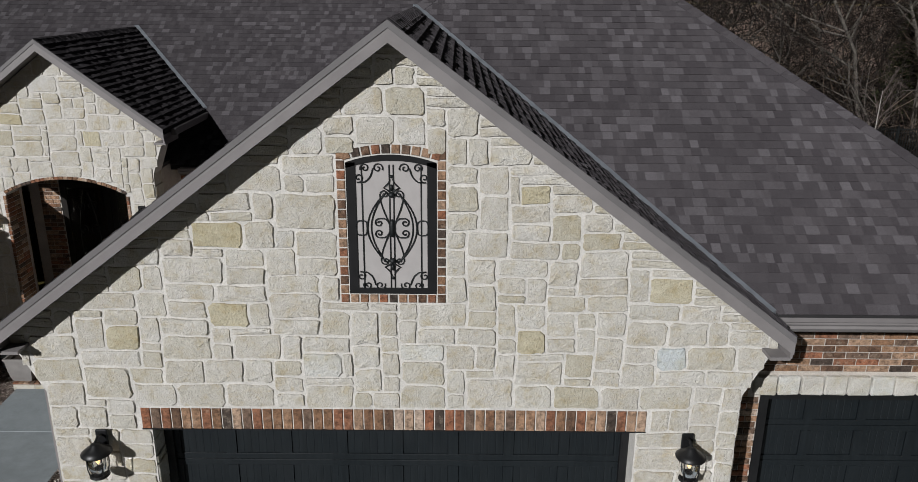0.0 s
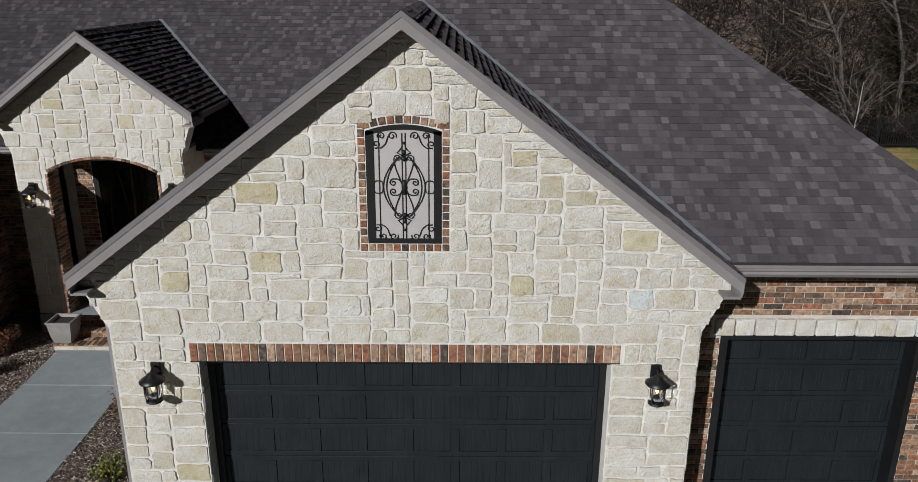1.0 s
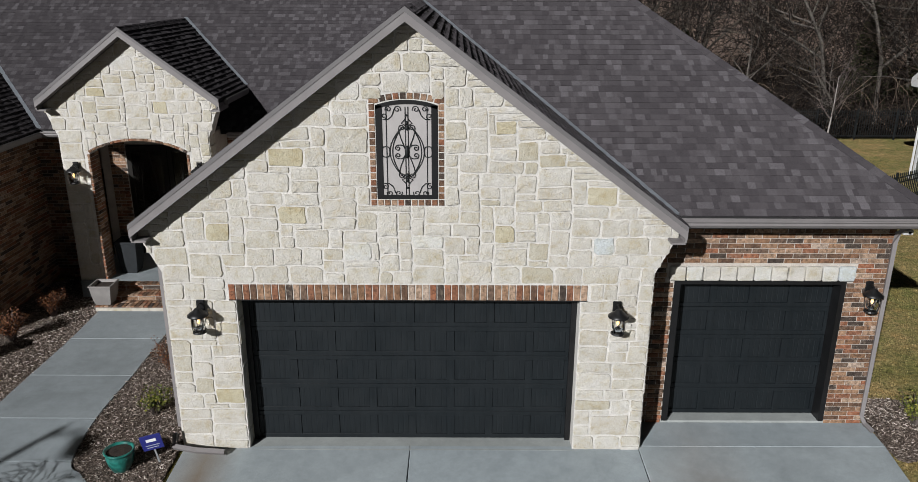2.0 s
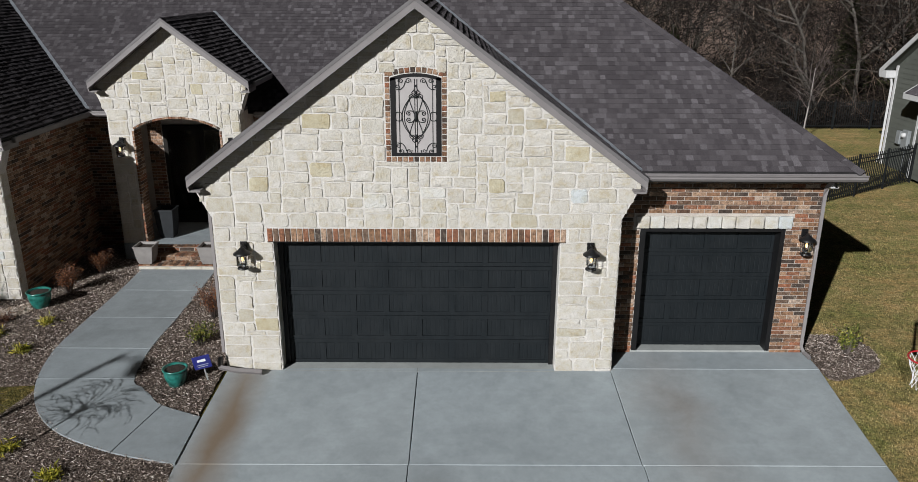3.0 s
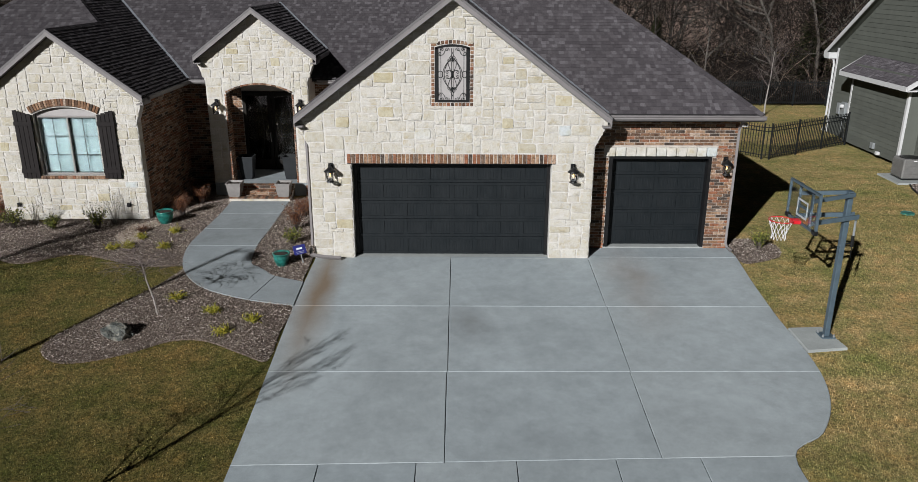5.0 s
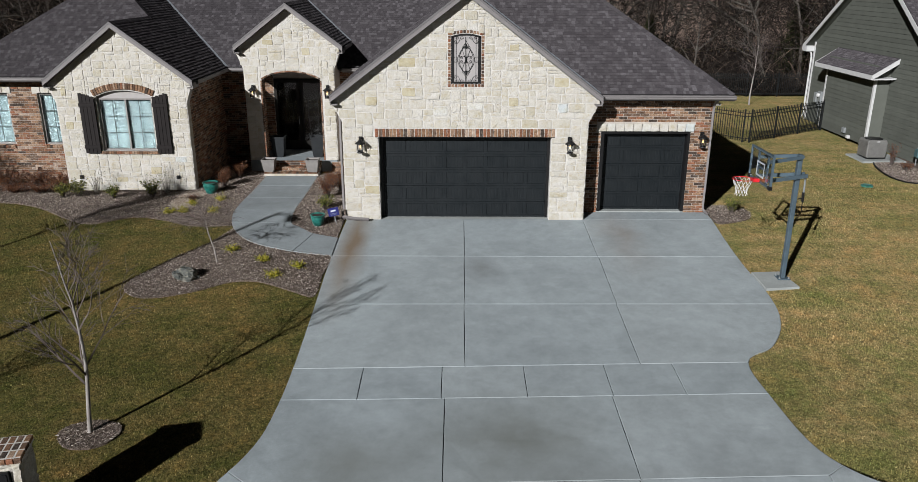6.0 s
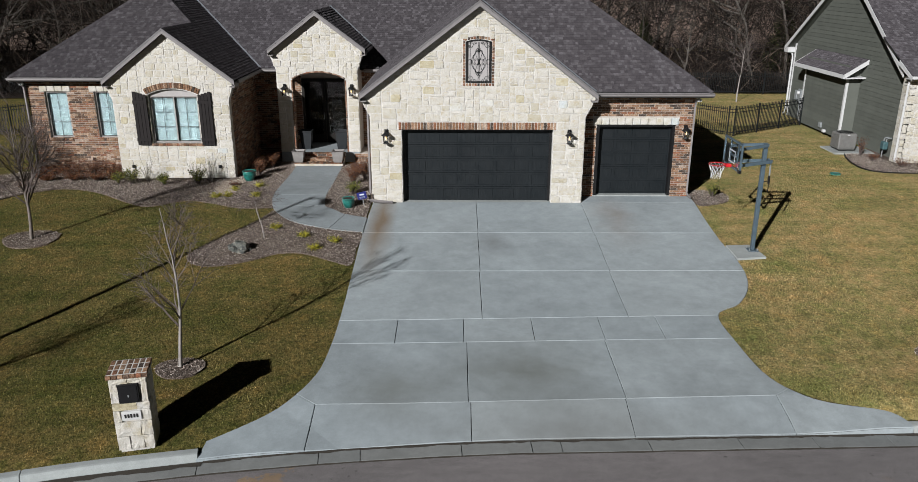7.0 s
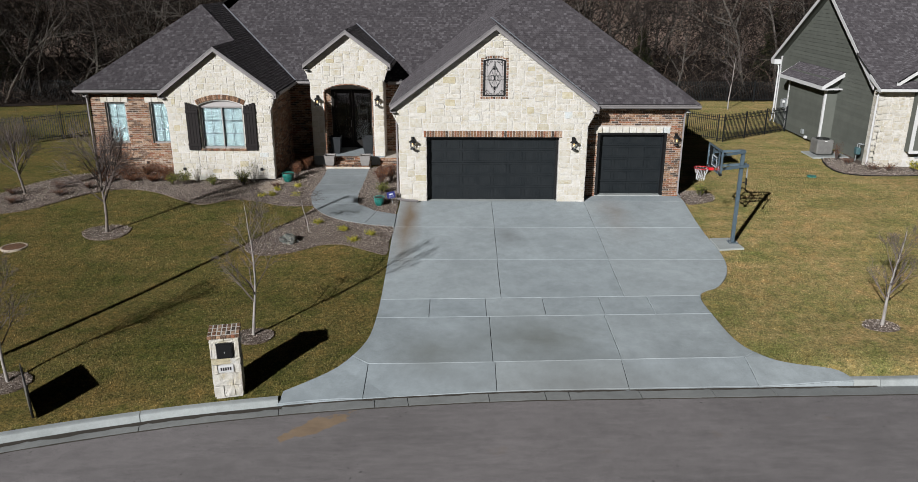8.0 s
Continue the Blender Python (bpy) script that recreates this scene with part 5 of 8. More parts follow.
caps(front, (HX, FY, EAVE), (RX, FY + HX - RX, EAVE + PITCH * (HX - RX)), normal(S), normal(E_))
caps(front, (0, GA + FY, gz), (RX, FY + HX - RX, EAVE + PITCH * (HX - RX)), normal(S), normal(W_))
caps(gable_r, (0, OVER, gz), (0, GA + FY, gz), normal(E_), normal(W_))
caps(lw_front, (LX0, LY, EAVE), (LC, LY + LH, EAVE + PITCH * LH), normal(S), normal(W_))
caps(lw_front, (lgx, LY + LX1 - lgx, EAVE + PITCH * (LX1 - lgx)), (LC, LY + LH, EAVE + PITCH * LH), normal(S), normal(E_))
caps(lw_right, (LC, LY + LH, EAVE + PITCH * LH), (LC, 11.3, EAVE + PITCH * LH), normal(E_), normal(W_))
caps(lg_left, (lgx, LGY, EAVE + PITCH * lgh), (lgx, LY + lgh, EAVE + PITCH * lgh), normal(E_), normal(W_))
caps(p_right, (px, PY, PZ + PITCH * ph), (px, 9.8, PZ + PITCH * ph), normal(E_), normal(W_))


def flashing(p0, p1, na, nb, wide=0.045):
    """A narrow metal strip in a valley."""
    p0, p1 = Vector(p0), Vector(p1)
    d = (p1 - p0).normalized()
    up = Vector((0, 0, 1))
    side = d.cross(up).normalized()
    bm = bmesh.new()
    prism(bm, [p0 - side * wide + up * 0.035, p0 + side * wide + up * 0.035, p0 + side * wide + up * 0.0, p0 - side * wide + up * 0.0], p1 - p0)
    part("valley_flashing", bm, FLASH, house, "narrow blue-grey metal flashing in a roof valley")


flashing((GA, FY, EAVE), (0, GA + FY, gz), None, None)
flashing((LX1, MY, EAVE), (-12.9, MY + 4.15, EAVE + PITCH * 4.15), None, None)
flashing((px + ph, MY + (PZ - EAVE) / PITCH, PZ), (px, MY + (PZ - EAVE) / PITCH + ph, PZ + PITCH * ph), None, None, 0.04)


# rake boards, soffits and gutters
def rake(x0, z0, x1, z1, y, wall_y, name="rake"):
    """Trim boards and soffit under one sloping edge of a gable roof; (x0, z0) is the foot of the slope."""
    bm = bmesh.new()
    prism(bm, [(x0, y - 0.012, z0 + 0.004), (x1, y - 0.012, z1 + 0.004), (x1, y - 0.012, z1 - 0.062), (x0, y - 0.012, z0 - 0.062)], (0, 0.040, 0))
    part("rake_moulding", bm, DRIP, house, "thin painted moulding along the roof edge")
    bm = bmesh.new()
    prism(bm, [(x0, y - 0.004, z0 - 0.064), (x1, y - 0.004, z1 - 0.064), (x1, y - 0.004, z1 - 0.185), (x0, y - 0.004, z0 - 0.185)], (0, 0.032, 0))
    part("rake_board", bm, FASCIA, house, "wide taupe painted rake board")
    bm = bmesh.new()
    prism(bm, [(x0, y + 0.028, z0 - 0.15), (x1, y + 0.028, z1 - 0.15), (x1, y + 0.028, z1 - 0.175), (x0, y + 0.028, z0 - 0.175)], (0, wall_y - y - 0.02, 0))
    part("soffit", bm, SOFFIT, house)


def gable_trim(xc, half, ze, y, wall_y):
    top = ze + PITCH * half
    rake(xc - half, ze, xc, top, y, wall_y)
    rake(xc + half, ze, xc, top, y, wall_y)
    for s in (-1, 1):
        bm = bmesh.new()
        a, b = xc + s * half, xc + s * (half - 0.20)
        box(bm, min(a, b), max(a, b), y + 0.05, wall_y + 0.4, ze - 0.27, ze - 0.235)
        box(bm, min(a, a - s * 0.025), max(a, a - s * 0.025), y + 0.02, wall_y + 0.4, ze - 0.235, ze - 0.06)
        part("eave_return", bm, FASCIA, house)


gable_trim(0.0, GA, EAVE, OVER, 0.0)
gable_trim(lgx, lgh, EAVE, LGY, 3.25)
gable_trim(px, ph, PZ, PY, 6.1)


def gutter(x0, x1, y, z, wall_y, label="taupe metal gutter along the eave"):
    """A gutter with an ogee front along x, with its fascia and soffit behind."""
    prof = [(0.0, 0.0), (-0.085, 0.0), (-0.12, 0.045), (-0.115, 0.075), (-0.135, 0.10), (-0.135, 0.12), (-0.12, 0.12), (-0.12, 0.105), (-0.10, 0.07), (-0.075, 0.012), (-0.012, 0.012), (-0.012, 0.12), (0, 0.12)]
    bm = bmesh.new()
    prism(bm, [(x0, y + a, z + b) for a, b in prof], (x1 - x0, 0, 0))
    g = part("gutter", bm, FASCIA, house, label)
    part("fascia", boxed(x0, x1, y + 0.002, y + 0.025, z - 0.04, z + 0.12), FASCIA, house)
    part("soffit", boxed(x0 + 0.02, x1 - 0.02, y + 0.03, wall_y + 0.05, z - 0.04, z - 0.015), SOFFIT, house)
    return g


gutter(GA + 0.06, HX + 0.03, FY + 0.01, EAVE - 0.155, BY)
gutter(LX0 - 0.03, lgx - lgh - 0.01, LY + 0.01, EAVE - 0.155, 4.3)
gutter(LX1 + 0.02, px - ph + 0.25, MY + 0.01, EAVE - 0.155, 7.4)
gutter(px + ph - 0.2, -GA + 0.2, MY + 0.01, EAVE - 0.155, 7.4)
for y0, y1, x in ((FY, BACK, HX),):
    part("fascia", boxed(x - 0.02, x + 0.005, y0, y1, EAVE - 0.20, EAVE - 0.02), FASCIA, house)
    part("soffit", boxed(7.30, x - 0.03, y0 + 0.05, y1, EAVE - 0.20, EAVE - 0.175), SOFFIT, house)
part("fascia", boxed(LX0 - 0.005, LX0 + 0.02, LY, BACK, EAVE - 0.20, EAVE - 0.02), FASCIA, house)
for x, y0, y1 in ((-GA, 0.35, 8.2), (LX1, 3.4, 7.0)):
    part("gutter", boxed(x - 0.09 if x == -GA else x, x if x == -GA else x + 0.09, y0, y1, EAVE - 0.16, EAVE - 0.04, 0.015), FASCIA, house)
    a, b = (x + 0.02, x + 0.32) if x == -GA else (x - 0.40, x - 0.02)
    part("soffit", boxed(a, b, y0, y1, EAVE - 0.20, EAVE - 0.175), SOFFIT, house)
for s in (-1, 1):
    part("gutter", boxed(px + s * ph - (0.09 if s < 0 else 0), px + s * ph + (0.09 if s > 0 else 0), PY + 0.35, 8.15, PZ - 0.16, PZ - 0.04, 0.015), FASCIA, house)


def downspout(pts, label, r=0.042):
    bm = bmesh.new()
    tube(bm, pts, r, 4)
    part("downspout", bm, FASCIA, house, label)


downspout([(7.30, 0.45, 3.55), (7.27, 0.68, 3.36), (7.265, 0.705, 3.2), (7.265, 0.705, 0.22), (7.29, 0.62, 0.12), (7.34, 0.45, 0.09)], "taupe downspout at the garage corner")
downspout([(-3.66, 0.05, 0.26), (-3.62, -0.16, 0.17), (-3.30, -0.18, 0.12), (-2.86, -0.18, 0.09)], "taupe downspout foot lying by the garage wall", 0.05)
downspout([(-3.68, 0.22, 3.52), (-3.64, 0.22, 3.3), (-3.64, 0.22, 0.3)], "taupe downspout beside the garage")
downspout([(LX0 + 0.25, 3.95, 3.55), (-17.0, 4.2, 3.3), (-17.0, 4.22, 0.2)], "taupe downspout at the wing corner")


# ---- left wing ----
LWY = 3.25
left_wall = gable_wall("left_gable_wall", LWY + 0.03, 0.29, -13.33, -9.08, lgx, 5.34, 0.18, -0.15, 2.95, 3.45,
                       [(-12.02, -10.22, 1.36, lambda x: arch(x, -11.12, 0.90, 3.16, 0.20))])


def lw_free(x, z):
    if -12.02 < x < -10.22 and 1.36 < z < arch(x, -11.12, 0.90, 3.16, 0.20):
        return False
    if -12.25 < x < -9.99 and 3.0 < z < arch(x, -11.12, 1.13, 3.25, 0.34) and z > arch(x, -11.12, 0.90, 3.16, 0.20) - 0.02:
        return False
    if -12.10 < x < -10.14 and 1.27 < z < 1.37:
        return False
    over = max(0.0, min(1.0, (z - 2.95) / 0.5)) * 0.18
    return -13.33 - over < x < -9.08 + over and z < 5.37 - PITCH * abs(x - lgx)


def lw_cuts(x, z):
    over = max(0.0, min(1.0, (z - 2.95) / 0.5)) * 0.18
    return [(PITCH, 1, 5.33 + PITCH * lgx), (-PITCH, 1, 5.33 - PITCH * lgx), (1, 0, -9.06 + over), (-1, 0, 13.35 + over)]


stonework(left_wall, LWY + 0.03, [-13.52, -13.33, -12.10, -10.14, -9.08, -8.90], [-0.06, 1.27, 3.16, 5.37], lw_free, lw_cuts, 21,
          [(-9.45, 1.15, 4, 2, BLUE_STONE), (-11.5, 0.45, 4, 2, OLIVE_STONE), (-12.9, 2.3, 3, 3, OLIVE_STONE), (-12.95, 3.35, 2, 3, OLIVE_STONE), (-9.6, 0.2, 5, 2, WHITE_STONE), (-10.3, 0.75, 4, 3, OLIVE_STONE)])
edge_stones(left_wall, -9.08, 1, LWY + 0.03, LWY + 0.32, -0.05, 2.95, 9)
ARCH_BRICK = brick_mesh("arch_brick", 0.20, 0.072, 0.05)
for i in range(25):
    x = -12.12 + 2.0 * (i + 0.5) / 25
    z = arch(x, -11.12, 1.0, 3.17, 0.235)
    dz = (arch(x + 0.02, -11.12, 1.0, 3.17, 0.235) - arch(x - 0.02, -11.12, 1.0, 3.17, 0.235)) / 0.04
    single("brick", ARCH_BRICK, left_wall, pose(x, LWY + 0.035, z + 0.095, 0, 90 - math.degrees(math.atan(dz)), 0))
SILL_BRICK = brick_mesh("sill_brick", 0.078, 0.085, 0.075)
for i in range(23):
    single("brick", SILL_BRICK, left_wall, pose(-12.08 + 0.0855 * (i + 0.5), LWY + 0.04, 1.318))


def window(x0, x1, z0, z1, y, sashes, label, cols=2, rows=3, head=None):
    """A window with frame, sashes, panes, muntins, blind slats and a dark room behind."""
    cx = (x0 + x1) / 2
    w, h = x1 - x0, z1 - z0
    fr = bmesh.new()
    box(fr, -w / 2, -w / 2 + 0.05, -0.02, 0.07, 0, h)
    box(fr, w / 2 - 0.05, w / 2, -0.02, 0.07, 0, h)
    box(fr, -w / 2 + 0.05, w / 2 - 0.05, -0.02, 0.07, 0, 0.055)
    box(fr, -w / 2 + 0.05, w / 2 - 0.05, -0.02, 0.07, h - 0.05, h)
    for i in range(1, sashes):
        x = -w / 2 + w * i / sashes
        box(fr, x - 0.025, x + 0.025, -0.015, 0.07, 0.055, h - 0.05)
    win = part("window", fr, FRAME_TAUPE, house, label)
    win.location = (cx, y, z0)
    sw = (w - 0.1 - 0.05 * (sashes - 1)) / sashes
    for i in range(sashes):
        a = -w / 2 + 0.05 + i * (sw + 0.05)
        pane = part("pane", boxed(a, a + sw, 0.022, 0.028, 0.055, h - 0.05), GLASS, win)
        pane.visible_shadow = False
        m = bmesh.new()
        for c in range(1, cols + 1):
            x = a + sw * c / (cols + 1)
            box(m, x - 0.009, x + 0.009, 0.008, 0.020, 0.055, h - 0.05)
        for r in range(1, rows):
            z = 0.055 + (h - 0.105) * r / rows
            box(m, a, a + sw, 0.009, 0.019, z - 0.009, z + 0.009)
        part("muntin_grid", m, MUNTIN, win)
        n = int((h - 0.1) / 0.052)
        sl = bmesh.new()
        for k in range(n):
            z = 0.07 + k * 0.052
            prism(sl, [(a + 0.01, 0.085, z), (a + 0.01, 0.095, z + 0.056), (a + 0.01, 0.098, z + 0.056), (a + 0.01, 0.088, z)], (sw - 0.02, 0, 0))
        part("blind", sl, BLIND, win, "white slatted blind behind the glass")
        part("blind_backing", boxed(a, a + sw, 0.135, 0.14, 0.05, h - 0.05), BLIND, win)
    return win


window(-12.0, -10.24, 1.37, 3.10, LWY + 0.14, 2, "wide two-sash taupe window with white blinds", 1, 3)
bm = bmesh.new()
for i in range(10):
    a, b = -12.0 + 1.76 * i / 10, -12.0 + 1.76 * (i + 1) / 10
    prism(bm, [(a, LWY + 0.15, 3.10), (b, LWY + 0.15, 3.10), (b, LWY + 0.15, arch(b, -11.12, 0.9, 3.16, 0.20) - 0.003), (a, LWY + 0.15, arch(a, -11.12, 0.9, 3.16, 0.20) - 0.003)], (0, 0.05, 0))
bmesh.ops.remove_doubles(bm, verts=bm.verts, dist=0.0005)
part("arch_panel", bm, PANEL_GREY, house, "pale panel filling the arch over the window")


def shutter(x0, x1, slope):
    cx, w = (x0 + x1) / 2, x1 - x0
    bm = bmesh.new()
    box(bm, -w / 2, w / 2, -0.006, 0.012, 0.02, 1.80)
    sh = part("shutter", bm, SHUTTER, house, "dark plank shutter with two battens")
    sh.location = (cx, LWY - 0.03, 1.30)
    n = 4
    for i in range(n):
        a, b = -w / 2 + w * i / n, -w / 2 + w * (i + 1) / n
        t = 1.80 + 0.15 * ((i + 0.5) / n if slope > 0 else 1 - (i + 0.5) / n)
        part("plank", boxed(a + 0.004, b - 0.004, -0.026, -0.006, 0.0, t + 0.05, 0.004), SHUTTER, sh)
    for z in (0.22, 1.60):
        part("batten", boxed(-w / 2 - 0.01, w / 2 + 0.01, -0.05, -0.026, z - 0.06, z + 0.06, 0.005), SHUTTER, sh)


shutter(-12.56, -12.06, -1)
shutter(-10.18, -9.70, 1)
for x in (-12.86, -9.62):
    bm = bmesh.new()
    box(bm, x - 0.055, x + 0.055, LWY - 0.045, LWY + 0.03, 0.42, 0.54, 0.01)
    part("vent_hood", bm, BLACK, house, "small black wall vent")
part("vent_hood", boxed(-14.85, -14.74, 4.235, 4.30, 0.46, 0.58, 0.01), BLACK, house, "small black wall vent")

# brick part of the wing
WBY = 4.30
W1, W2 = (-16.33, -15.47), (-14.46, -13.60)


def wb_free(x, z):
    for a, b in (W1, W2):
        if a < x < b and 1.34 < z < 3.12:
            return False
        if a - 0.16 < x < b + 0.16 and 3.11 < z < 3.34:
            return False
    return True


strips = [(-16.97, W1[0], -0.15, -0.15, 3.52, 3.52), (W1[1], W2[0], -0.15, -0.15, 3.52, 3.52), (W2[1], -13.3, -0.15, -0.15, 3.52, 3.52)]
for a, b in (W1, W2):
    strips += [(a, b, -0.15, -0.15, 1.34, 1.34), (a, b, 3.12, 3.12, 3.52, 3.52)]
wing_brick = wall_strips("wing_brick_wall", BRICK_MORTAR, house, strips, WBY, 0.28)
wrows = running_bond(-16.97, -13.34, -0.1, 3.50, wb_free)
near_rows = [r for r in wrows if r[0] > -15.2 and r[1] > 0.5][:300]
lay_bricks(wing_brick, WBY, near_rows)
kept = set(near_rows)
lay_bricks(wing_brick, WBY, [r for r in wrows if r not in kept], "y", True)
for a, b in (W1, W2):
    window(a + 0.01, b - 0.01, 1.36, 3.11, WBY + 0.09, 1, "narrow taupe window with white blinds", 1, 3)
    for i in range(10):
        single("brick", SILL_BRICK, wing_brick, pose(a + 0.086 * (i + 0.5), WBY + 0.01, 1.30))
    for i in range(4):
        w = (b - a + 0.3) / 4
        ob = put("lintel_stone", boxed(-w / 2 + 0.008, w / 2 - 0.008, -0.04, 0.01, -0.10, 0.10, 0.012), LIMESTONE, wing_brick)
        ob.location = (a - 0.15 + w * (i + 0.5), WBY, 3.225)
# flank of the wing beside the porch, and walls that close the wing
wing_flank = wall_strips("wing_flank_wall", BRICK_MORTAR, house, [(LWY + 0.32, 7.7, -0.15, -0.15, 3.52, 3.52)], -9.38, 0.28, "x")
lay_bricks(wing_flank, -9.10, running_bond(LWY + 0.34, 7.4, -0.1, 3.5, lambda x, z: True), "x", True, 1)
wall_strips("wing_end_wall", BRICK_MORTAR, house, [(WBY + 0.28, 19.1, -0.15, -0.15, 3.52, 3.52)], -16.95, 0.28, "x")
for nm, x0, x1 in (("main_wall", -9.1, -7.92), ("main_wall", -4.68, -3.56)):
    mw = wall_strips(nm, BRICK_MORTAR, house, [(x0, x1, -0.15, -0.15, 3.52, 3.52)], 7.4, 0.28)
    lay_bricks(mw, 7.4, running_bond(x0, x1, -0.1, 3.5, lambda x, z: True), "y", True)

# ---- porch ----
PWY = 6.10
P0, P1, PC = -7.30, -5.20, -6.25
PF = 0.42
porch_wall = gable_wall("porch_wall", PWY + 0.03, 0.37, -7.92, -4.68, px, 5.83, 0.22, -0.1, 3.72, 4.32,
                        [(P0, P1, -0.1, lambda x: arch(x, PC, 1.05, 3.36, 0.27))])


def po_free(x, z):
    if P0 < x < P1 and z < arch(x, PC, 1.05, 3.36, 0.27):
        return False
    if P0 - 0.055 < x < P1 + 0.055 and z < arch(x, PC, 1.105, 3.41, 0.275):
        return False
    over = max(0.0, min(1.0, (z - 3.72) / 0.6)) * 0.22
    return -7.92 - over < x < -4.68 + over and z < 5.86 - PITCH * abs(x - px)


def po_cuts(x, z):
    over = max(0.0, min(1.0, (z - 3.72) / 0.6)) * 0.22
    return [(PITCH, 1, 5.82 + PITCH * px), (-PITCH, 1, 5.82 - PITCH * px), (1, 0, -4.66 + over), (-1, 0, 7.94 + over)]


stonework(porch_wall, PWY + 0.03, [-8.14, -7.92, P0, P1, -4.68, -4.46], [0.0, 3.30, 5.86], po_free, po_cuts, 33,
          [(-6.9, 4.75, 4, 2, OLIVE_STONE), (-5.6, 4.35, 3, 3, OLIVE_STONE), (-6.7, 4.25, 5, 3, None), (-5.1, 3.4, 3, 3, WHITE_STONE)])
edge_stones(porch_wall, -4.68, 1, PWY + 0.03, PWY + 0.40, 0.0, 3.75, 6)
edge_stones(porch_wall, -7.92, -1, PWY + 0.03, PWY + 0.40, 0.0, 3.75, 7)
SLIM = brick_mesh("slim_brick", 0.078, 0.052, 0.03)
EDGE_BRICK = brick_mesh("edge_brick", 0.052, 0.070, 0.03)
for i in range(26):
    x = P0 - 0.02 + 2.14 * (i + 0.5) / 26
    dz = (arch(x + 0.02, PC, 1.05, 3.36, 0.27) - arch(x - 0.02, PC, 1.05, 3.36, 0.27)) / 0.04
    single("brick", SLIM, porch_wall, pose(x, PWY + 0.04, arch(x, PC, 1.07, 3.36, 0.27) + 0.026, 0, -math.degrees(math.atan(dz)), 0))
JAMB = brick_mesh("jamb_brick", 0.19, 0.07, 0.012)
for side, x, turn in ((0, P0, 90), (1, P1, -90)):
    for j in range(36):
        z = PF + 0.04 + 0.081 * j
        if z < 3.33:
            for k in range(2):
                single("brick", JAMB, porch_wall, pose(x, PWY + 0.13 + 0.2 * k, z, 0, 0, turn))
            single("brick", EDGE_BRICK, porch_wall, pose(x + (-0.026 if side == 0 else 0.026), PWY + 0.040, z))

porch_floor = put("porch_floor", boxed(-7.9, -4.7, 6.05, 8.1, 0.0, PF), WALK_CONCRETE)
tagged(porch_floor, "grey concrete porch floor", "porch floor", "", "structure")
# inside of the porch
porch_in = thing("porch_recess", (0, 0, 0), "shaded brick entry recess behind the arch", "entry", "", 0, "structure")
part("side_wall", boxed(-4.90, -4.68, 6.5, 8.1, PF, 3.75), BRICK_MORTAR, porch_in)
part("side_beam", boxed(-7.92, -7.70, 6.5, 8.1, 3.40, 3.75), BRICK_MORTAR, porch_in)
part("back_wall", boxed(-7.9, -7.30, 7.9, 8.12, PF, 3.75), BRICK_MORTAR, porch_in)
part("back_wall", boxed(-5.35, -4.7, 7.9, 8.12, PF, 3.75), BRICK_MORTAR, porch_in)
part("back_wall", boxed(-7.30, -5.35, 7.9, 8.12, 3.2, 3.75), BRICK_MORTAR, porch_in)
lay_bricks(porch_in, 7.9, running_bond(-7.7, -7.30, PF, 3.6, lambda x, z: True), "y", True)
part("porch_ceiling", boxed(-7.9, -4.7, 6.45, 8.12, 3.75, 3.80), SOFFIT, porch_in)


def entry_door(x0, x1, label):
    bm = bmesh.new()
    w = x1 - x0
    box(bm, -w / 2, w / 2, 0, 0.05, 0, 2.72, 0.006)
    d = part("entry_door", bm, WOOD_DOOR, porch_in, label)
    d.location = ((x0 + x1) / 2, 7.94, PF + 0.02)
    fr = bmesh.new()
    for a, b, c, e in ((-w / 2, -w / 2 + 0.11, 0, 2.72), (w / 2 - 0.11, w / 2, 0, 2.72), (-w / 2 + 0.11, w / 2 - 0.11, 0, 0.35), (-w / 2 + 0.11, w / 2 - 0.11, 2.58, 2.72)):
        box(fr, a, b, -0.03, 0.0, c, e, 0.004)
    part("stile", fr, WOOD_DOOR, d)
    part("door_glass", boxed(-w / 2 + 0.11, w / 2 - 0.11, -0.008, -0.002, 0.35, 2.58), CLEAR, d)
    sc = bmesh.new()
    for s in (-1, 1):
        for z in (0.7, 1.2, 1.7, 2.2):
            tube(sc, [(s * x, -0.022, z + zz) for x, zz in spiral(0.12, 0, 0.11, 1.4, 0.5)], 0.010, 5)
        tube(sc, [(s * (0.05 + 0.15 * math.sin(math.pi * i / 16)), -0.022, 0.4 + 2.1 * i / 16) for i in range(17)], 0.009, 5)
    part("iron_scroll", sc, IRON, d)
    hd = bmesh.new()
    tube(hd, [(w / 2 - 0.06, -0.03, 1.0), (w / 2 - 0.06, -0.08, 1.02), (w / 2 - 0.06, -0.08, 1.28), (w / 2 - 0.06, -0.03, 1.3)], 0.012, 6)
    part("door_handle", hd, METER, d, "silver pull handle")


entry_door(-7.30, -6.335, "dark wooden entry door with scrolled iron grille")
entry_door(-6.315, -5.35, "dark wooden entry door with scrolled iron grille")

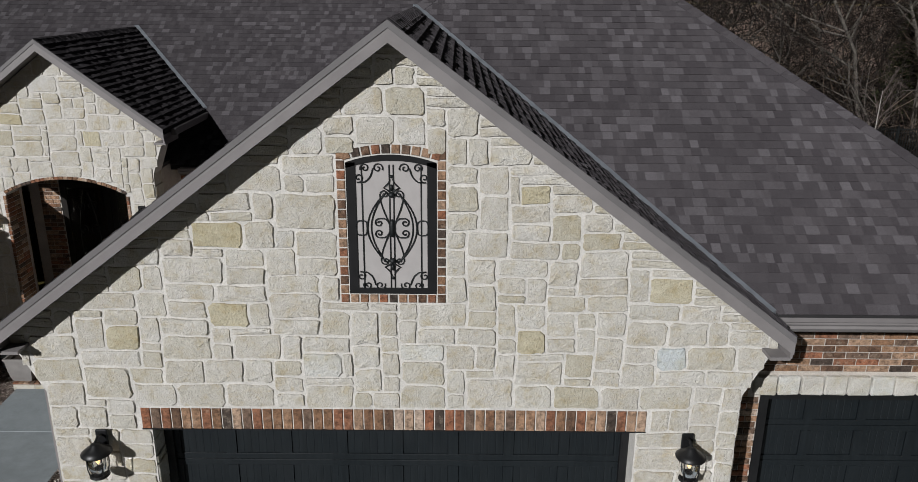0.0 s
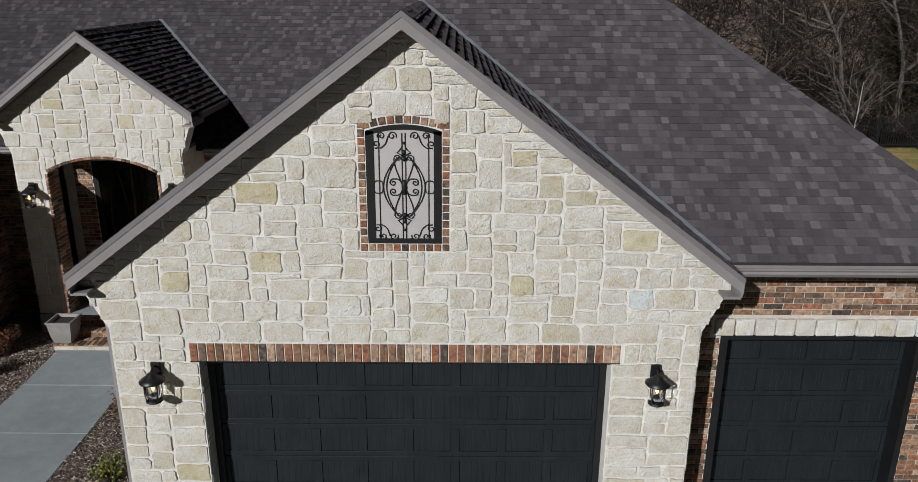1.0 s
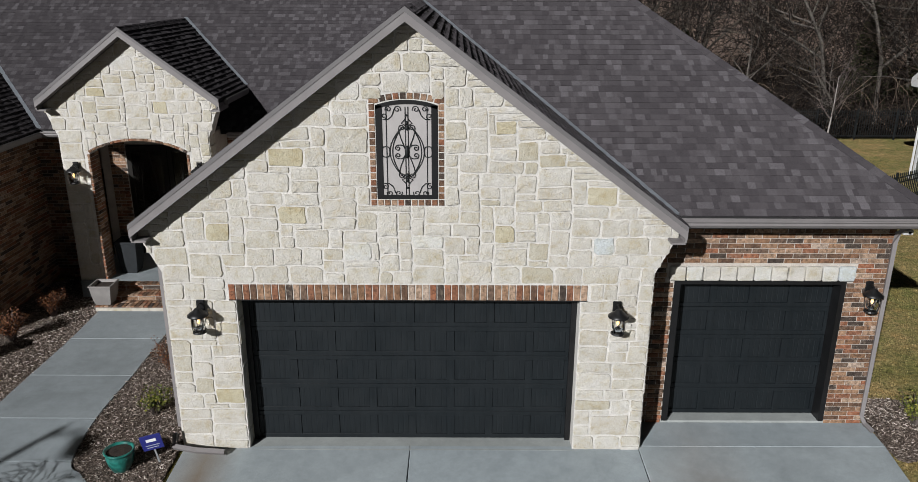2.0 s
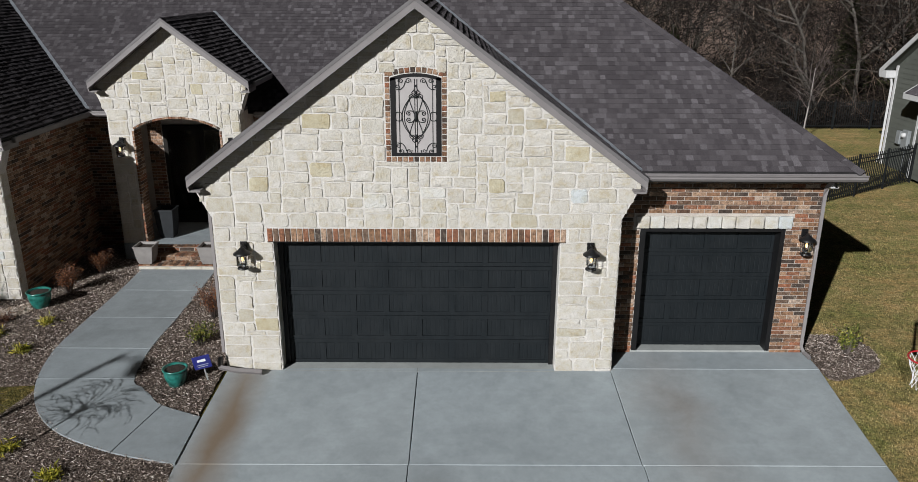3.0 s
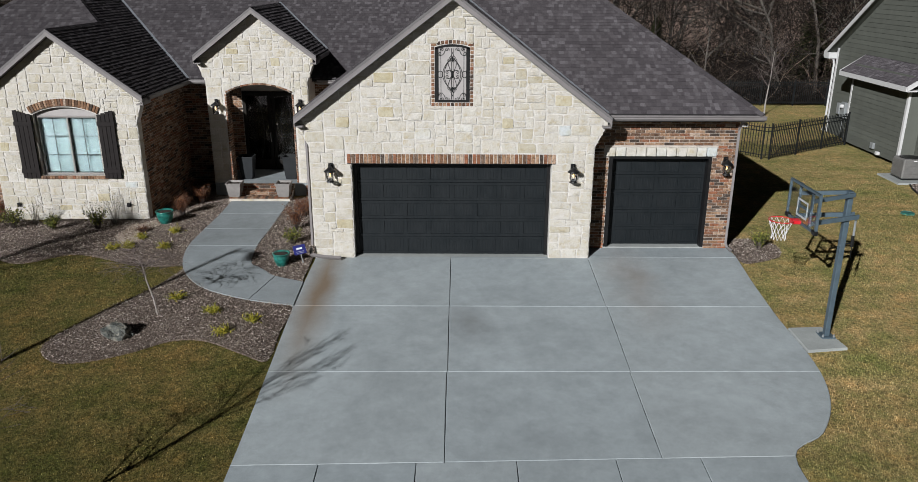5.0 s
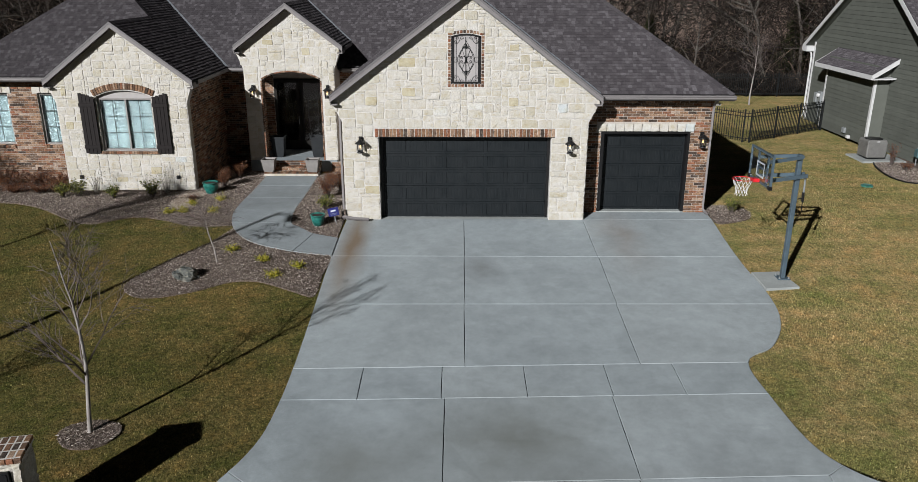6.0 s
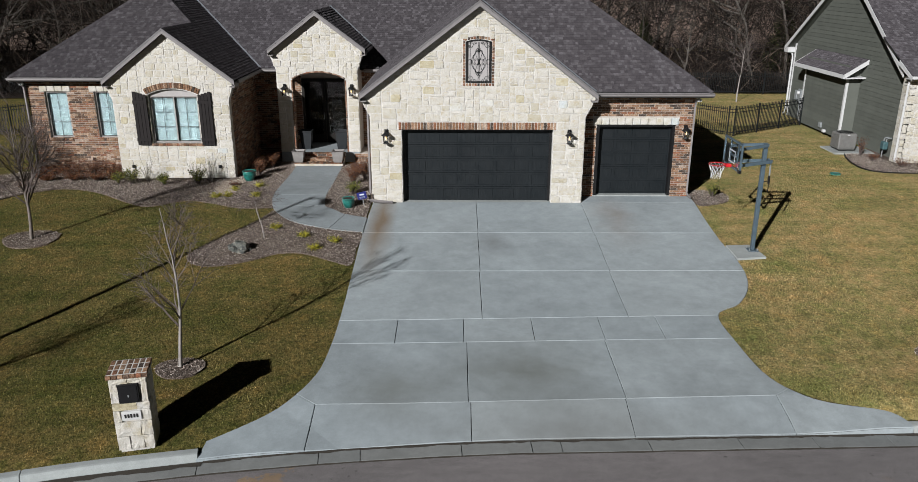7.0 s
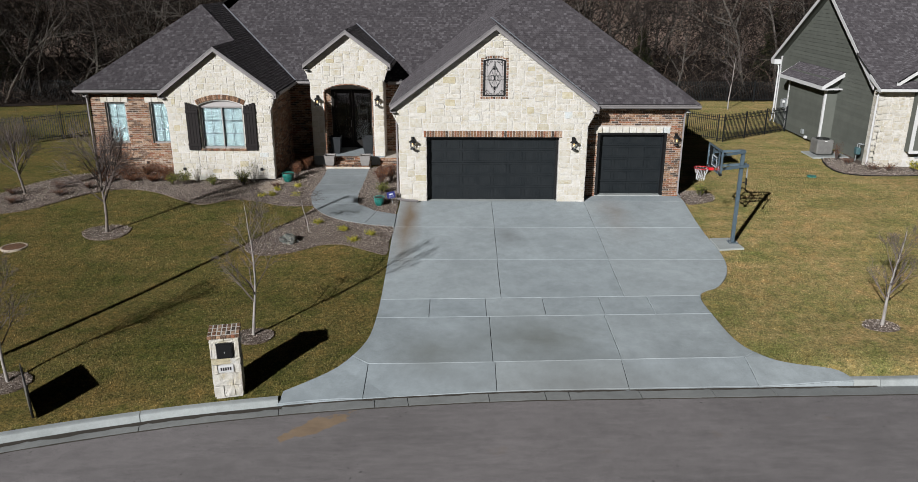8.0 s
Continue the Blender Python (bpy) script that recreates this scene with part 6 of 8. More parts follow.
# brick steps
steps = thing("brick_steps", (0, 0, 0), "three brick entry steps with pale stone at the foot", "steps", "", 0, "structure")
TREAD = brick_mesh("tread_brick", 0.086, 0.20, 0.03)
levels = ((5.22, 0.16, -7.25, -5.28), (5.56, 0.29, -7.2, -5.28), (5.88, PF + 0.005, -7.2, -5.28))
for k, (y, z, x0, x1) in enumerate(levels):
    part("step_core", boxed(x0 + 0.01, x1 - 0.01, y + 0.015, 6.06, -0.1, z - 0.05), BRICK_MORTAR, steps)
    n = int((x1 - x0) / 0.096)
    ends = 6.10 if k == 2 else levels[k + 1][0] + 0.06
    for i in range(n):
        for r in range(2):
            yy = y + 0.10 + 0.21 * r
            if yy + 0.05 < ends:
                single("brick", TREAD, steps, pose(x0 + 0.05 + 0.0962 * i, yy, z - 0.036, 90, 0, 0) @ pose(0, 0, 0, 180, 0, 0))
    m = 5
    for i in range(m):
        a, b = x0 + (x1 - x0) * i / m, x0 + (x1 - x0) * (i + 1) / m
        part("riser_stone", boxed(a + 0.008, b - 0.008, y + 0.002, y + 0.03, z - 0.13 if k else -0.02, z - 0.052, 0.006), BRICK if k else LIMESTONE, steps)
apron = put("porch_base", boxed(-4.9, -3.62, 6.0, 7.4, -0.1, PF - 0.05), BRICK_MORTAR)
tagged(apron, "low brick base beside the porch", "porch base", "", "structure")
lay_bricks(apron, 6.0, running_bond(-4.9, -3.62, 0.0, PF - 0.05, lambda x, z: True), "y", True)


# ---- wall lanterns ----
def wall_lantern(at, group="wall lanterns", flip=0):
    e = thing("wall_lantern", at, "black wall lantern with clear glass and lit bulb", "wall lamp", group)
    part("back_plate", boxed(-0.06, 0.06, -0.03, 0.0, -0.02, 0.20, 0.01), BLACK, e)
    bm = bmesh.new()
    tube(bm, [(0, -0.02, 0.15), (0, -0.10, 0.17), (0, -0.155, 0.14), (0, -0.16, 0.09)], 0.014, 6)
    part("arm", bm, BLACK, e)
    bm = bmesh.new()
    lathe(bm, [(0.150, -0.030), (0.152, -0.018), (0.11, 0.018), (0.06, 0.050), (0.045, 0.075), (0.018, 0.09)], 18, (0, -0.165, 0.05))
    part("hood", bm, BLACK, e, "", True)
    bm = bmesh.new()
    lathe(bm, [(0.098, 0.0), (0.10, -0.14), (0.082, -0.235)], 16, (0, -0.165, 0.02))
    g = part("glass", bm, CLEAR, e, "clear seeded glass", True)
    g.visible_shadow = False
    cage = bmesh.new()
    for k in range(4):
        a = math.pi / 4 + k * math.pi / 2
        tube(cage, [(0.106 * math.cos(a), -0.165 + 0.106 * math.sin(a), 0.03), (0.108 * math.cos(a), -0.165 + 0.108 * math.sin(a), -0.12), (0.09 * math.cos(a), -0.165 + 0.09 * math.sin(a), -0.22)], 0.007, 5)
    part("cage", cage, BLACK, e)
    bm = bmesh.new()
    lathe(bm, [(0.088, -0.25), (0.10, -0.238), (0.092, -0.215), (0.075, -0.215)], 16, (0, -0.165, 0.0))
    part("base_ring", bm, BLACK, e)
    bm = bmesh.new()
    lathe(bm, [(0.012, -0.14), (0.030, -0.105), (0.034, -0.075), (0.02, -0.035), (0.014, 0.0)], 10, (0, -0.165, 0.02))
    part("bulb", bm, BULB, e, "warm glowing bulb", True)
    return e


lantern = wall_lantern((-3.03, -0.02, 2.34))
for x, y, z in ((2.98, -0.02, 2.34), (7.02, 0.755, 2.36), (-7.61, 6.08, 2.98), (-4.93, 6.08, 2.98)):
    copy_thing(lantern, pose(x, y, z))

# security camera under the eave
cam_box = thing("security_camera", (7.33, 0.62, 3.40), "small white security camera under the eave", "camera")
part("body", boxed(-0.05, 0.10, -0.06, 0.05, -0.04, 0.04, 0.012), WHITE_TRIM, cam_box)
part("lens", boxed(0.02, 0.06, -0.075, -0.06, -0.02, 0.02, 0.004), BLACK, cam_box)
copy_thing(cam_box, pose(-17.06, 4.12, 3.42))


# ---- planters and pots ----
def square_planter(at, w, h, material, label, group):
    e = thing("planter", at, label, "planter", group)
    bm = bmesh.new()
    prof = [(0.68, 0.0), (0.80, 0.2), (0.90, 0.5), (0.96, 0.8), (1.0, 0.93), (1.06, 0.94), (1.06, 1.0), (0.92, 1.0), (0.86, 0.86)]
    rings = []
    for s, z in prof:
        rings.append([bm.verts.new((sx * s * w / 2, sy * s * w / 2, z * h)) for sx, sy in ((-1, -1), (1, -1), (1, 1), (-1, 1))])
    for a, b in zip(rings, rings[1:]):
        for i in range(4):
            k = (i + 1) % 4
            bm.faces.new((a[i], a[k], b[k], b[i]))
    bm.faces.new(rings[0][::-1])
    part("shell", bm, material, e)
    part("soil", boxed(-0.43 * w, 0.43 * w, -0.43 * w, 0.43 * w, 0.80 * h, 0.865 * h), SOIL, e)
    return e


a = square_planter((-7.08, 5.42, 0.165), 0.46, 0.46, PLANTER, "squat taupe square planter on the bottom step", "step planters")
copy_thing(a, pose(-5.50, 5.42, 0.165))
a = square_planter((-6.98, 6.72, PF), 0.48, 0.78, CHARCOAL, "tall charcoal tapered planter inside the porch", "porch planters")
copy_thing(a, pose(-5.50, 6.72, PF))


def glazed_pot(at):
    e = thing("glazed_pot", at, "round teal glazed pot with dark soil on mulch", "pot", "teal pots")
    bm = bmesh.new()
    lathe(bm, [(0.15, 0.0), (0.17, 0.02), (0.235, 0.16), (0.265, 0.28), (0.262, 0.34), (0.245, 0.375), (0.29, 0.395), (0.295, 0.42), (0.275, 0.43), (0.25, 0.42), (0.24, 0.36)], 26)
    part("body", bm, TEAL, e, "", True)
    bm = bmesh.new()
    lathe(bm, [(0.245, 0.35), (0.24, 0.385), (0.1, 0.395), (0.02, 0.39)], 20)
    part("soil", bm, SOIL, e)
    return e


pot = glazed_pot((-8.44, 2.86, land(-8.4, 2.8) + 0.03))
pot.scale = (0.88, 0.88, 0.9)
copy_thing(pot, pose(-4.31, -0.48, land(-4.2, -0.6) + 0.03) @ Matrix.Diagonal((0.86, 0.86, 0.9, 1.0)))

# yard sign near the garage: plain bars stand for the lettering
ess = thing("yard_sign", (-3.78, -0.32, land(-3.8, -0.3)), "small blue yard sign with white lettering on a stake", "sign", "", 10)
ess.matrix_basis = pose(-3.80, -0.32, land(-3.8, -0.3), 0, -11, 10) @ Matrix.Diagonal((0.86, 1.0, 0.9, 1.0))
part("stake", boxed(-0.015, 0.015, -0.008, 0.008, 0.0, 0.40), METER, ess)
bm = bmesh.new()
box(bm, -0.18, 0.18, -0.022, -0.008, 0.30, 0.58, 0.004)
part("face", bm, SIGN_BLUE, ess, "dark blue board")
part("bar", boxed(-0.085, 0.085, -0.027, -0.022, 0.455, 0.505), WHITE, ess)
part("bar", boxed(-0.12, 0.12, -0.027, -0.022, 0.385, 0.395), BOARD_LINE, ess)
part("bar", boxed(-0.10, 0.10, -0.027, -0.022, 0.345, 0.355), BOARD_LINE, ess)

# leaning black board sign near the street
bs = thing("board_sign", (-10.97, -13.28, land(-11, -13.2) + 0.0), "thin black board sign standing edge-on in the lawn", "sign", "", -56)
part("board", boxed(-0.62, 0.62, -0.015, 0.015, 0.06, 0.86, 0.004), SIGN_BLACK, bs)
for x in (-0.5, 0.5):
    part("stake", boxed(x - 0.015, x + 0.015, 0.015, 0.035, -0.1, 0.8), SIGN_BLACK, bs)
for i in range(5):
    part("bar", boxed(-0.45, 0.45 - 0.1 * (i % 3), -0.020, -0.015, 0.18 + 0.12 * i, 0.22 + 0.12 * i), PLANTER, bs)


# ---- mailbox pillar ----
def mailbox():
    e = thing("mailbox_pillar", (-6.61, -12.68, land(-6.5, -12.8) + 0.04), "limestone mailbox pillar with brick cap and black box", "mailbox", "", 12)
    e.scale = (0.96, 0.92, 0.93)
    core = part("pillar", boxed(-0.30, 0.30, -0.27, 0.27, -0.12, 1.56), MORTAR, e)
    rng = random.Random(8)
    rows = [(0.0, 0.30, [(-0.33, -0.10), (-0.10, 0.15), (0.15, 0.33)]), (0.30, 0.62, [(-0.33, 0.12), (0.12, 0.33)]), (0.62, 0.88, [(-0.33, -0.20), (0.18, 0.33)]),
            (0.88, 1.04, [(-0.33, 0.10), (0.10, 0.33)]), (1.04, 1.46, [(-0.33, -0.19), (0.19, 0.33)]), (1.44, 1.56, [(-0.33, 0.0), (0.0, 0.33)])]

    def rock(x0, x1, y0, y1, z0, z1, mat):
        bm = boxed(x0 + 0.006, x1 - 0.006, y0, y1, z0 + 0.006, z1 - 0.006)
        bmesh.ops.subdivide_edges(bm, edges=bm.edges, cuts=2, use_grid_fill=True)
        for v in bm.verts:
            v.co += Vector((rng.uniform(-1, 1), rng.uniform(-1, 1), rng.uniform(-0.5, 0.5))) * 0.012
        part("stone", bm, mat, core)
    for z0, z1, xs in rows:
        for x0, x1 in xs:
            rock(x0, x1, -0.315, -0.262, z0, z1, OLIVE_STONE if (0.88 <= z0 < 0.9 and x0 < 0) else LIMESTONE)
        for s in (-1, 1):
            for y0, y1 in ((-0.27, 0.0), (0.0, 0.27)):
                rock(s * 0.318 - 0.022, s * 0.318 + 0.022, y0, y1, z0, z1, LIMESTONE)
        for x0, x1 in ((-0.3, 0.0), (0.0, 0.3)):
            rock(x0, x1, 0.265, 0.31, z0, z1, LIMESTONE)
    part("cap_bed", boxed(-0.355, 0.355, -0.31, 0.31, 1.56, 1.655), MORTAR, e)
    cap = brick_mesh("cap_brick", 0.084, 0.176, 0.06)
    me2 = brick_mesh("cap_face_brick", 0.095, 0.085, 0.03)
    for i in range(7):
        for j in range(3):
            single("cap_brick", cap, e, pose(-0.318 + 0.106 * i, -0.20 + 0.205 * j, 1.60, -90, 0, 0))
        single("cap_brick", me2, e, pose(-0.318 + 0.106 * i, -0.305, 1.608))
    bm = bmesh.new()
    prof = [(-0.175, -0.03), (0.175, -0.03), (0.175, 0.34), (0.165, 0.36), (0.12, 0.365), (-0.12, 0.365), (-0.165, 0.36), (-0.175, 0.34)]
    prism(bm, [(x, -0.365, 1.09 + z) for x, z in prof], (0, 0.10, 0))
    box_ = part("letter_box", bm, BLACK, e, "black metal letter box set in the stone")
    bm = bmesh.new()
    prism(bm, [(x * 0.86, -0.378, 1.105 + z * 0.88) for x, z in prof], (0, 0.013, 0))
    part("flap", bm, BLACK, box_)
    part("knob", boxed(-0.012, 0.012, -0.40, -0.378, 1.20, 1.24, 0.003), METER, box_)
    pl = part("number_plate", boxed(-0.185, 0.165, -0.335, -0.30, 0.665, 0.855, 0.008), WHITE_TRIM, e, "pale cast number plaque")
    for i in range(5):
        part("bar", boxed(-0.135 + 0.052 * i, -0.100 + 0.052 * i, -0.341, -0.335, 0.720, 0.800), SIGN_BLACK, pl)


mailbox()


# ---- basketball hoop ----
def hoop():
    z0 = land(7.90, -3.96) + 0.06
    e = thing("basketball_hoop", (7.90, -3.96, z0), "blue-grey basketball hoop with glass backboard and red rim", "basketball hoop")
    P = lambda z: z - z0
    part("pole", boxed(-0.052, 0.052, -0.062, 0.062, 0.02, P(2.93), 0.010), STEEL_BLUE, e)
    part("base_plate", boxed(-0.15, 0.15, -0.15, 0.15, 0.0, 0.025, 0.004), STEEL_BLUE, e)
    for sx in (-1, 1):
        for sy in (-1, 1):
            bm = bmesh.new()
            lathe(bm, [(0.022, 0.0), (0.022, 0.03), (0.012, 0.032), (0.012, 0.06)], 6, (sx * 0.115, sy * 0.115, 0.025))
            part("bolt", bm, METER, e)
    xb = 6.97 - 7.87
    for s in (-1, 1):
        bm = bmesh.new()
        prism(bm, [(0.05, s * 0.10 - 0.02, P(2.84)), (0.05, s * 0.10 - 0.02, P(2.92)), (xb + 0.06, s * 0.30 - 0.02, P(2.84)), (xb + 0.06, s * 0.30 - 0.02, P(2.76))], (0, 0.04, 0))
        part("upper_arm", bm, STEEL_BLUE, e)
        bm = bmesh.new()
        prism(bm, [(0.20, s * 0.095 - 0.02, P(2.38)), (0.20, s * 0.095 - 0.02, P(2.47)), (xb + 0.06, s * 0.28 - 0.02, P(2.38)), (xb + 0.06, s * 0.28 - 0.02, P(2.29))], (0, 0.04, 0))
        arm = part("lower_arm", bm, STEEL_BLUE, e)
        if s < 0:
            bm = bmesh.new()
            prism(bm, [(-0.05, -0.1435, P(2.395)), (-0.05, -0.1435, P(2.44)), (-0.33, -0.205, P(2.41)), (-0.33, -0.205, P(2.365))], (0, 0.012, 0))
            part("bar", bm, WHITE, arm)
    bm = bmesh.new()
    tube(bm, [(0.20, 0, P(2.43)), (0.21, 0, P(2.0))], 0.022, 8)
    act = part("adjuster", bm, METER, e, "silver height adjuster")
    bm = bmesh.new()
    tube(bm, [(0.205, 0, P(2.0)), (0.215, 0, P(1.76))], 0.032, 8)
    part("grip", bm, BLACK, act)
    bm = bmesh.new()
    tube(bm, [(0.06, 0, P(1.82)), (0.21, 0, P(1.85))], 0.014, 6)
    tube(bm, [(0.215, 0, P(1.78)), (0.22, 0.0, P(1.52))], 0.010, 6)
    part("crank", bm, BLACK, act)
    fr = bmesh.new()
    W, z1, z2 = 0.69, P(2.24), P(3.03)
    for y0, y1, a, b in ((-W, W, z1, z1 + 0.045), (-W, W, z2 - 0.045, z2), (-W, -W + 0.045, z1 + 0.045, z2 - 0.045), (W - 0.045, W, z1 + 0.045, z2 - 0.045)):
        box(fr, xb - 0.02, xb + 0.03, y0, y1, a, b)
    for s in (-1, 1):
        box(fr, xb + 0.03, xb + 0.07, s * 0.29 - 0.025, s * 0.29 + 0.025, z1 + 0.01, z2 - 0.01)
    box(fr, xb + 0.03, xb + 0.07, -0.265, 0.265, P(2.55), P(2.60))
    bb = part("backboard_frame", fr, STEEL_BLUE, e)
    gl = part("backboard", boxed(xb - 0.008, xb + 0.004, -W + 0.045, W - 0.045, z1 + 0.045, z2 - 0.045), CLEAR, bb, "clear glass backboard")
    gl.visible_shadow = False
    sq = bmesh.new()
    for y0, y1, a, b in ((-0.24, 0.24, P(2.38), P(2.42)), (-0.24, 0.24, P(2.70), P(2.74)), (-0.24, -0.20, P(2.42), P(2.70)), (0.20, 0.24, P(2.42), P(2.70))):
        box(sq, xb - 0.014, xb - 0.010, y0, y1, a, b)
    part("target_square", sq, BOARD_LINE, bb)
    for y0, y1 in ((-W - 0.012, -W + 0.14), (W - 0.14, W + 0.012)):
        part("corner_pad", boxed(xb - 0.035, xb + 0.045, y0, y1, z1 - 0.02, z1 + 0.07, 0.01), BLACK, bb)
    bm = bmesh.new()
    zr = P(2.33)
    tube(bm, [(xb - 0.40 + 0.23 * math.cos(t), 0.23 * math.sin(t), zr) for t in (2 * math.pi * k / 32 for k in range(32))], 0.011, 6, None, True)
    rim = part("rim", bm, RIM_RED, e, "red steel rim")
    part("rim_bracket", boxed(xb - 0.19, xb - 0.02, -0.09, 0.09, zr - 0.07, zr + 0.01, 0.01), RIM_RED, rim)
    net = bmesh.new()
    n = 12
    levels = [(0.225, 0.0), (0.20, -0.10), (0.155, -0.20), (0.13, -0.30), (0.145, -0.40)]
    for k in range(n):
        for s in (0.5, -0.5):
            pts = []
            for i, (r, z) in enumerate(levels):
                t = 2 * math.pi * (k + s * (i % 2) + (0 if i % 2 == 0 else 0)) / n
                pts.append((xb - 0.40 + r * math.cos(t), r * math.sin(t), zr + z))
            tube(net, pts, 0.0042, 4)
    part("net", net, NET, rim, "white cord net")


hoop()

# ---- rock, lawn covers ----
bm = bmesh.new()
bmesh.ops.create_icosphere(bm, subdivisions=3, radius=1.0)
for v in bm.verts:
    n = noise.noise(v.co * 1.3) * 0.35 + noise.noise(v.co * 4) * 0.08
    v.co = Vector((v.co.x * 0.31, v.co.y * 0.21, v.co.z * 0.22)) * (1 + n)
    v.co = Vector((round(v.co.x / 0.11) * 0.07 + v.co.x * 0.36, round(v.co.y / 0.11) * 0.07 + v.co.y * 0.36, round(v.co.z / 0.12) * 0.08 + v.co.z * 0.33))
    v.co.z = max(v.co.z, -0.10)
rock = put("landscape_rock", bm, ROCK)
rock.location = (-7.0, -4.02, land(-7, -4.0) + 0.12)
tagged(rock, "grey boulder resting on the mulch bed", "rock")
for nm, x, y, r, mat, lab in (("lawn_cover", -16.02, -4.42, 0.36, ROCK, "round brown utility cover with pale collar in lawn"), ("valve_cover", 14.1, 4.2, 0.17, TEAL, "small green valve cover flush in the lawn")):
    e = thing(nm, (x, y, land(x, y)), lab, "cover")
    bm = bmesh.new()
    lathe(bm, [(r * 1.15, -0.05), (r * 1.15, 0.035), (r * 1.05, 0.045), (r, 0.04), (r * 0.98, 0.01)], 20)
    part("collar", bm, PEBBLE if nm == "lawn_cover" else TEAL, e)
    bm = bmesh.new()
    lathe(bm, [(r, -0.02), (r * 0.97, 0.03), (r * 0.5, 0.038), (0.01, 0.04)], 20)
    part("lid", bm, RUSTY_LID if nm == "lawn_cover" else TEAL, e)

# ---- street lamp beyond the lawn ----
sl = thing("street_lamp", (-13.5, -12.35, land(-13.5, -12.3)), "tall dark street lamp pole beside the kerb", "street lamp", "", 0)
bm = bmesh.new()
tube(bm, [(0, 0, 0), (0, 0, 4), (0, 0, 8.0)], 0.09, 10, 0.055)
part("pole", bm, BLACK, sl)
bm = bmesh.new()
tube(bm, [(0, 0, 7.85), (0.15, -0.25, 8.05), (0.3, -0.6, 8.1)], 0.035, 8)
part("arm", bm, BLACK, sl)
part("lamp_head", boxed(0.15, 0.48, -1.05, -0.5, 8.05, 8.18, 0.03), BLACK, sl)
part("base", boxed(-0.16, 0.16, -0.16, 0.16, -0.05, 0.25, 0.03), BLACK, sl)


# ---- neighbouring house ----
nb = thing("neighbour_house", (0, 0, 0), "green-grey sided house with stone corner and shingle roof", "house")
NX, NP, NRY, NRZ, NE0, NE1 = 17.5, 0.69, 12.35, 7.80, 6.40, 18.30


def nb_z(y):
    return NRZ - NP * abs(y - NRY)


wall_strips("side_wall", SIDING, nb, [(6.3, NRY, -0.1, -0.1, nb_z(6.3) - 0.15, nb_z(NRY) - 0.15), (NRY, 17.8, -0.1, -0.1, nb_z(NRY) - 0.15, nb_z(17.8) - 0.15)], NX, 0.25, "x")
side = nb.children[0]


def lap_boards(parent, x, y0f, y1f, z0, z1, step=0.19):
    """Overlapping siding boards on a wall that faces -x; y0f, y1f give its edges at a height."""
    z = z0
    while z < z1 - 0.03:
        h = min(step, z1 - z)
        a, b = y0f(z + h), y1f(z + h)
        if b - a > 0.15:
            bm = bmesh.new()
            prism(bm, [(-0.024, a, 0.0), (-0.001, a, 0.0), (-0.001, a, h + 0.01), (-0.008, a, h + 0.01)], (0, b - a, 0))
            ob = part("siding_board", bm, SIDING, parent)
            ob.location = (x, 0, z)
        z += step


lap_boards(side, NX, lambda z: max(6.35, NRY - (NRZ - 0.2 - z) / NP), lambda z: min(17.75, NRY + (NRZ - 0.2 - z) / NP), 0.0, 7.5)
# box bay with its own shed roof
bay = part("bay", boxed(16.9, NX, 10.45, 14.85, 0.12, 3.45), SIDING, nb, "boxed siding bay")
lap_boards(bay, 16.9, lambda z: 10.56, lambda z: 14.74, 0.14, 3.2)
for y0, y1 in ((10.43, 10.56), (14.74, 14.87)):
    part("corner_board", boxed(16.865, 16.96, y0, y1, 0.10, 3.15, 0.004), WHITE_TRIM, bay)


def nb_shingles(name, corners, parent, cols=(0.10, 0.13, 0.16), e=0.13, seed=1):
    """Shingle courses on a slope given by eave start, eave end and uphill vector; all in world metres."""
    a, b, up = (Vector(c) for c in corners[:3])
    rng = random.Random(seed)
    d = (b - a).normalized()
    u = up.normalized()
    nrm = d.cross(u)
    if nrm.z < 0:
        nrm = -nrm
    deck = bmesh.new()
    prism(deck, [a - nrm * 0.05, b - nrm * 0.05, b + up - nrm * 0.05, a + up - nrm * 0.05], nrm * 0.045)
    roof = part(name, deck, DECK, parent)
    verts, faces = [], []
    L, H = (b - a).length, up.length
    s = 0.0
    while s < H - 0.03:
        t = -rng.random() * 0.2
        while t < L:
            w = rng.choice(cols)
            t0, t1 = max(0.0, t), min(L, t + w)
            if t1 - t0 > 0.02:
                th = rng.choice((0.006, 0.014))
                k = len(verts)
                s1 = min(H, s + e + 0.01)
                for tt, ss, hh in ((t0, s, th), (t1, s, th), (t1, s1, 0.001), (t0, s1, 0.001), (t0, s, -0.004), (t1, s, -0.004)):
                    verts.append(tuple(a + d * tt + u * ss + nrm * hh))
                faces += [(k, k + 1, k + 2, k + 3), (k + 4, k + 5, k + 1, k)]
            t += w
        s += e
    ob = raw("shingles", verts, faces, SHINGLE, roof)
    ob["kind"] = "stuff"
    return roof


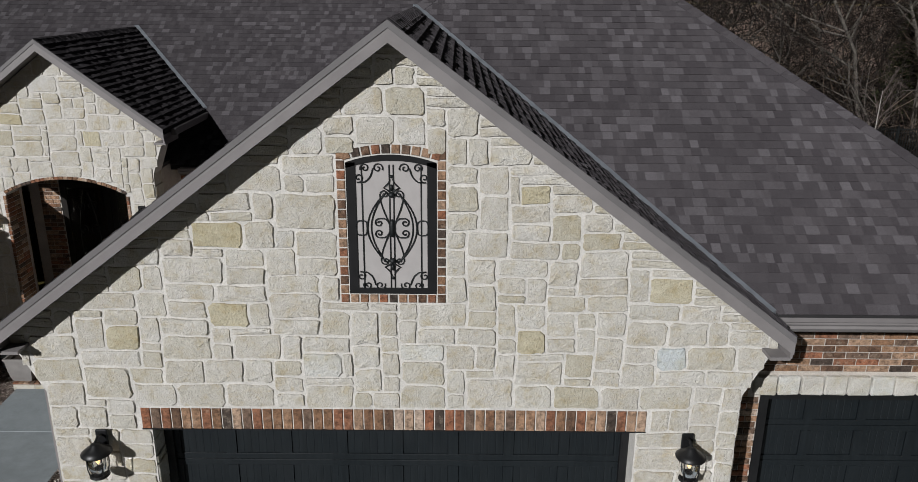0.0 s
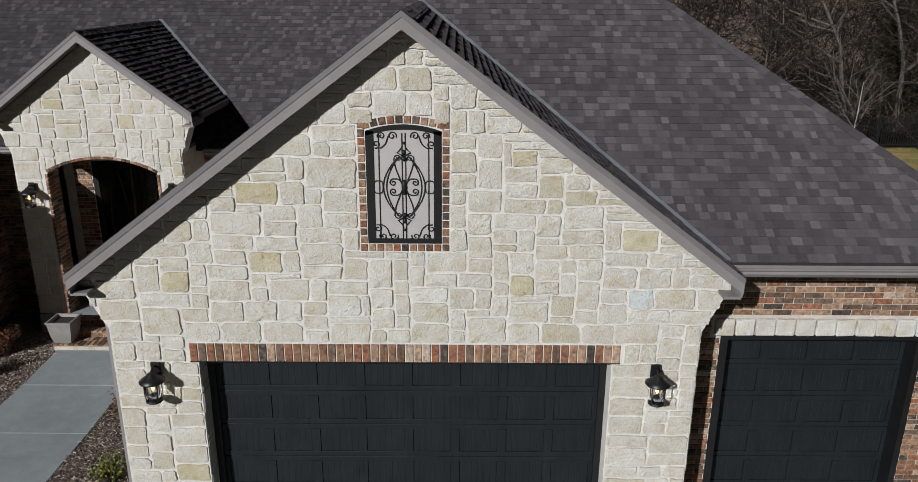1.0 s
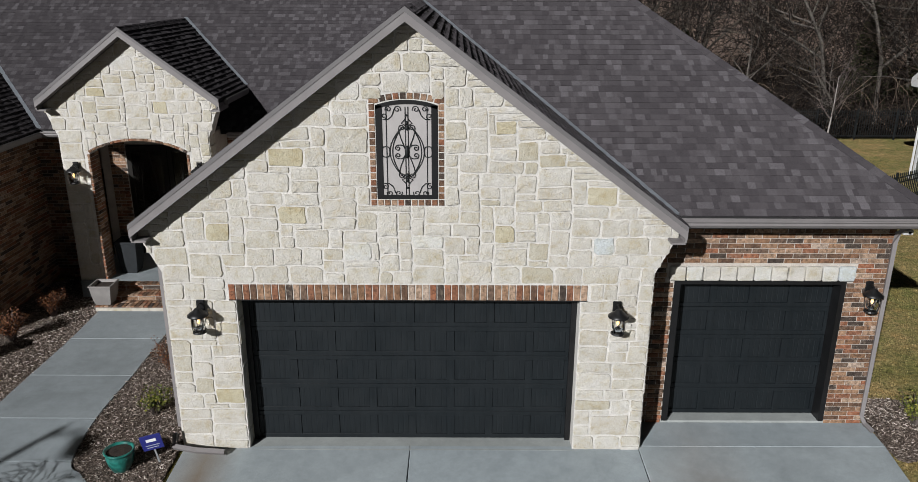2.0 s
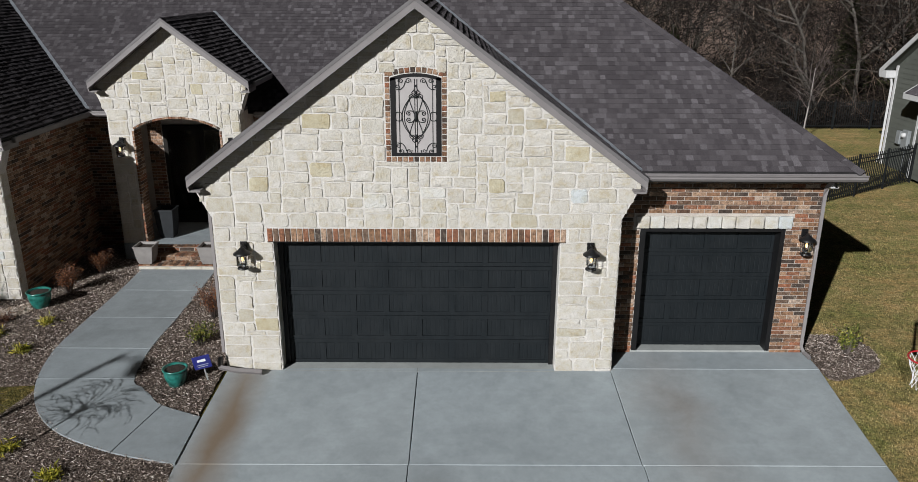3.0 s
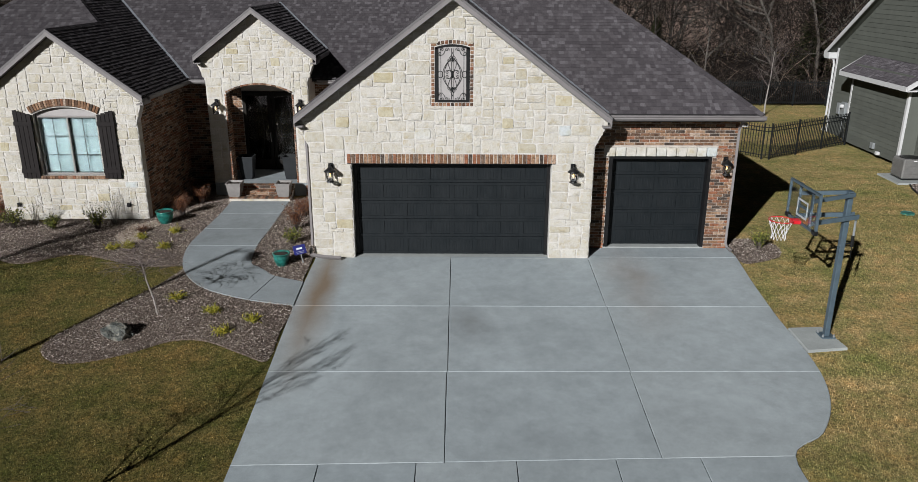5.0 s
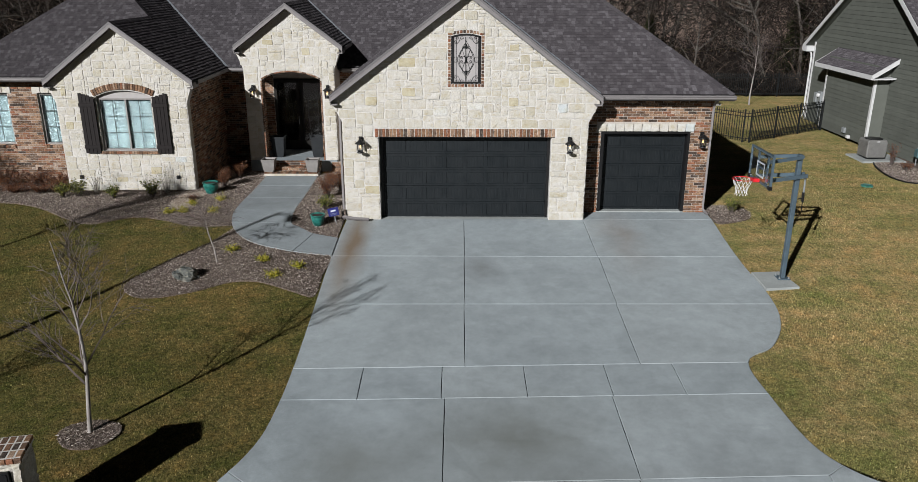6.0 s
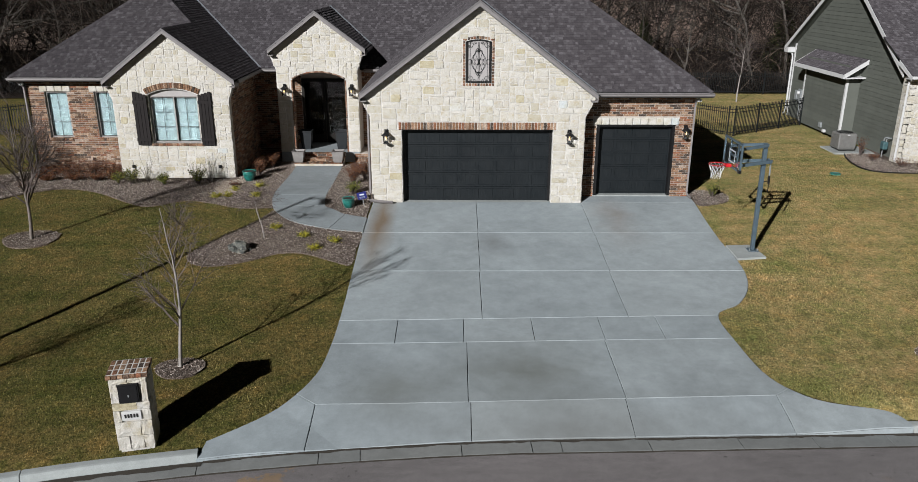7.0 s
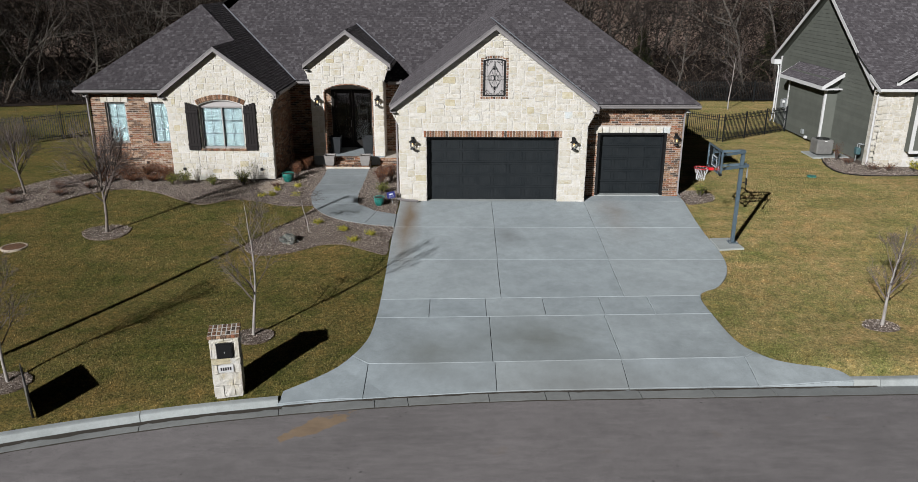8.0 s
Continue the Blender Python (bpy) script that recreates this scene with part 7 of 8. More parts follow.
nb_shingles("bay_roof", ((16.5, 15.3, 3.12), (16.5, 10.0, 3.12), (1.02, 0, 0.68)), bay, seed=3)
for bmx in (boxed(16.46, 16.50, 10.0, 15.3, 2.93, 3.11), ):
    part("fascia", bmx, WHITE_TRIM, bay, "white painted fascia")
for y0, y1 in ((9.96, 10.0), (15.3, 15.34)):
    bm = bmesh.new()
    prism(bm, [(16.48, y0, 2.93), (17.52, y0, 3.60), (17.52, y0, 3.80), (16.48, y0, 3.13)], (0, y1 - y0, 0))
    part("fascia", bm, WHITE_TRIM, bay, "white painted fascia")
bm = bmesh.new()
prism(bm, [(16.5, 10.0, 2.96), (17.5, 10.0, 3.0), (17.5, 10.0, 2.94), (16.5, 10.0, 2.92)], (0, 5.3, 0))
part("soffit", bm, WHITE_TRIM, bay)
# main gable roof
rise = NRZ - nb_z(NE0)
nb_shingles("roof", ((17.08, NE0, nb_z(NE0)), (34.0, NE0, nb_z(NE0)), (0, NRY - NE0, rise)), nb, seed=4)
nb_shingles("roof", ((34.0, NE1, nb_z(NE1)), (17.08, NE1, nb_z(NE1)), (0, NRY - NE1, NRZ - nb_z(NE1))), nb, seed=5)
for y0 in (NE0, NE1):
    bm = bmesh.new()
    prism(bm, [(17.06, y0, nb_z(y0) - 0.02), (17.06, NRY, NRZ - 0.02), (17.06, NRY, NRZ - 0.24), (17.06, y0, nb_z(y0) - 0.24)], (0.035, 0, 0))
    part("rake_board", bm, WHITE_TRIM, nb, "white painted rake board")
    bm = bmesh.new()
    prism(bm, [(17.095, y0, nb_z(y0) - 0.16), (17.095, NRY, NRZ - 0.16), (17.095, NRY, NRZ - 0.19), (17.095, y0, nb_z(y0) - 0.19)], (0.42, 0, 0))
    part("soffit", bm, SIDING, nb)
part("eave_return", boxed(17.08, 17.5, 17.8, 18.3, nb_z(NE1) - 0.32, nb_z(NE1) - 0.05, 0.01), WHITE_TRIM, nb)
part("corner_board", boxed(17.455, 17.56, 17.70, 17.83, -0.05, 3.85), WHITE_TRIM, nb)
bm = bmesh.new()
tube(bm, [(17.2, 18.2, 3.5), (17.38, 17.9, 3.3), (17.40, 17.86, 3.1), (17.40, 17.86, 0.25), (17.2, 17.6, 0.1)], 0.045, 6)
part("downspout", bm, WHITE_TRIM, nb, "white downspout")
# stone front part
front_wall = wall_strips("stone_wall", MORTAR, nb, [(17.20, 18.75, -0.1, -0.1, 3.55, 3.55), (18.75, 30, -0.1, -0.1, 0.75, 0.75)], 6.0, 0.3)
stonework(front_wall, 6.0, [17.20, 18.75], [0.0, 3.5], lambda x, z: True, lambda x, z: [(1, 0, 18.8)], 51, (), 0.03)
wall_strips("stone_return", MORTAR, front_wall, [(6.0, 6.5, -0.1, -0.1, 3.5, 3.5)], 17.20, 0.25, "x")
edge_stones(front_wall, 17.20, -1, 5.965, 6.5, 0.0, 3.5, 17)
bm = bmesh.new()
tube(bm, [(17.25, 5.75, 3.52), (17.12, 5.95, 3.35), (17.12, 5.98, 3.2), (17.12, 5.98, 0.1)], 0.045, 6)
part("downspout", bm, WHITE_TRIM, nb, "white downspout")
nb_shingles("front_roof", ((16.95, 5.55, 3.62), (30.0, 5.55, 3.62), (0, 2.6, 1.30)), nb, seed=6)
part("gutter", boxed(16.92, 18.9, 5.43, 5.55, 3.48, 3.60, 0.02), WHITE_TRIM, nb, "white gutter")
part("soffit", boxed(16.95, 30, 5.55, 6.0, 3.46, 3.49), WHITE_TRIM, nb)
bm = bmesh.new()
prism(bm, [(16.93, 5.55, 3.60), (16.93, 6.6, 4.12), (16.93, 6.6, 3.92), (16.93, 5.55, 3.44)], (0.03, 0, 0))
part("fascia", bm, WHITE_TRIM, nb)
# front gable to the right of the stone corner
bm = bmesh.new()
prism(bm, [(18.1, 6.1, 3.9), (26.5, 6.1, 3.9), (22.3, 6.1, 6.8)], (0, 0.2, 0))
part("gable_wall", bm, SIDING, nb)
for x0, x1 in ((17.75, 22.3), (26.85, 22.3)):
    bm = bmesh.new()
    prism(bm, [(x0, 5.75, 3.85), (x1, 5.75, 7.0), (x1, 5.75, 6.78), (x0, 5.75, 3.63)], (0, 0.04, 0))
    part("rake_board", bm, WHITE_TRIM, nb, "white painted rake board")
nb_shingles("gable_roof", ((17.75, 5.75, 3.86), (17.75, 10.5, 3.86), (4.55, 0, 3.15)), nb, seed=7)
# window bay in grey siding with white trim
wb = part("window_bay", boxed(18.75, 21.2, 5.55, 6.0, 0.75, 3.4), SIDING, nb, "sided window bay with white trim")
for x0, x1, z0, z1 in ((18.70, 18.86, 0.72, 3.42), (21.0, 21.2, 0.72, 3.42), (18.86, 21.0, 0.72, 0.86), (18.86, 21.0, 3.28, 3.42)):
    part("trim_board", boxed(x0, x1, 5.52, 5.56, z0, z1, 0.004), WHITE_TRIM, wb)
for x0 in (19.3, 20.2):
    part("window_frame", boxed(x0, x0 + 0.75, 5.525, 5.552, 1.25, 3.0, 0.01), WHITE_TRIM, wb)
    part("pane", boxed(x0 + 0.07, x0 + 0.68, 5.515, 5.523, 1.32, 2.93), TEAL, wb, "dark teal reflecting window pane")
part("siding_wall", boxed(21.2, 30, 5.98, 6.1, 0.75, 3.5), SIDING, nb)
part("vent", boxed(19.25, 19.55, 5.94, 6.0, 0.42, 0.56, 0.02), METER, nb)
part("end_wall", boxed(29.9, 30.2, 6.1, 17.8, -0.1, 3.6), SIDING, nb)
part("rear_wall", boxed(17.75, 29.9, 17.55, 17.8, -0.1, 3.6), SIDING, nb)


nb.location.x = 0.22

# air conditioner on its pad
ac = thing("air_conditioner", (16.32, 8.35, 0.10), "grey square air-conditioning unit on a concrete pad", "air conditioner")
part("cabinet", boxed(-0.39, 0.39, -0.39, 0.39, 0.03, 0.74, 0.05), AC_GREY, ac)
for s in range(10):
    z = 0.10 + 0.058 * s
    bm = bmesh.new()
    box(bm, -0.36, 0.36, -0.402, -0.388, z, z + 0.03)
    part("louvre", bm, AC_GREY, ac)
    part("louvre", boxed(-0.402, -0.388, -0.36, 0.36, z, z + 0.03), AC_GREY, ac)
bm = bmesh.new()
lathe(bm, [(0.33, 0.0), (0.33, 0.03), (0.27, 0.035), (0.1, 0.045), (0.02, 0.05)], 20, (0, 0, 0.735))
part("fan_grille", bm, BLACK, ac)
part("label_plate", boxed(-0.06, 0.06, -0.394, -0.388, 0.67, 0.70), WHITE, ac)
acp = thing("equipment_pad", (0, 0, 0), "pale concrete pad beside the neighbouring wall", "pad", "", 0, "structure")
slab("slab", [(15.72, 7.75), (17.45, 7.75), (17.45, 9.2), (15.72, 9.2)], KERB, acp, 0.07)

# meters on the wall
em = thing("electric_meter", (17.67, 16.2, 1.0), "grey electric meter boxes with conduits on siding", "meter")
part("cabinet", boxed(-0.14, 0.0, -0.2, 0.2, -0.1, 0.6, 0.015), METER, em)
part("cabinet", boxed(-0.12, 0.0, 0.35, 0.62, 0.0, 0.5, 0.015), METER, em)
bm = bmesh.new()
lathe(bm, [(0.09, 0), (0.1, 0.03), (0.08, 0.10), (0.03, 0.13)], 14)
bmesh.ops.rotate(bm, verts=bm.verts, cent=(0, 0, 0), matrix=Matrix.Rotation(-math.pi / 2, 3, 'Y'))
bmesh.ops.translate(bm, verts=bm.verts, vec=(-0.14, 0, 0.42))
part("dial", bm, WHITE_TRIM, em)
bm = bmesh.new()
tube(bm, [(-0.06, 0, -0.1), (-0.06, 0, -1.0)], 0.025, 6)
part("conduit", bm, METER, em)
bm = bmesh.new()
tube(bm, [(-0.05, -0.2, 0.1), (-0.1, -0.5, -0.05), (-0.1, -0.8, 0.1), (-0.05, -0.9, -0.4)], 0.018, 6)
part("cable", bm, BLACK, em)
gm = thing("gas_meter", (17.37, 6.95, 0.10), "teal gas meter with pipes by the stone corner", "meter")
part("body", boxed(-0.12, 0.10, -0.14, 0.14, 0.28, 0.62, 0.04), plain("dull_teal_paint", (0.06, 0.12, 0.13), 0.5), gm)
for y in (-0.1, 0.1):
    bm = bmesh.new()
    tube(bm, [(0.0, y, 0.6), (0.0, y, 0.74), (0.12, y, 0.78), (0.2, y, 0.78)], 0.022, 6)
    part("pipe", bm, METER, gm)
bm = bmesh.new()
tube(bm, [(0.0, 0.1, 0.3), (0.0, 0.1, -0.05)], 0.022, 6)
part("pipe", bm, METER, gm)
wb2 = thing("outlet_box", (17.06, 12.3, 0.42), "small grey outlet box on the siding bay", "outlet")
part("cover", boxed(-0.06, 0.04, -0.12, 0.12, -0.1, 0.14, 0.01), METER, wb2)
dv = thing("dryer_vent", (17.06, 11.8, 0.2), "white dryer vent low on the siding bay", "vent")
part("hood", boxed(-0.10, 0.04, -0.09, 0.09, -0.04, 0.10, 0.02), WHITE_TRIM, dv)


# ---- iron fences ----
PICKET = bmesh.new()
box(PICKET, -0.012, 0.012, -0.012, 0.012, 0.06, 1.36)
prism(PICKET, [(-0.014, -0.014, 1.36), (0.014, -0.014, 1.36), (0.0, -0.014, 1.42)], (0, 0.028, 0))
picket_me = bpy.data.meshes.new("picket")
PICKET.to_mesh(picket_me)
PICKET.free()
picket_me.materials.append(IRON)
POST = boxed(-0.03, 0.03, -0.03, 0.03, -0.05, 1.46, 0.006)
post_me = bpy.data.meshes.new("post")
POST.to_mesh(post_me)
POST.free()
post_me.materials.append(IRON)


def fence(points, label, far=False):
    e = thing("iron_fence", (*points[0], 0), label, "fence")
    ox, oy = points[0]
    verts, faces = [], []
    for (ax, ay), (bx, by) in zip(points, points[1:]):
        L = math.hypot(bx - ax, by - ay)
        dx, dy = (bx - ax) / L, (by - ay) / L
        turn = math.degrees(math.atan2(dy, dx))
        k = max(1, round(L / 1.9))
        for i in range(k):
            x, y = ax + dx * L * i / k, ay + dy * L * i / k
            single("post", post_me, e, pose(x - ox, y - oy, land(x, y), 0, 0, turn))
        for z in (0.16, 1.12, 1.27):
            bm = bmesh.new()
            prism(bm, [(0, -0.014, land(ax, ay) + z), (0, 0.014, land(ax, ay) + z), (0, 0.014, land(ax, ay) + z + 0.032), (0, -0.014, land(ax, ay) + z + 0.032)], (L, 0, land(bx, by) - land(ax, ay)))
            ob = part("rail", bm, IRON, e)
            ob.matrix_basis = pose(ax - ox, ay - oy, 0, 0, 0, turn)
        n = int(L / 0.112)
        for i in range(1, n):
            x, y = ax + dx * L * i / n, ay + dy * L * i / n
            if not far:
                single("picket", picket_me, e, pose(x - ox, y - oy, land(x, y), 0, 0, turn))
            else:
                q = len(verts)
                z = land(x, y)
                for zz in (0.06, 1.40):
                    for sx, sy in ((-1, -1), (1, -1), (1, 1), (-1, 1)):
                        verts.append((x - ox + sx * 0.013, y - oy + sy * 0.013, z + zz))
                faces += [(q, q + 1, q + 5, q + 4), (q + 1, q + 2, q + 6, q + 5), (q + 2, q + 3, q + 7, q + 6), (q + 3, q, q + 4, q + 7), (q + 4, q + 5, q + 6, q + 7)]
    x, y = points[-1]
    single("post", post_me, e, pose(x - ox, y - oy, land(x, y)))
    if far:
        ob = raw("railing", verts, faces, IRON, e)
        ob["kind"] = "stuff"
    return e


fence([(7.4, 17.2), (12.35, 11.75), (12.65, 11.72), (17.05, 14.55)], "black iron picket fence between the two houses")
fence([(-16.95, 14.0), (-21.0, 13.3), (-23.5, 10.6), (-30.0, 10.0)], "black iron picket fence beside the brick wing", True)
fence([(8.0, 25.3), (40.0, 26.0)], "black iron picket fence along the woods", True)
fence([(-40.0, 24.8), (-10.0, 25.2)], "black iron picket fence along the woods", True)


bm = bmesh.new()
rim = curve_through([(17.3, 8.95), (16.27, 8.0), (15.66, 6.2), (15.71, 4.68), (17.0, 4.21), (19.5, 4.31), (23.5, 4.36)], 4)
tube(bm, [(x, y, land(x, y) + 0.03) for x, y in rim if x < 23.6], 0.028, 6)
tagged(put("bed_edging", bm, BLACK), "black plastic edging round the neighbouring mulch bed", "edging", "", "structure")


# ---- trees ----
def limb_mesh(limbs, sides=4):
    """Tapered tubes along limbs, each a list of (point, radius)."""
    verts, faces = [], []
    for limb in limbs:
        n = len(limb)
        k = len(verts)
        for i, (p, r) in enumerate(limb):
            d = (limb[min(i + 1, n - 1)][0] - limb[max(i - 1, 0)][0]).normalized()
            a = d.cross(Vector((0.42, 0.27, 0.86)))
            a = a.normalized() if a.length > 0.05 else Vector((1, 0, 0))
            b = d.cross(a)
            for s in range(sides):
                t = 2 * math.pi * s / sides
                verts.append(tuple(p + (a * math.cos(t) + b * math.sin(t)) * r))
        for i in range(n - 1):
            for s in range(sides):
                q = (s + 1) % sides
                faces.append((k + i * sides + s, k + i * sides + q, k + (i + 1) * sides + q, k + (i + 1) * sides + s))
    return verts, faces


def grow(rng, p, d, length, r, level, out, bend=0.25, lift=0.15, kids=(5, 4, 3), spread=0.7, shrink=0.55):
    """One limb and all that springs from it."""
    segs = 5 if level == 0 else (4 if level < len(kids) else 2)
    limb = [(p.copy(), r)]
    q, dd = p.copy(), d.copy()
    for i in range(segs):
        dd = (dd + Vector((rng.gauss(0, bend), rng.gauss(0, bend), rng.gauss(0, bend) + lift)) * 0.5).normalized()
        q = q + dd * (length / segs)
        limb.append((q.copy(), r * (1 - 0.72 * (i + 1) / segs)))
    out.setdefault(level, []).append(limb)
    if level >= len(kids):
        return
    for i in range(kids[level]):
        t = rng.uniform(0.30, 0.98)
        k = min(segs - 1, int(t * segs))
        base = limb[k][0].lerp(limb[k + 1][0], t * segs - k)
        ang = rng.uniform(0, 2 * math.pi)
        axis = (limb[k + 1][0] - limb[k][0]).normalized()
        side = axis.cross(Vector((math.cos(ang), math.sin(ang), 0.3))).normalized()
        nd = (axis * (1 - spread * 0.5) + side * spread).normalized()
        grow(rng, base, nd, length * shrink * rng.uniform(0.65, 1.15) * (1.15 - 0.4 * t), limb[k][1] * 0.62, level + 1, out, bend, lift, kids, spread, shrink)


def young_tree(at, height, seed, label, stems=1, lean=0.0, kids=(15, 6, 3), spread=0.55, clear=0.3, upper=0.97, reach=(0.28, 0.48), girth=1.0, bark=BARK):
    rng = random.Random(seed)
    e = thing("young_tree", at, label, "tree", "young yard trees")
    trunk, crown = [], {}
    for s in range(stems):
        d = Vector((rng.uniform(-0.3, 0.3) if stems > 1 else lean, rng.uniform(-0.2, 0.2) if stems > 1 else 0, 1)).normalized()
        pts, p, r0 = [], Vector((0, 0, -0.05)), girth * (0.043 if stems == 1 else 0.036)
        n = 10
        for i in range(n + 1):
            pts.append((p.copy(), r0 * (1 - 0.85 * i / n)))
            d = (d + Vector((rng.gauss(0, 0.05), rng.gauss(0, 0.05), 0.05))).normalized()
            p = p + d * height / n
        trunk.append(pts)
        for i in range(kids[0]):
            t = rng.uniform(clear, upper)
            k = min(n - 1, int(t * n))
            base = pts[k][0].lerp(pts[k + 1][0], t * n - k)
            a = rng.uniform(0, 6.28)
            nd = Vector((math.cos(a) * spread, math.sin(a) * spread, 0.85)).normalized()
            grow(rng, base, nd, height * rng.uniform(*reach) * (1.25 - 0.7 * t), max(0.005, pts[k][1] * 0.5), 0, crown, 0.16, 0.12, kids[1:], 0.55, 0.55)
    v, f = limb_mesh(trunk, 7)
    ob = raw("trunk", v, f, bark, e, True)
    limbs = [[(p, max(r * 1.3, 0.0042)) for p, r in l] for lv in crown.values() for l in lv]
    v, f = limb_mesh(limbs, 3)
    ob = raw("crown", v, f, TWIG, e)
    ob["label"] = "bare winter twigs"
    return e


young_tree((-13.47, -3.2, land(-13.4, -3.2)), 3.5, 1, "young bare tree with spreading grey twigs in a mulch ring", 1, 0.02, (22, 8, 5), 0.66, 0.25, 0.75, (0.42, 0.66), 1.35, DARK_BARK)
young_tree((-6.68, -10.22, land(-6.6, -10.2)), 3.9, 2, "slender young bare tree with upright twigs in a mulch ring", 1, -0.005, (16, 5, 4), 0.70, 0.26, 0.90, (0.20, 0.38))
young_tree((9.95, -9.8, land(9.9, -9.8)), 2.7, 3, "young bare tree with pale leaning trunk in lawn", 1, 0.10, (13, 5, 3), 0.62, 0.26, 0.85, (0.3, 0.5), 1.15)
young_tree((-11.98, -12.3, land(-11.9, -12.3)), 2.9, 4, "young bare tree with pale trunk near the kerb", 1, -0.06, (17, 7, 4), 0.6, 0.32)
young_tree((-18.4, 0.85, land(-18.4, 0.8)), 2.9, 5, "young bare spreading tree in the far mulch bed", 1, 0.0, (24, 7, 4), 0.62, 0.28, 0.7, (0.4, 0.62), 1.25, DARK_BARK)


def weeping_sapling(at):
    rng = random.Random(6)
    e = thing("weeping_sapling", at, "small weeping sapling with bare drooping twigs", "tree")
    v, f = limb_mesh([[(Vector((0, 0, -0.05)), 0.022), (Vector((-0.05, 0, 0.4)), 0.020), (Vector((-0.16, 0.02, 0.8)), 0.018), (Vector((-0.2, 0.02, 1.15)), 0.015)]], 6)
    raw("trunk", v, f, BARK, e, True)
    limbs = []
    for i in range(32):
        a = rng.uniform(0, 6.28)
        r = rng.uniform(0.45, 1.0)
        top = Vector((-0.2, 0.02, 1.15 - 0.25 * rng.random()))
        limb = []
        rise, fall = rng.uniform(0.10, 0.42), rng.uniform(0.0, 0.25)
        for k in range(6):
            t = k / 5
            limb.append((top + Vector((math.cos(a) * r * t, math.sin(a) * r * t, rise * math.sin(2.6 * t) - fall * t * t)) + Vector((rng.gauss(0, 0.02), rng.gauss(0, 0.02), 0)), 0.0062 * (1 - 0.6 * t)))
        limbs.append(limb)
        for k in (2, 3, 4):
            q = limb[k][0]
            b = a + rng.choice((-0.7, 0.7))
            limbs.append([(q, 0.006), (q + Vector((math.cos(b) * 0.14, math.sin(b) * 0.14, 0.03)), 0.0045), (q + Vector((math.cos(b) * 0.3, math.sin(b) * 0.3, 0.0)), 0.003)])
    v, f = limb_mesh(limbs, 3)
    raw("crown", v, f, TWIG, e)


weeping_sapling((-6.5, -3.1, land(-6.5, -3.1) + 0.03))


# ---- shrubs ----
def leafy(name, at, label, category, w, h, stems, leaves, leaf, leaf_mat, stem_mat, seed, group="", size=0.035, upright=0.6):
    rng = random.Random(seed)
    e = thing(name, at, label, category, group)
    limbs, lv, lf = [], [], []
    for i in range(stems):
        a = rng.uniform(0, 6.28)
        r = w / 2 * math.sqrt(rng.random())
        tip = Vector((math.cos(a) * r, math.sin(a) * r, h * rng.uniform(0.55, 1.0)))
        mid = Vector((tip.x * 0.4, tip.y * 0.4, tip.z * 0.55))
        limbs.append([(Vector((tip.x * 0.12, tip.y * 0.12, -0.03)), 0.007), (mid, 0.005), (tip, 0.002)])
        for k in range(leaves):
            t = rng.uniform(0.25, 1.0)
            c = (mid.lerp(tip, (t - 0.4) / 0.6) if t > 0.4 else mid * (t / 0.4)) + Vector((rng.gauss(0, 0.03), rng.gauss(0, 0.03), rng.gauss(0, 0.03)))
            d = Vector((rng.gauss(0, 1), rng.gauss(0, 1), rng.gauss(0, 1) + upright)).normalized()
            s = d.cross(Vector((rng.gauss(0, 1), rng.gauss(0, 1), rng.gauss(0, 1)))).normalized()
            L, W = size * rng.uniform(0.7, 1.4), size * leaf * rng.uniform(0.7, 1.3)
            q = len(lv)
            lv += [tuple(c), tuple(c + d * L * 0.5 + s * W), tuple(c + d * L), tuple(c + d * L * 0.5 - s * W)]
            lf.append((q, q + 1, q + 2, q + 3))
    v, f = limb_mesh(limbs, 3)
    raw("branchwork", v, f, stem_mat, e)
    if lf:
        ob = raw("foliage", lv, lf, leaf_mat, e)
    return e


def on_bed(x, y):
    return (x, y, land(x, y) + 0.03)


for i, (x, y) in enumerate([(-9.02, 0.55), (-8.60, 0.62), (-8.56, 1.40), (-7.67, 0.63), (-7.85, 1.95), (-6.32, -2.36), (-5.33, -3.0), (-4.37, -3.4), (-4.86, -3.88)]):
    leafy("daylily_tuft", on_bed(x, y), "low tuft of yellow-green strap leaves in mulch", "plant", 0.42, 0.09, 34, 4, 0.09, YELLOW_LEAF, YELLOW_LEAF, 40 + i, "yellow tufts", 0.12, 0.3)
for i, (x, y, w, h) in enumerate([(-8.25, 3.75, 0.7, 0.62), (-8.05, 5.0, 0.6, 0.65), (-4.5, 2.3, 0.75, 0.75), (-4.15, 3.1, 0.7, 0.8), (-4.5, 3.6, 0.6, 0.6), (-14.6, 3.7, 1.2, 0.62), (-15.6, 3.6, 1.3, 0.55), (-16.5, 3.4, 1.2, 0.5), (-13.8, 3.6, 1.1, 0.5), (-15.0, 2.9, 1.2, 0.32), (-14.1, 2.85, 1.2, 0.34), (-13.4, 2.9, 1.0, 0.32), (-15.9, 2.8, 1.0, 0.3)]):
    leafy("rusty_shrub", on_bed(x, y), "twiggy shrub with rust-brown winter leaves", "shrub", w, h, 60, 20, 0.4, RUST_LEAF, TWIG, 70 + i, "rusty shrubs", 0.035)
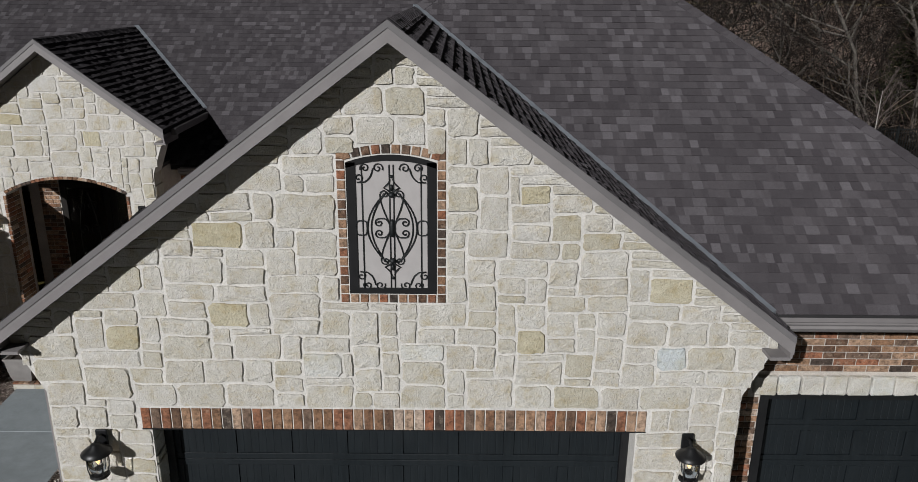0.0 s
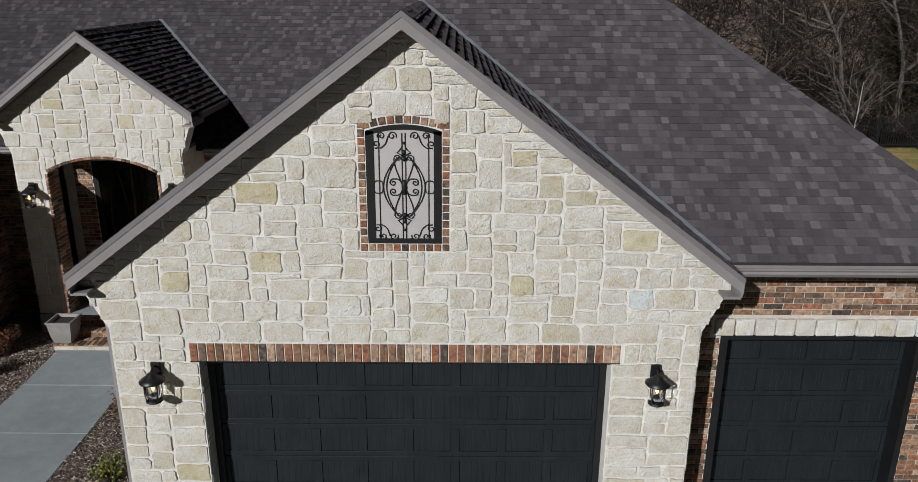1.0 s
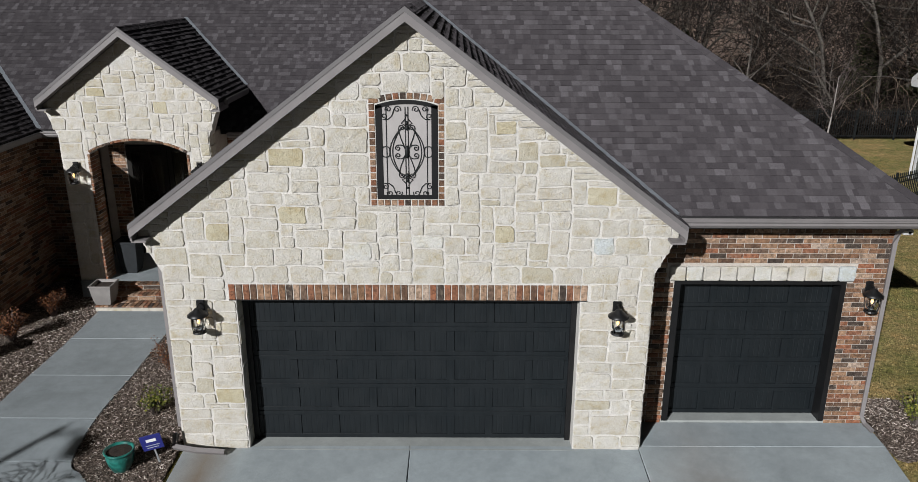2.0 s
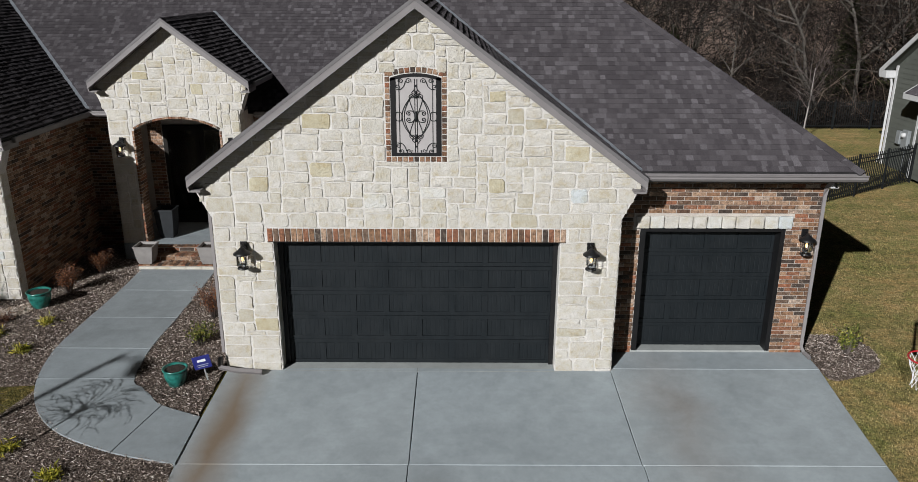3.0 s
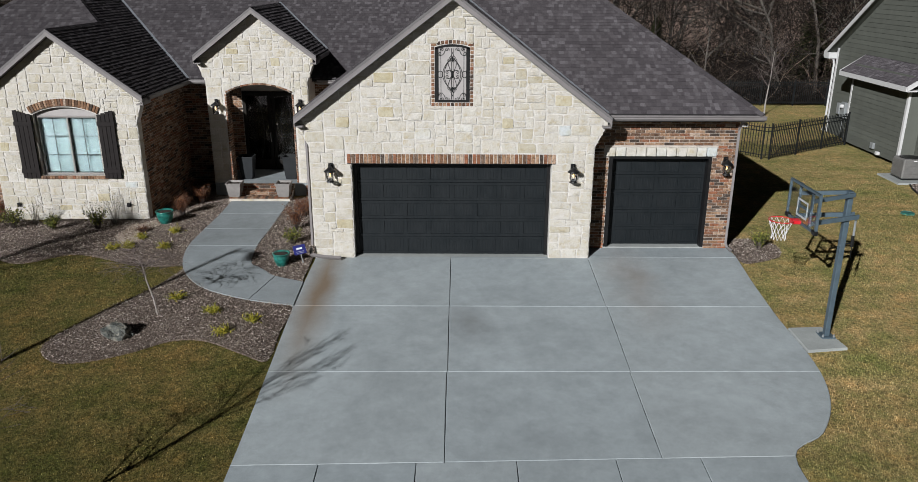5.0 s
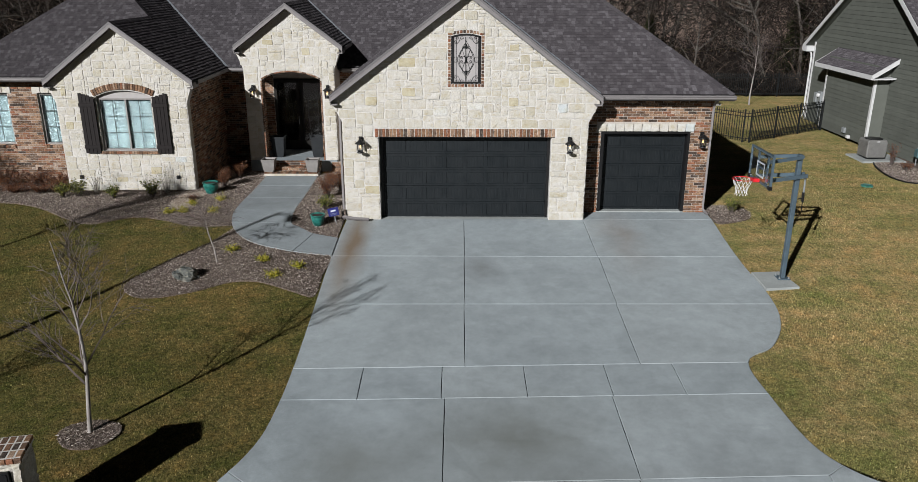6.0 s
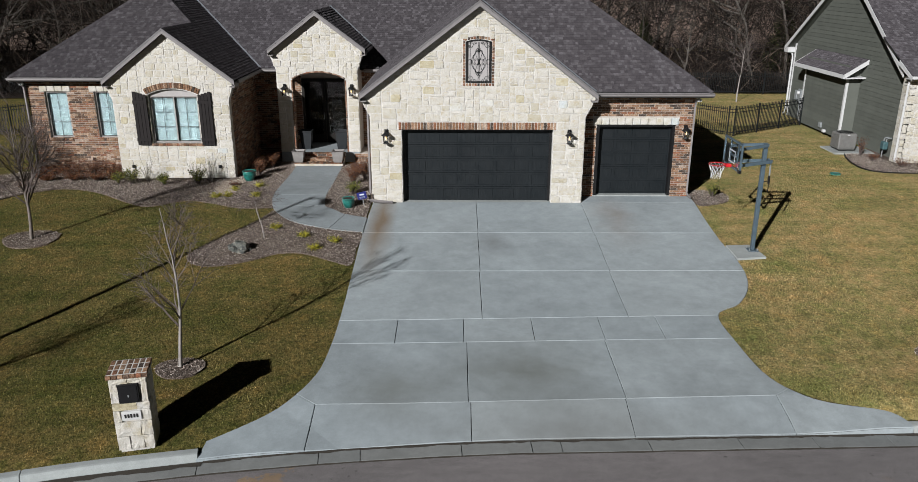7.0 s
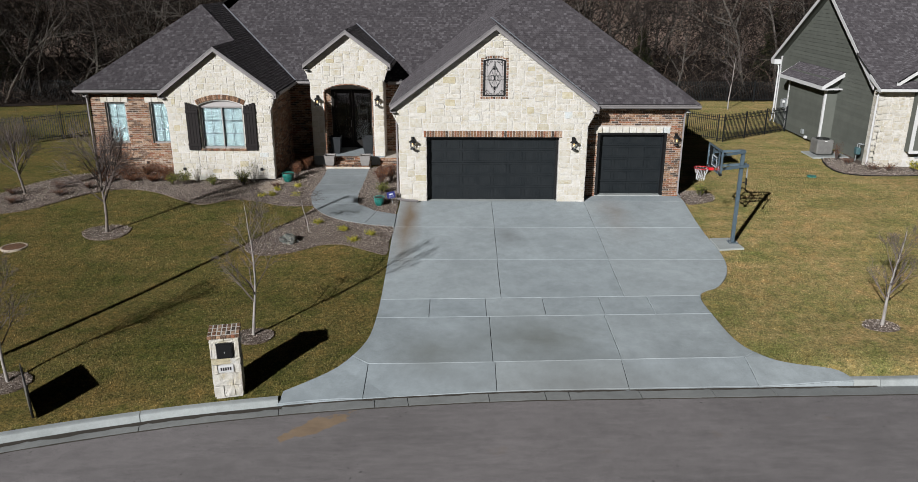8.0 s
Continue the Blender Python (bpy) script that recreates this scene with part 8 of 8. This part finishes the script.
for i, (x, y, w, h) in enumerate([(-4.35, 1.0, 0.6, 0.42), (-12.6, 2.35, 0.85, 0.62), (-10.15, 2.25, 0.8, 0.6), (-11.4, 2.2, 0.5, 0.4), (8.15, 0.72, 0.62, 0.5), (-13.1, 2.3, 0.5, 0.5)]):
    leafy("green_shrub", on_bed(x, y), "loose evergreen shrub with small olive-green leaves", "shrub", w, h, 46, 12, 0.42, GREEN_LEAF, TWIG, 90 + i, "green shrubs", 0.045)
for i, (x, y, w, h) in enumerate([(-12.2, 2.75, 0.9, 0.95), (-9.9, 2.85, 0.9, 1.05), (-10.4, 2.6, 0.6, 0.8)]):
    leafy("bare_shrub", on_bed(x, y), "sparse shrub with pale bare upright stems", "shrub", w, h, 22, 5, 0.3, GREEN_LEAF, PALE_BARK, 110 + i, "bare shrubs", 0.03)
for i, (x, y, w, h) in enumerate([(-8.8, 2.05, 0.55, 0.16), (-18.2, -0.4, 0.8, 0.3), (-16.9, 0.6, 0.9, 0.3), (-17.4, 1.6, 0.8, 0.35), (-16.2, 1.6, 0.8, 0.3), (-18.8, 0.7, 0.8, 0.35)]):
    leafy("dormant_mound", on_bed(x, y), "low mound of dead brown winter stems", "plant", w, h, 60, 6, 0.3, RUST_LEAF, TWIG, 130 + i, "dormant mounds", 0.03)
for i, (x, y, w, h) in enumerate([(17.3, 5.3, 0.9, 0.4), (18.0, 5.2, 0.8, 0.35), (16.7, 6.4, 0.6, 0.35), (16.6, 7.3, 0.5, 0.9)]):
    leafy("rusty_shrub", on_bed(x, y), "low rust-brown winter shrub by the neighbouring wall", "shrub", w, h, 46, 7, 0.35, RUST_LEAF, TWIG, 150 + i, "rusty shrubs", 0.035)
for i, (x, y) in enumerate([(19.1, 5.1), (19.8, 5.0), (20.6, 5.1)]):
    leafy("yellow_shrub", on_bed(x, y), "yellow-green feathery shrub against pale stone", "shrub", 0.8, 0.5, 50, 8, 0.25, YELLOW_LEAF, TWIG, 160 + i, "yellow shrubs", 0.07)


# ---- woods behind the gardens ----
def wood_tree(seed, height, kids, name):
    rng = random.Random(seed)
    out = {}
    trunks = rng.choice((1, 1, 2))
    for s in range(trunks):
        d = Vector((rng.gauss(0, 0.18), rng.gauss(0, 0.18), 1)).normalized()
        grow(rng, Vector((rng.gauss(0, 0.12) * (trunks > 1), rng.gauss(0, 0.12) * (trunks > 1), -0.3)), d, height * rng.uniform(0.8, 1.0), 0.10 * height / 8, 0, out, 0.26, 0.10, kids, 0.75, 0.60)
    thick = [l for lv in (0, 1) for l in out.get(lv, [])]
    thin = [[(p, max(r, 0.008)) for p, r in l] for lv in out if lv > 1 for l in out[lv]]
    v, f = limb_mesh(thick, 5)
    m1 = bpy.data.meshes.new("wood_trunk")
    m1.from_pydata(v, [], f)
    m1.materials.append(WOOD_BARK)
    v, f = limb_mesh(thin, 3)
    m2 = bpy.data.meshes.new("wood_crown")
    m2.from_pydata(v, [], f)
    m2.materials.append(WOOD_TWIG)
    return m1, m2


WOODS = [wood_tree(200 + i, 7.5 + i % 3, (9, 7, 5), "w") for i in range(7)]


def wood_land(x, y):
    return land(x, y) - 0.02 * max(0.0, min(y - 27, 60))


def plant_wood():
    rng = random.Random(77)
    spots = []
    tries = 0
    while len(spots) < 280 and tries < 9000:
        tries += 1
        x = rng.uniform(-52, 52) if len(spots) < 190 else rng.uniform(-60, -14)
        y = 27.0 + 34 * rng.random() ** 1.5
        if x < -16:
            y -= min(6.0, (-16 - x) * 0.25)
        if -12 < x < 2:
            continue
        if all((x - a) ** 2 + (y - b) ** 2 > 1.6 for a, b in spots):
            spots.append((x, y))
    for x, y in spots:
        m1, m2 = rng.choice(WOODS)
        e = thing("woodland_tree", (x, y, wood_land(x, y)), "bare winter woodland tree with tangled grey-brown branches", "tree", "woodland trees", rng.uniform(0, 360))
        s = rng.uniform(0.75, 1.3)
        e.scale = (s, s, s * rng.uniform(0.9, 1.1))
        for nm, me in (("trunk", m1), ("crown", m2)):
            ob = new(nm, me)
            ob.parent = e


plant_wood()
pale = thing("pale_sapling", (16.4, 22.2, 0), "slim pale-barked tree inside the back fence", "tree")
out = {}
grow(random.Random(9), Vector((0, 0, -0.1)), Vector((0.06, 0, 1)), 3.4, 0.050, 0, out, 0.14, 0.20, (10, 5, 4), 0.7, 0.5)
v, f = limb_mesh(out[0], 6)
raw("trunk", v, f, BARK, pale, True)
v, f = limb_mesh([[(p, max(r, 0.004)) for p, r in l] for k in out if k for l in out[k]], 3)
raw("crown", v, f, TWIG, pale)


def thicket():
    """Dense undergrowth along the edge of the woods."""
    rng = random.Random(31)
    limbs = []
    for i in range(8000):
        x = rng.uniform(2, 48) if rng.random() < 0.6 else rng.uniform(-48, -12)
        y = 26.8 + 24 * rng.random() ** 1.4
        if x < -16:
            y -= min(6.0, (-16 - x) * 0.25)
        h = rng.uniform(0.8, 4.2) * (0.7 + 0.6 * rng.random())
        z = wood_land(x, y)
        lean = Vector((rng.gauss(0, 0.5), rng.gauss(0, 0.5), 1))
        p = Vector((x, y, z - 0.1))
        limb = [(p, 0.024)]
        for k in range(3):
            lean = (lean + Vector((rng.gauss(0, 0.35), rng.gauss(0, 0.35), -0.25))).normalized()
            p = p + lean * h / 3
            limb.append((p.copy(), 0.018 - 0.0045 * k))
        limbs.append(limb)
        for k in range(2):
            t = rng.randrange(1, 4)
            q = limb[t][0]
            d = Vector((rng.gauss(0, 1), rng.gauss(0, 1), rng.gauss(0.3, 0.6))).normalized() * h * 0.35
            limbs.append([(q, 0.011), (q + d * 0.5 + Vector((0, 0, 0.05)), 0.009), (q + d, 0.006)])
    for i in range(3000):
        x = rng.uniform(3, 50) if rng.random() < 0.6 else rng.uniform(-50, -12)
        y = 28.0 + 14 * rng.random()
        if x < -16:
            y -= min(6.0, (-16 - x) * 0.25)
        p = Vector((x, y, wood_land(x, y) + rng.uniform(1.5, 6.5)))
        d = Vector((rng.gauss(0, 1), rng.gauss(0, 0.6), rng.gauss(0.5, 0.6))).normalized()
        limb = [(p.copy(), 0.026)]
        for k in range(4):
            d = (d + Vector((rng.gauss(0, 0.45), rng.gauss(0, 0.45), rng.gauss(0.05, 0.4)))).normalized()
            p = p + d * rng.uniform(0.35, 0.7)
            limb.append((p.copy(), 0.022 - 0.004 * k))
        limbs.append(limb)
        for k in (1, 2, 3, 3):
            q = limb[k][0]
            d2 = Vector((rng.gauss(0, 1), rng.gauss(0, 1), rng.gauss(0.3, 0.6))).normalized() * rng.uniform(0.5, 1.1)
            limbs.append([(q, 0.012), (q + d2 * 0.5 + Vector((0, 0, 0.06)), 0.010), (q + d2, 0.007)])
    v, f = limb_mesh(limbs, 3)
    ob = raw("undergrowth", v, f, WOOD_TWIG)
    tagged(ob, "dense tangled brown brush at the edge of woods", "undergrowth", "", "stuff")


thicket()


def cedar(at, h, seed):
    rng = random.Random(seed)
    e = thing("cedar_tree", at, "dark green cedar among bare trees", "tree", "cedars")
    v, f = limb_mesh([[(Vector((0, 0, -0.1)), 0.1), (Vector((0, 0, h * 0.9)), 0.03)]], 6)
    raw("trunk", v, f, WOOD_BARK, e)
    lv, lf = [], []
    for i in range(5200):
        t = rng.random() ** 0.8
        r = (1 - t) * h * 0.30 * (0.75 + 0.35 * math.sin(t * 30 + 3 * rng.random()))
        a = rng.uniform(0, 6.28)
        rr = r * (0.5 + 0.5 * rng.random())
        c = Vector((math.cos(a) * rr, math.sin(a) * rr, h * (0.08 + 0.92 * t)))
        d = Vector((math.cos(a) + rng.gauss(0, 0.5), math.sin(a) + rng.gauss(0, 0.5), 0.5 + rng.gauss(0, 0.4))).normalized()
        s = d.cross(Vector((rng.gauss(0, 1), rng.gauss(0, 1), 1))).normalized()
        q = len(lv)
        L = rng.uniform(0.12, 0.28)
        lv += [tuple(c - s * 0.05), tuple(c + s * 0.05), tuple(c + d * L)]
        lf.append((q, q + 1, q + 2))
    raw("crown", lv, lf, CEDAR_LEAF, e)


for x, y, h, sd in ((25.5, 31, 5.5, 1), (23.2, 33, 6.0, 2), (12.5, 31, 4.6, 3), (30, 30, 5.5, 4), (-33, 26, 5.0, 5), (9.0, 36, 5.0, 6)):
    cedar((x, y, wood_land(x, y)), h, sd)
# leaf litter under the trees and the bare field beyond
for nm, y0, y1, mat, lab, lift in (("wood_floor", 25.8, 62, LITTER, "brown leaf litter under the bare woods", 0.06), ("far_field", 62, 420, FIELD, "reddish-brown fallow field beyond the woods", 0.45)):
    verts, faces = [], []
    xs = [-300, -120] + [-60 + 4 * i for i in range(31)] + [120, 300]
    ys = [y0 + (y1 - y0) * i / 12 for i in range(13)]
    for y in ys:
        for x in xs:
            yy = y - (min(6.0, (-16 - x) * 0.25) if (x < -16 and y == y0) else 0)
            verts.append((x, yy, wood_land(x, yy) + lift + 0.0))
    w = len(xs)
    for j in range(12):
        for i in range(w - 1):
            faces.append((j * w + i, j * w + i + 1, (j + 1) * w + i + 1, (j + 1) * w + i))
    tagged(raw(nm, verts, faces, mat), lab, "ground", "", "structure")


# ---- grass blades, bark chips, pebbles ----
def plan_free(x, y):
    """Whether open lawn lies at a place."""
    if y < street_edge(x) + 0.72:
        return False
    if inside(OUTLINE, x, y) or (-3.6 < x < 7.45 and -0.2 < y < 20):
        return False
    if -17.0 < x < -9.1 and y > 3.2 or (-9.2 < x < -3.5 and y > 5.1):
        return False
    if x > 17.0 and y > 5.8 or inside(WALK_RING, x, y) or (7.2 < x < 8.45 and -4.6 < y < -3.45):
        return False
    return not any(inside(b, x, y) for b in BEDS)


WALK_RING = curve_through(OUTER, 6) + curve_through(INNER, 6)[::-1]


def grass_blades():
    rng = np.random.default_rng(5)
    n = 900000
    x, y = rng.uniform(-19, 17, n), rng.uniform(-14.5, 11.0, n)
    near = rng.random(n) > np.clip((y + 4) / 16, 0, 0.9)
    x, y = x[near], y[near]
    ci, cj = np.floor(x * 5).astype(int) + 100, np.floor(y * 5).astype(int) + 75
    free = np.array([[plan_free((i - 99.5) / 5, (j - 74.5) / 5) for j in range(133)] for i in range(190)])
    core = free.copy()
    for a, b in ((1, 0), (-1, 0), (0, 1), (0, -1)):
        core &= np.roll(free, (a, b), (0, 1))
    keep = core[ci, cj]
    for i in np.nonzero(free[ci, cj] & ~keep)[0]:
        keep[i] = plan_free(float(x[i]), float(y[i]))
    x, y = x[keep], y[keep]
    m = len(x)
    z = np.array([land(float(a), float(b)) for a, b in zip(x, y)]) - 0.005
    a = rng.uniform(0, 2 * np.pi, m)
    h, w, l = rng.uniform(0.02, 0.052, m), rng.uniform(0.004, 0.008, m), rng.uniform(0, 0.035, m)
    cx, sx = np.cos(a), np.sin(a)
    verts = np.stack([np.stack([x - cx * w, y - sx * w, z], 1), np.stack([x + cx * w, y + sx * w, z], 1), np.stack([x - sx * l, y + cx * l, z + h], 1)], 1).reshape(-1, 3)
    me = bpy.data.meshes.new("grass")
    me.vertices.add(3 * m)
    me.vertices.foreach_set("co", verts.ravel())
    me.loops.add(3 * m)
    me.loops.foreach_set("vertex_index", np.arange(3 * m))
    me.polygons.add(m)
    me.polygons.foreach_set("loop_start", np.arange(0, 3 * m, 3))
    me.materials.append(GRASS)
    me.update(calc_edges=True)
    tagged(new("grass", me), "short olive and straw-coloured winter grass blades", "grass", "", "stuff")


grass_blades()


def scatter(name, rings, n, size, flat, material, label, category, seed, rise=0.035):
    rng = random.Random(seed)
    verts, faces = [], []
    areas = [abs(area(r)) for r in rings]
    for ring, ar in zip(rings, areas):
        x0, x1 = min(p[0] for p in ring), max(p[0] for p in ring)
        y0, y1 = min(p[1] for p in ring), max(p[1] for p in ring)
        m = int(n * ar / sum(areas))
        k = 0
        while k < m:
            x, y = rng.uniform(x0, x1), rng.uniform(y0, y1)
            if not inside(ring, x, y):
                m -= 1 if rng.random() < 0.02 else 0
                continue
            k += 1
            L, W = size * rng.uniform(0.5, 1.7), size * flat * rng.uniform(0.6, 1.4)
            d = Vector((rng.gauss(0, 1), rng.gauss(0, 1), rng.gauss(0, 0.35))).normalized()
            s = d.cross(Vector((rng.gauss(0, 0.3), rng.gauss(0, 0.3), 1))).normalized()
            u = d.cross(s)
            c = Vector((x, y, land(x, y) + rise + rng.uniform(0.0, 0.02)))
            b = len(verts)
            h = W * 0.5
            verts += [tuple(c - d * L / 2 - s * W / 2), tuple(c + d * L / 2 - s * W * 0.3), tuple(c + d * L / 2 + s * W * 0.3), tuple(c - d * L / 2 + s * W / 2), tuple(c - d * L * 0.3 + Vector((0, 0, h))), tuple(c + d * L * 0.3 + Vector((0, 0, h)))]
            faces += [(b, b + 1, b + 5, b + 4), (b + 3, b + 4, b + 5, b + 2), (b, b + 4, b + 3), (b + 1, b + 2, b + 5)]
    ob = raw(name, verts, faces, material)
    tagged(ob, label, category, "", "stuff")


scatter("bark_chips", BEDS, 84000, 0.043, 0.25, CHIPS, "loose shredded bark chips lying on the beds", "mulch", 3)
scatter("pebble_drain", [[(-8.9, 0.9), (-9.4, 1.6), (-9.3, 2.6), (-8.7, 3.1), (-8.5, 2.6), (-8.9, 1.9), (-8.5, 1.2)]], 1300, 0.05, 0.7, PEBBLE, "band of brown river pebbles in the bed", "pebbles", 4)
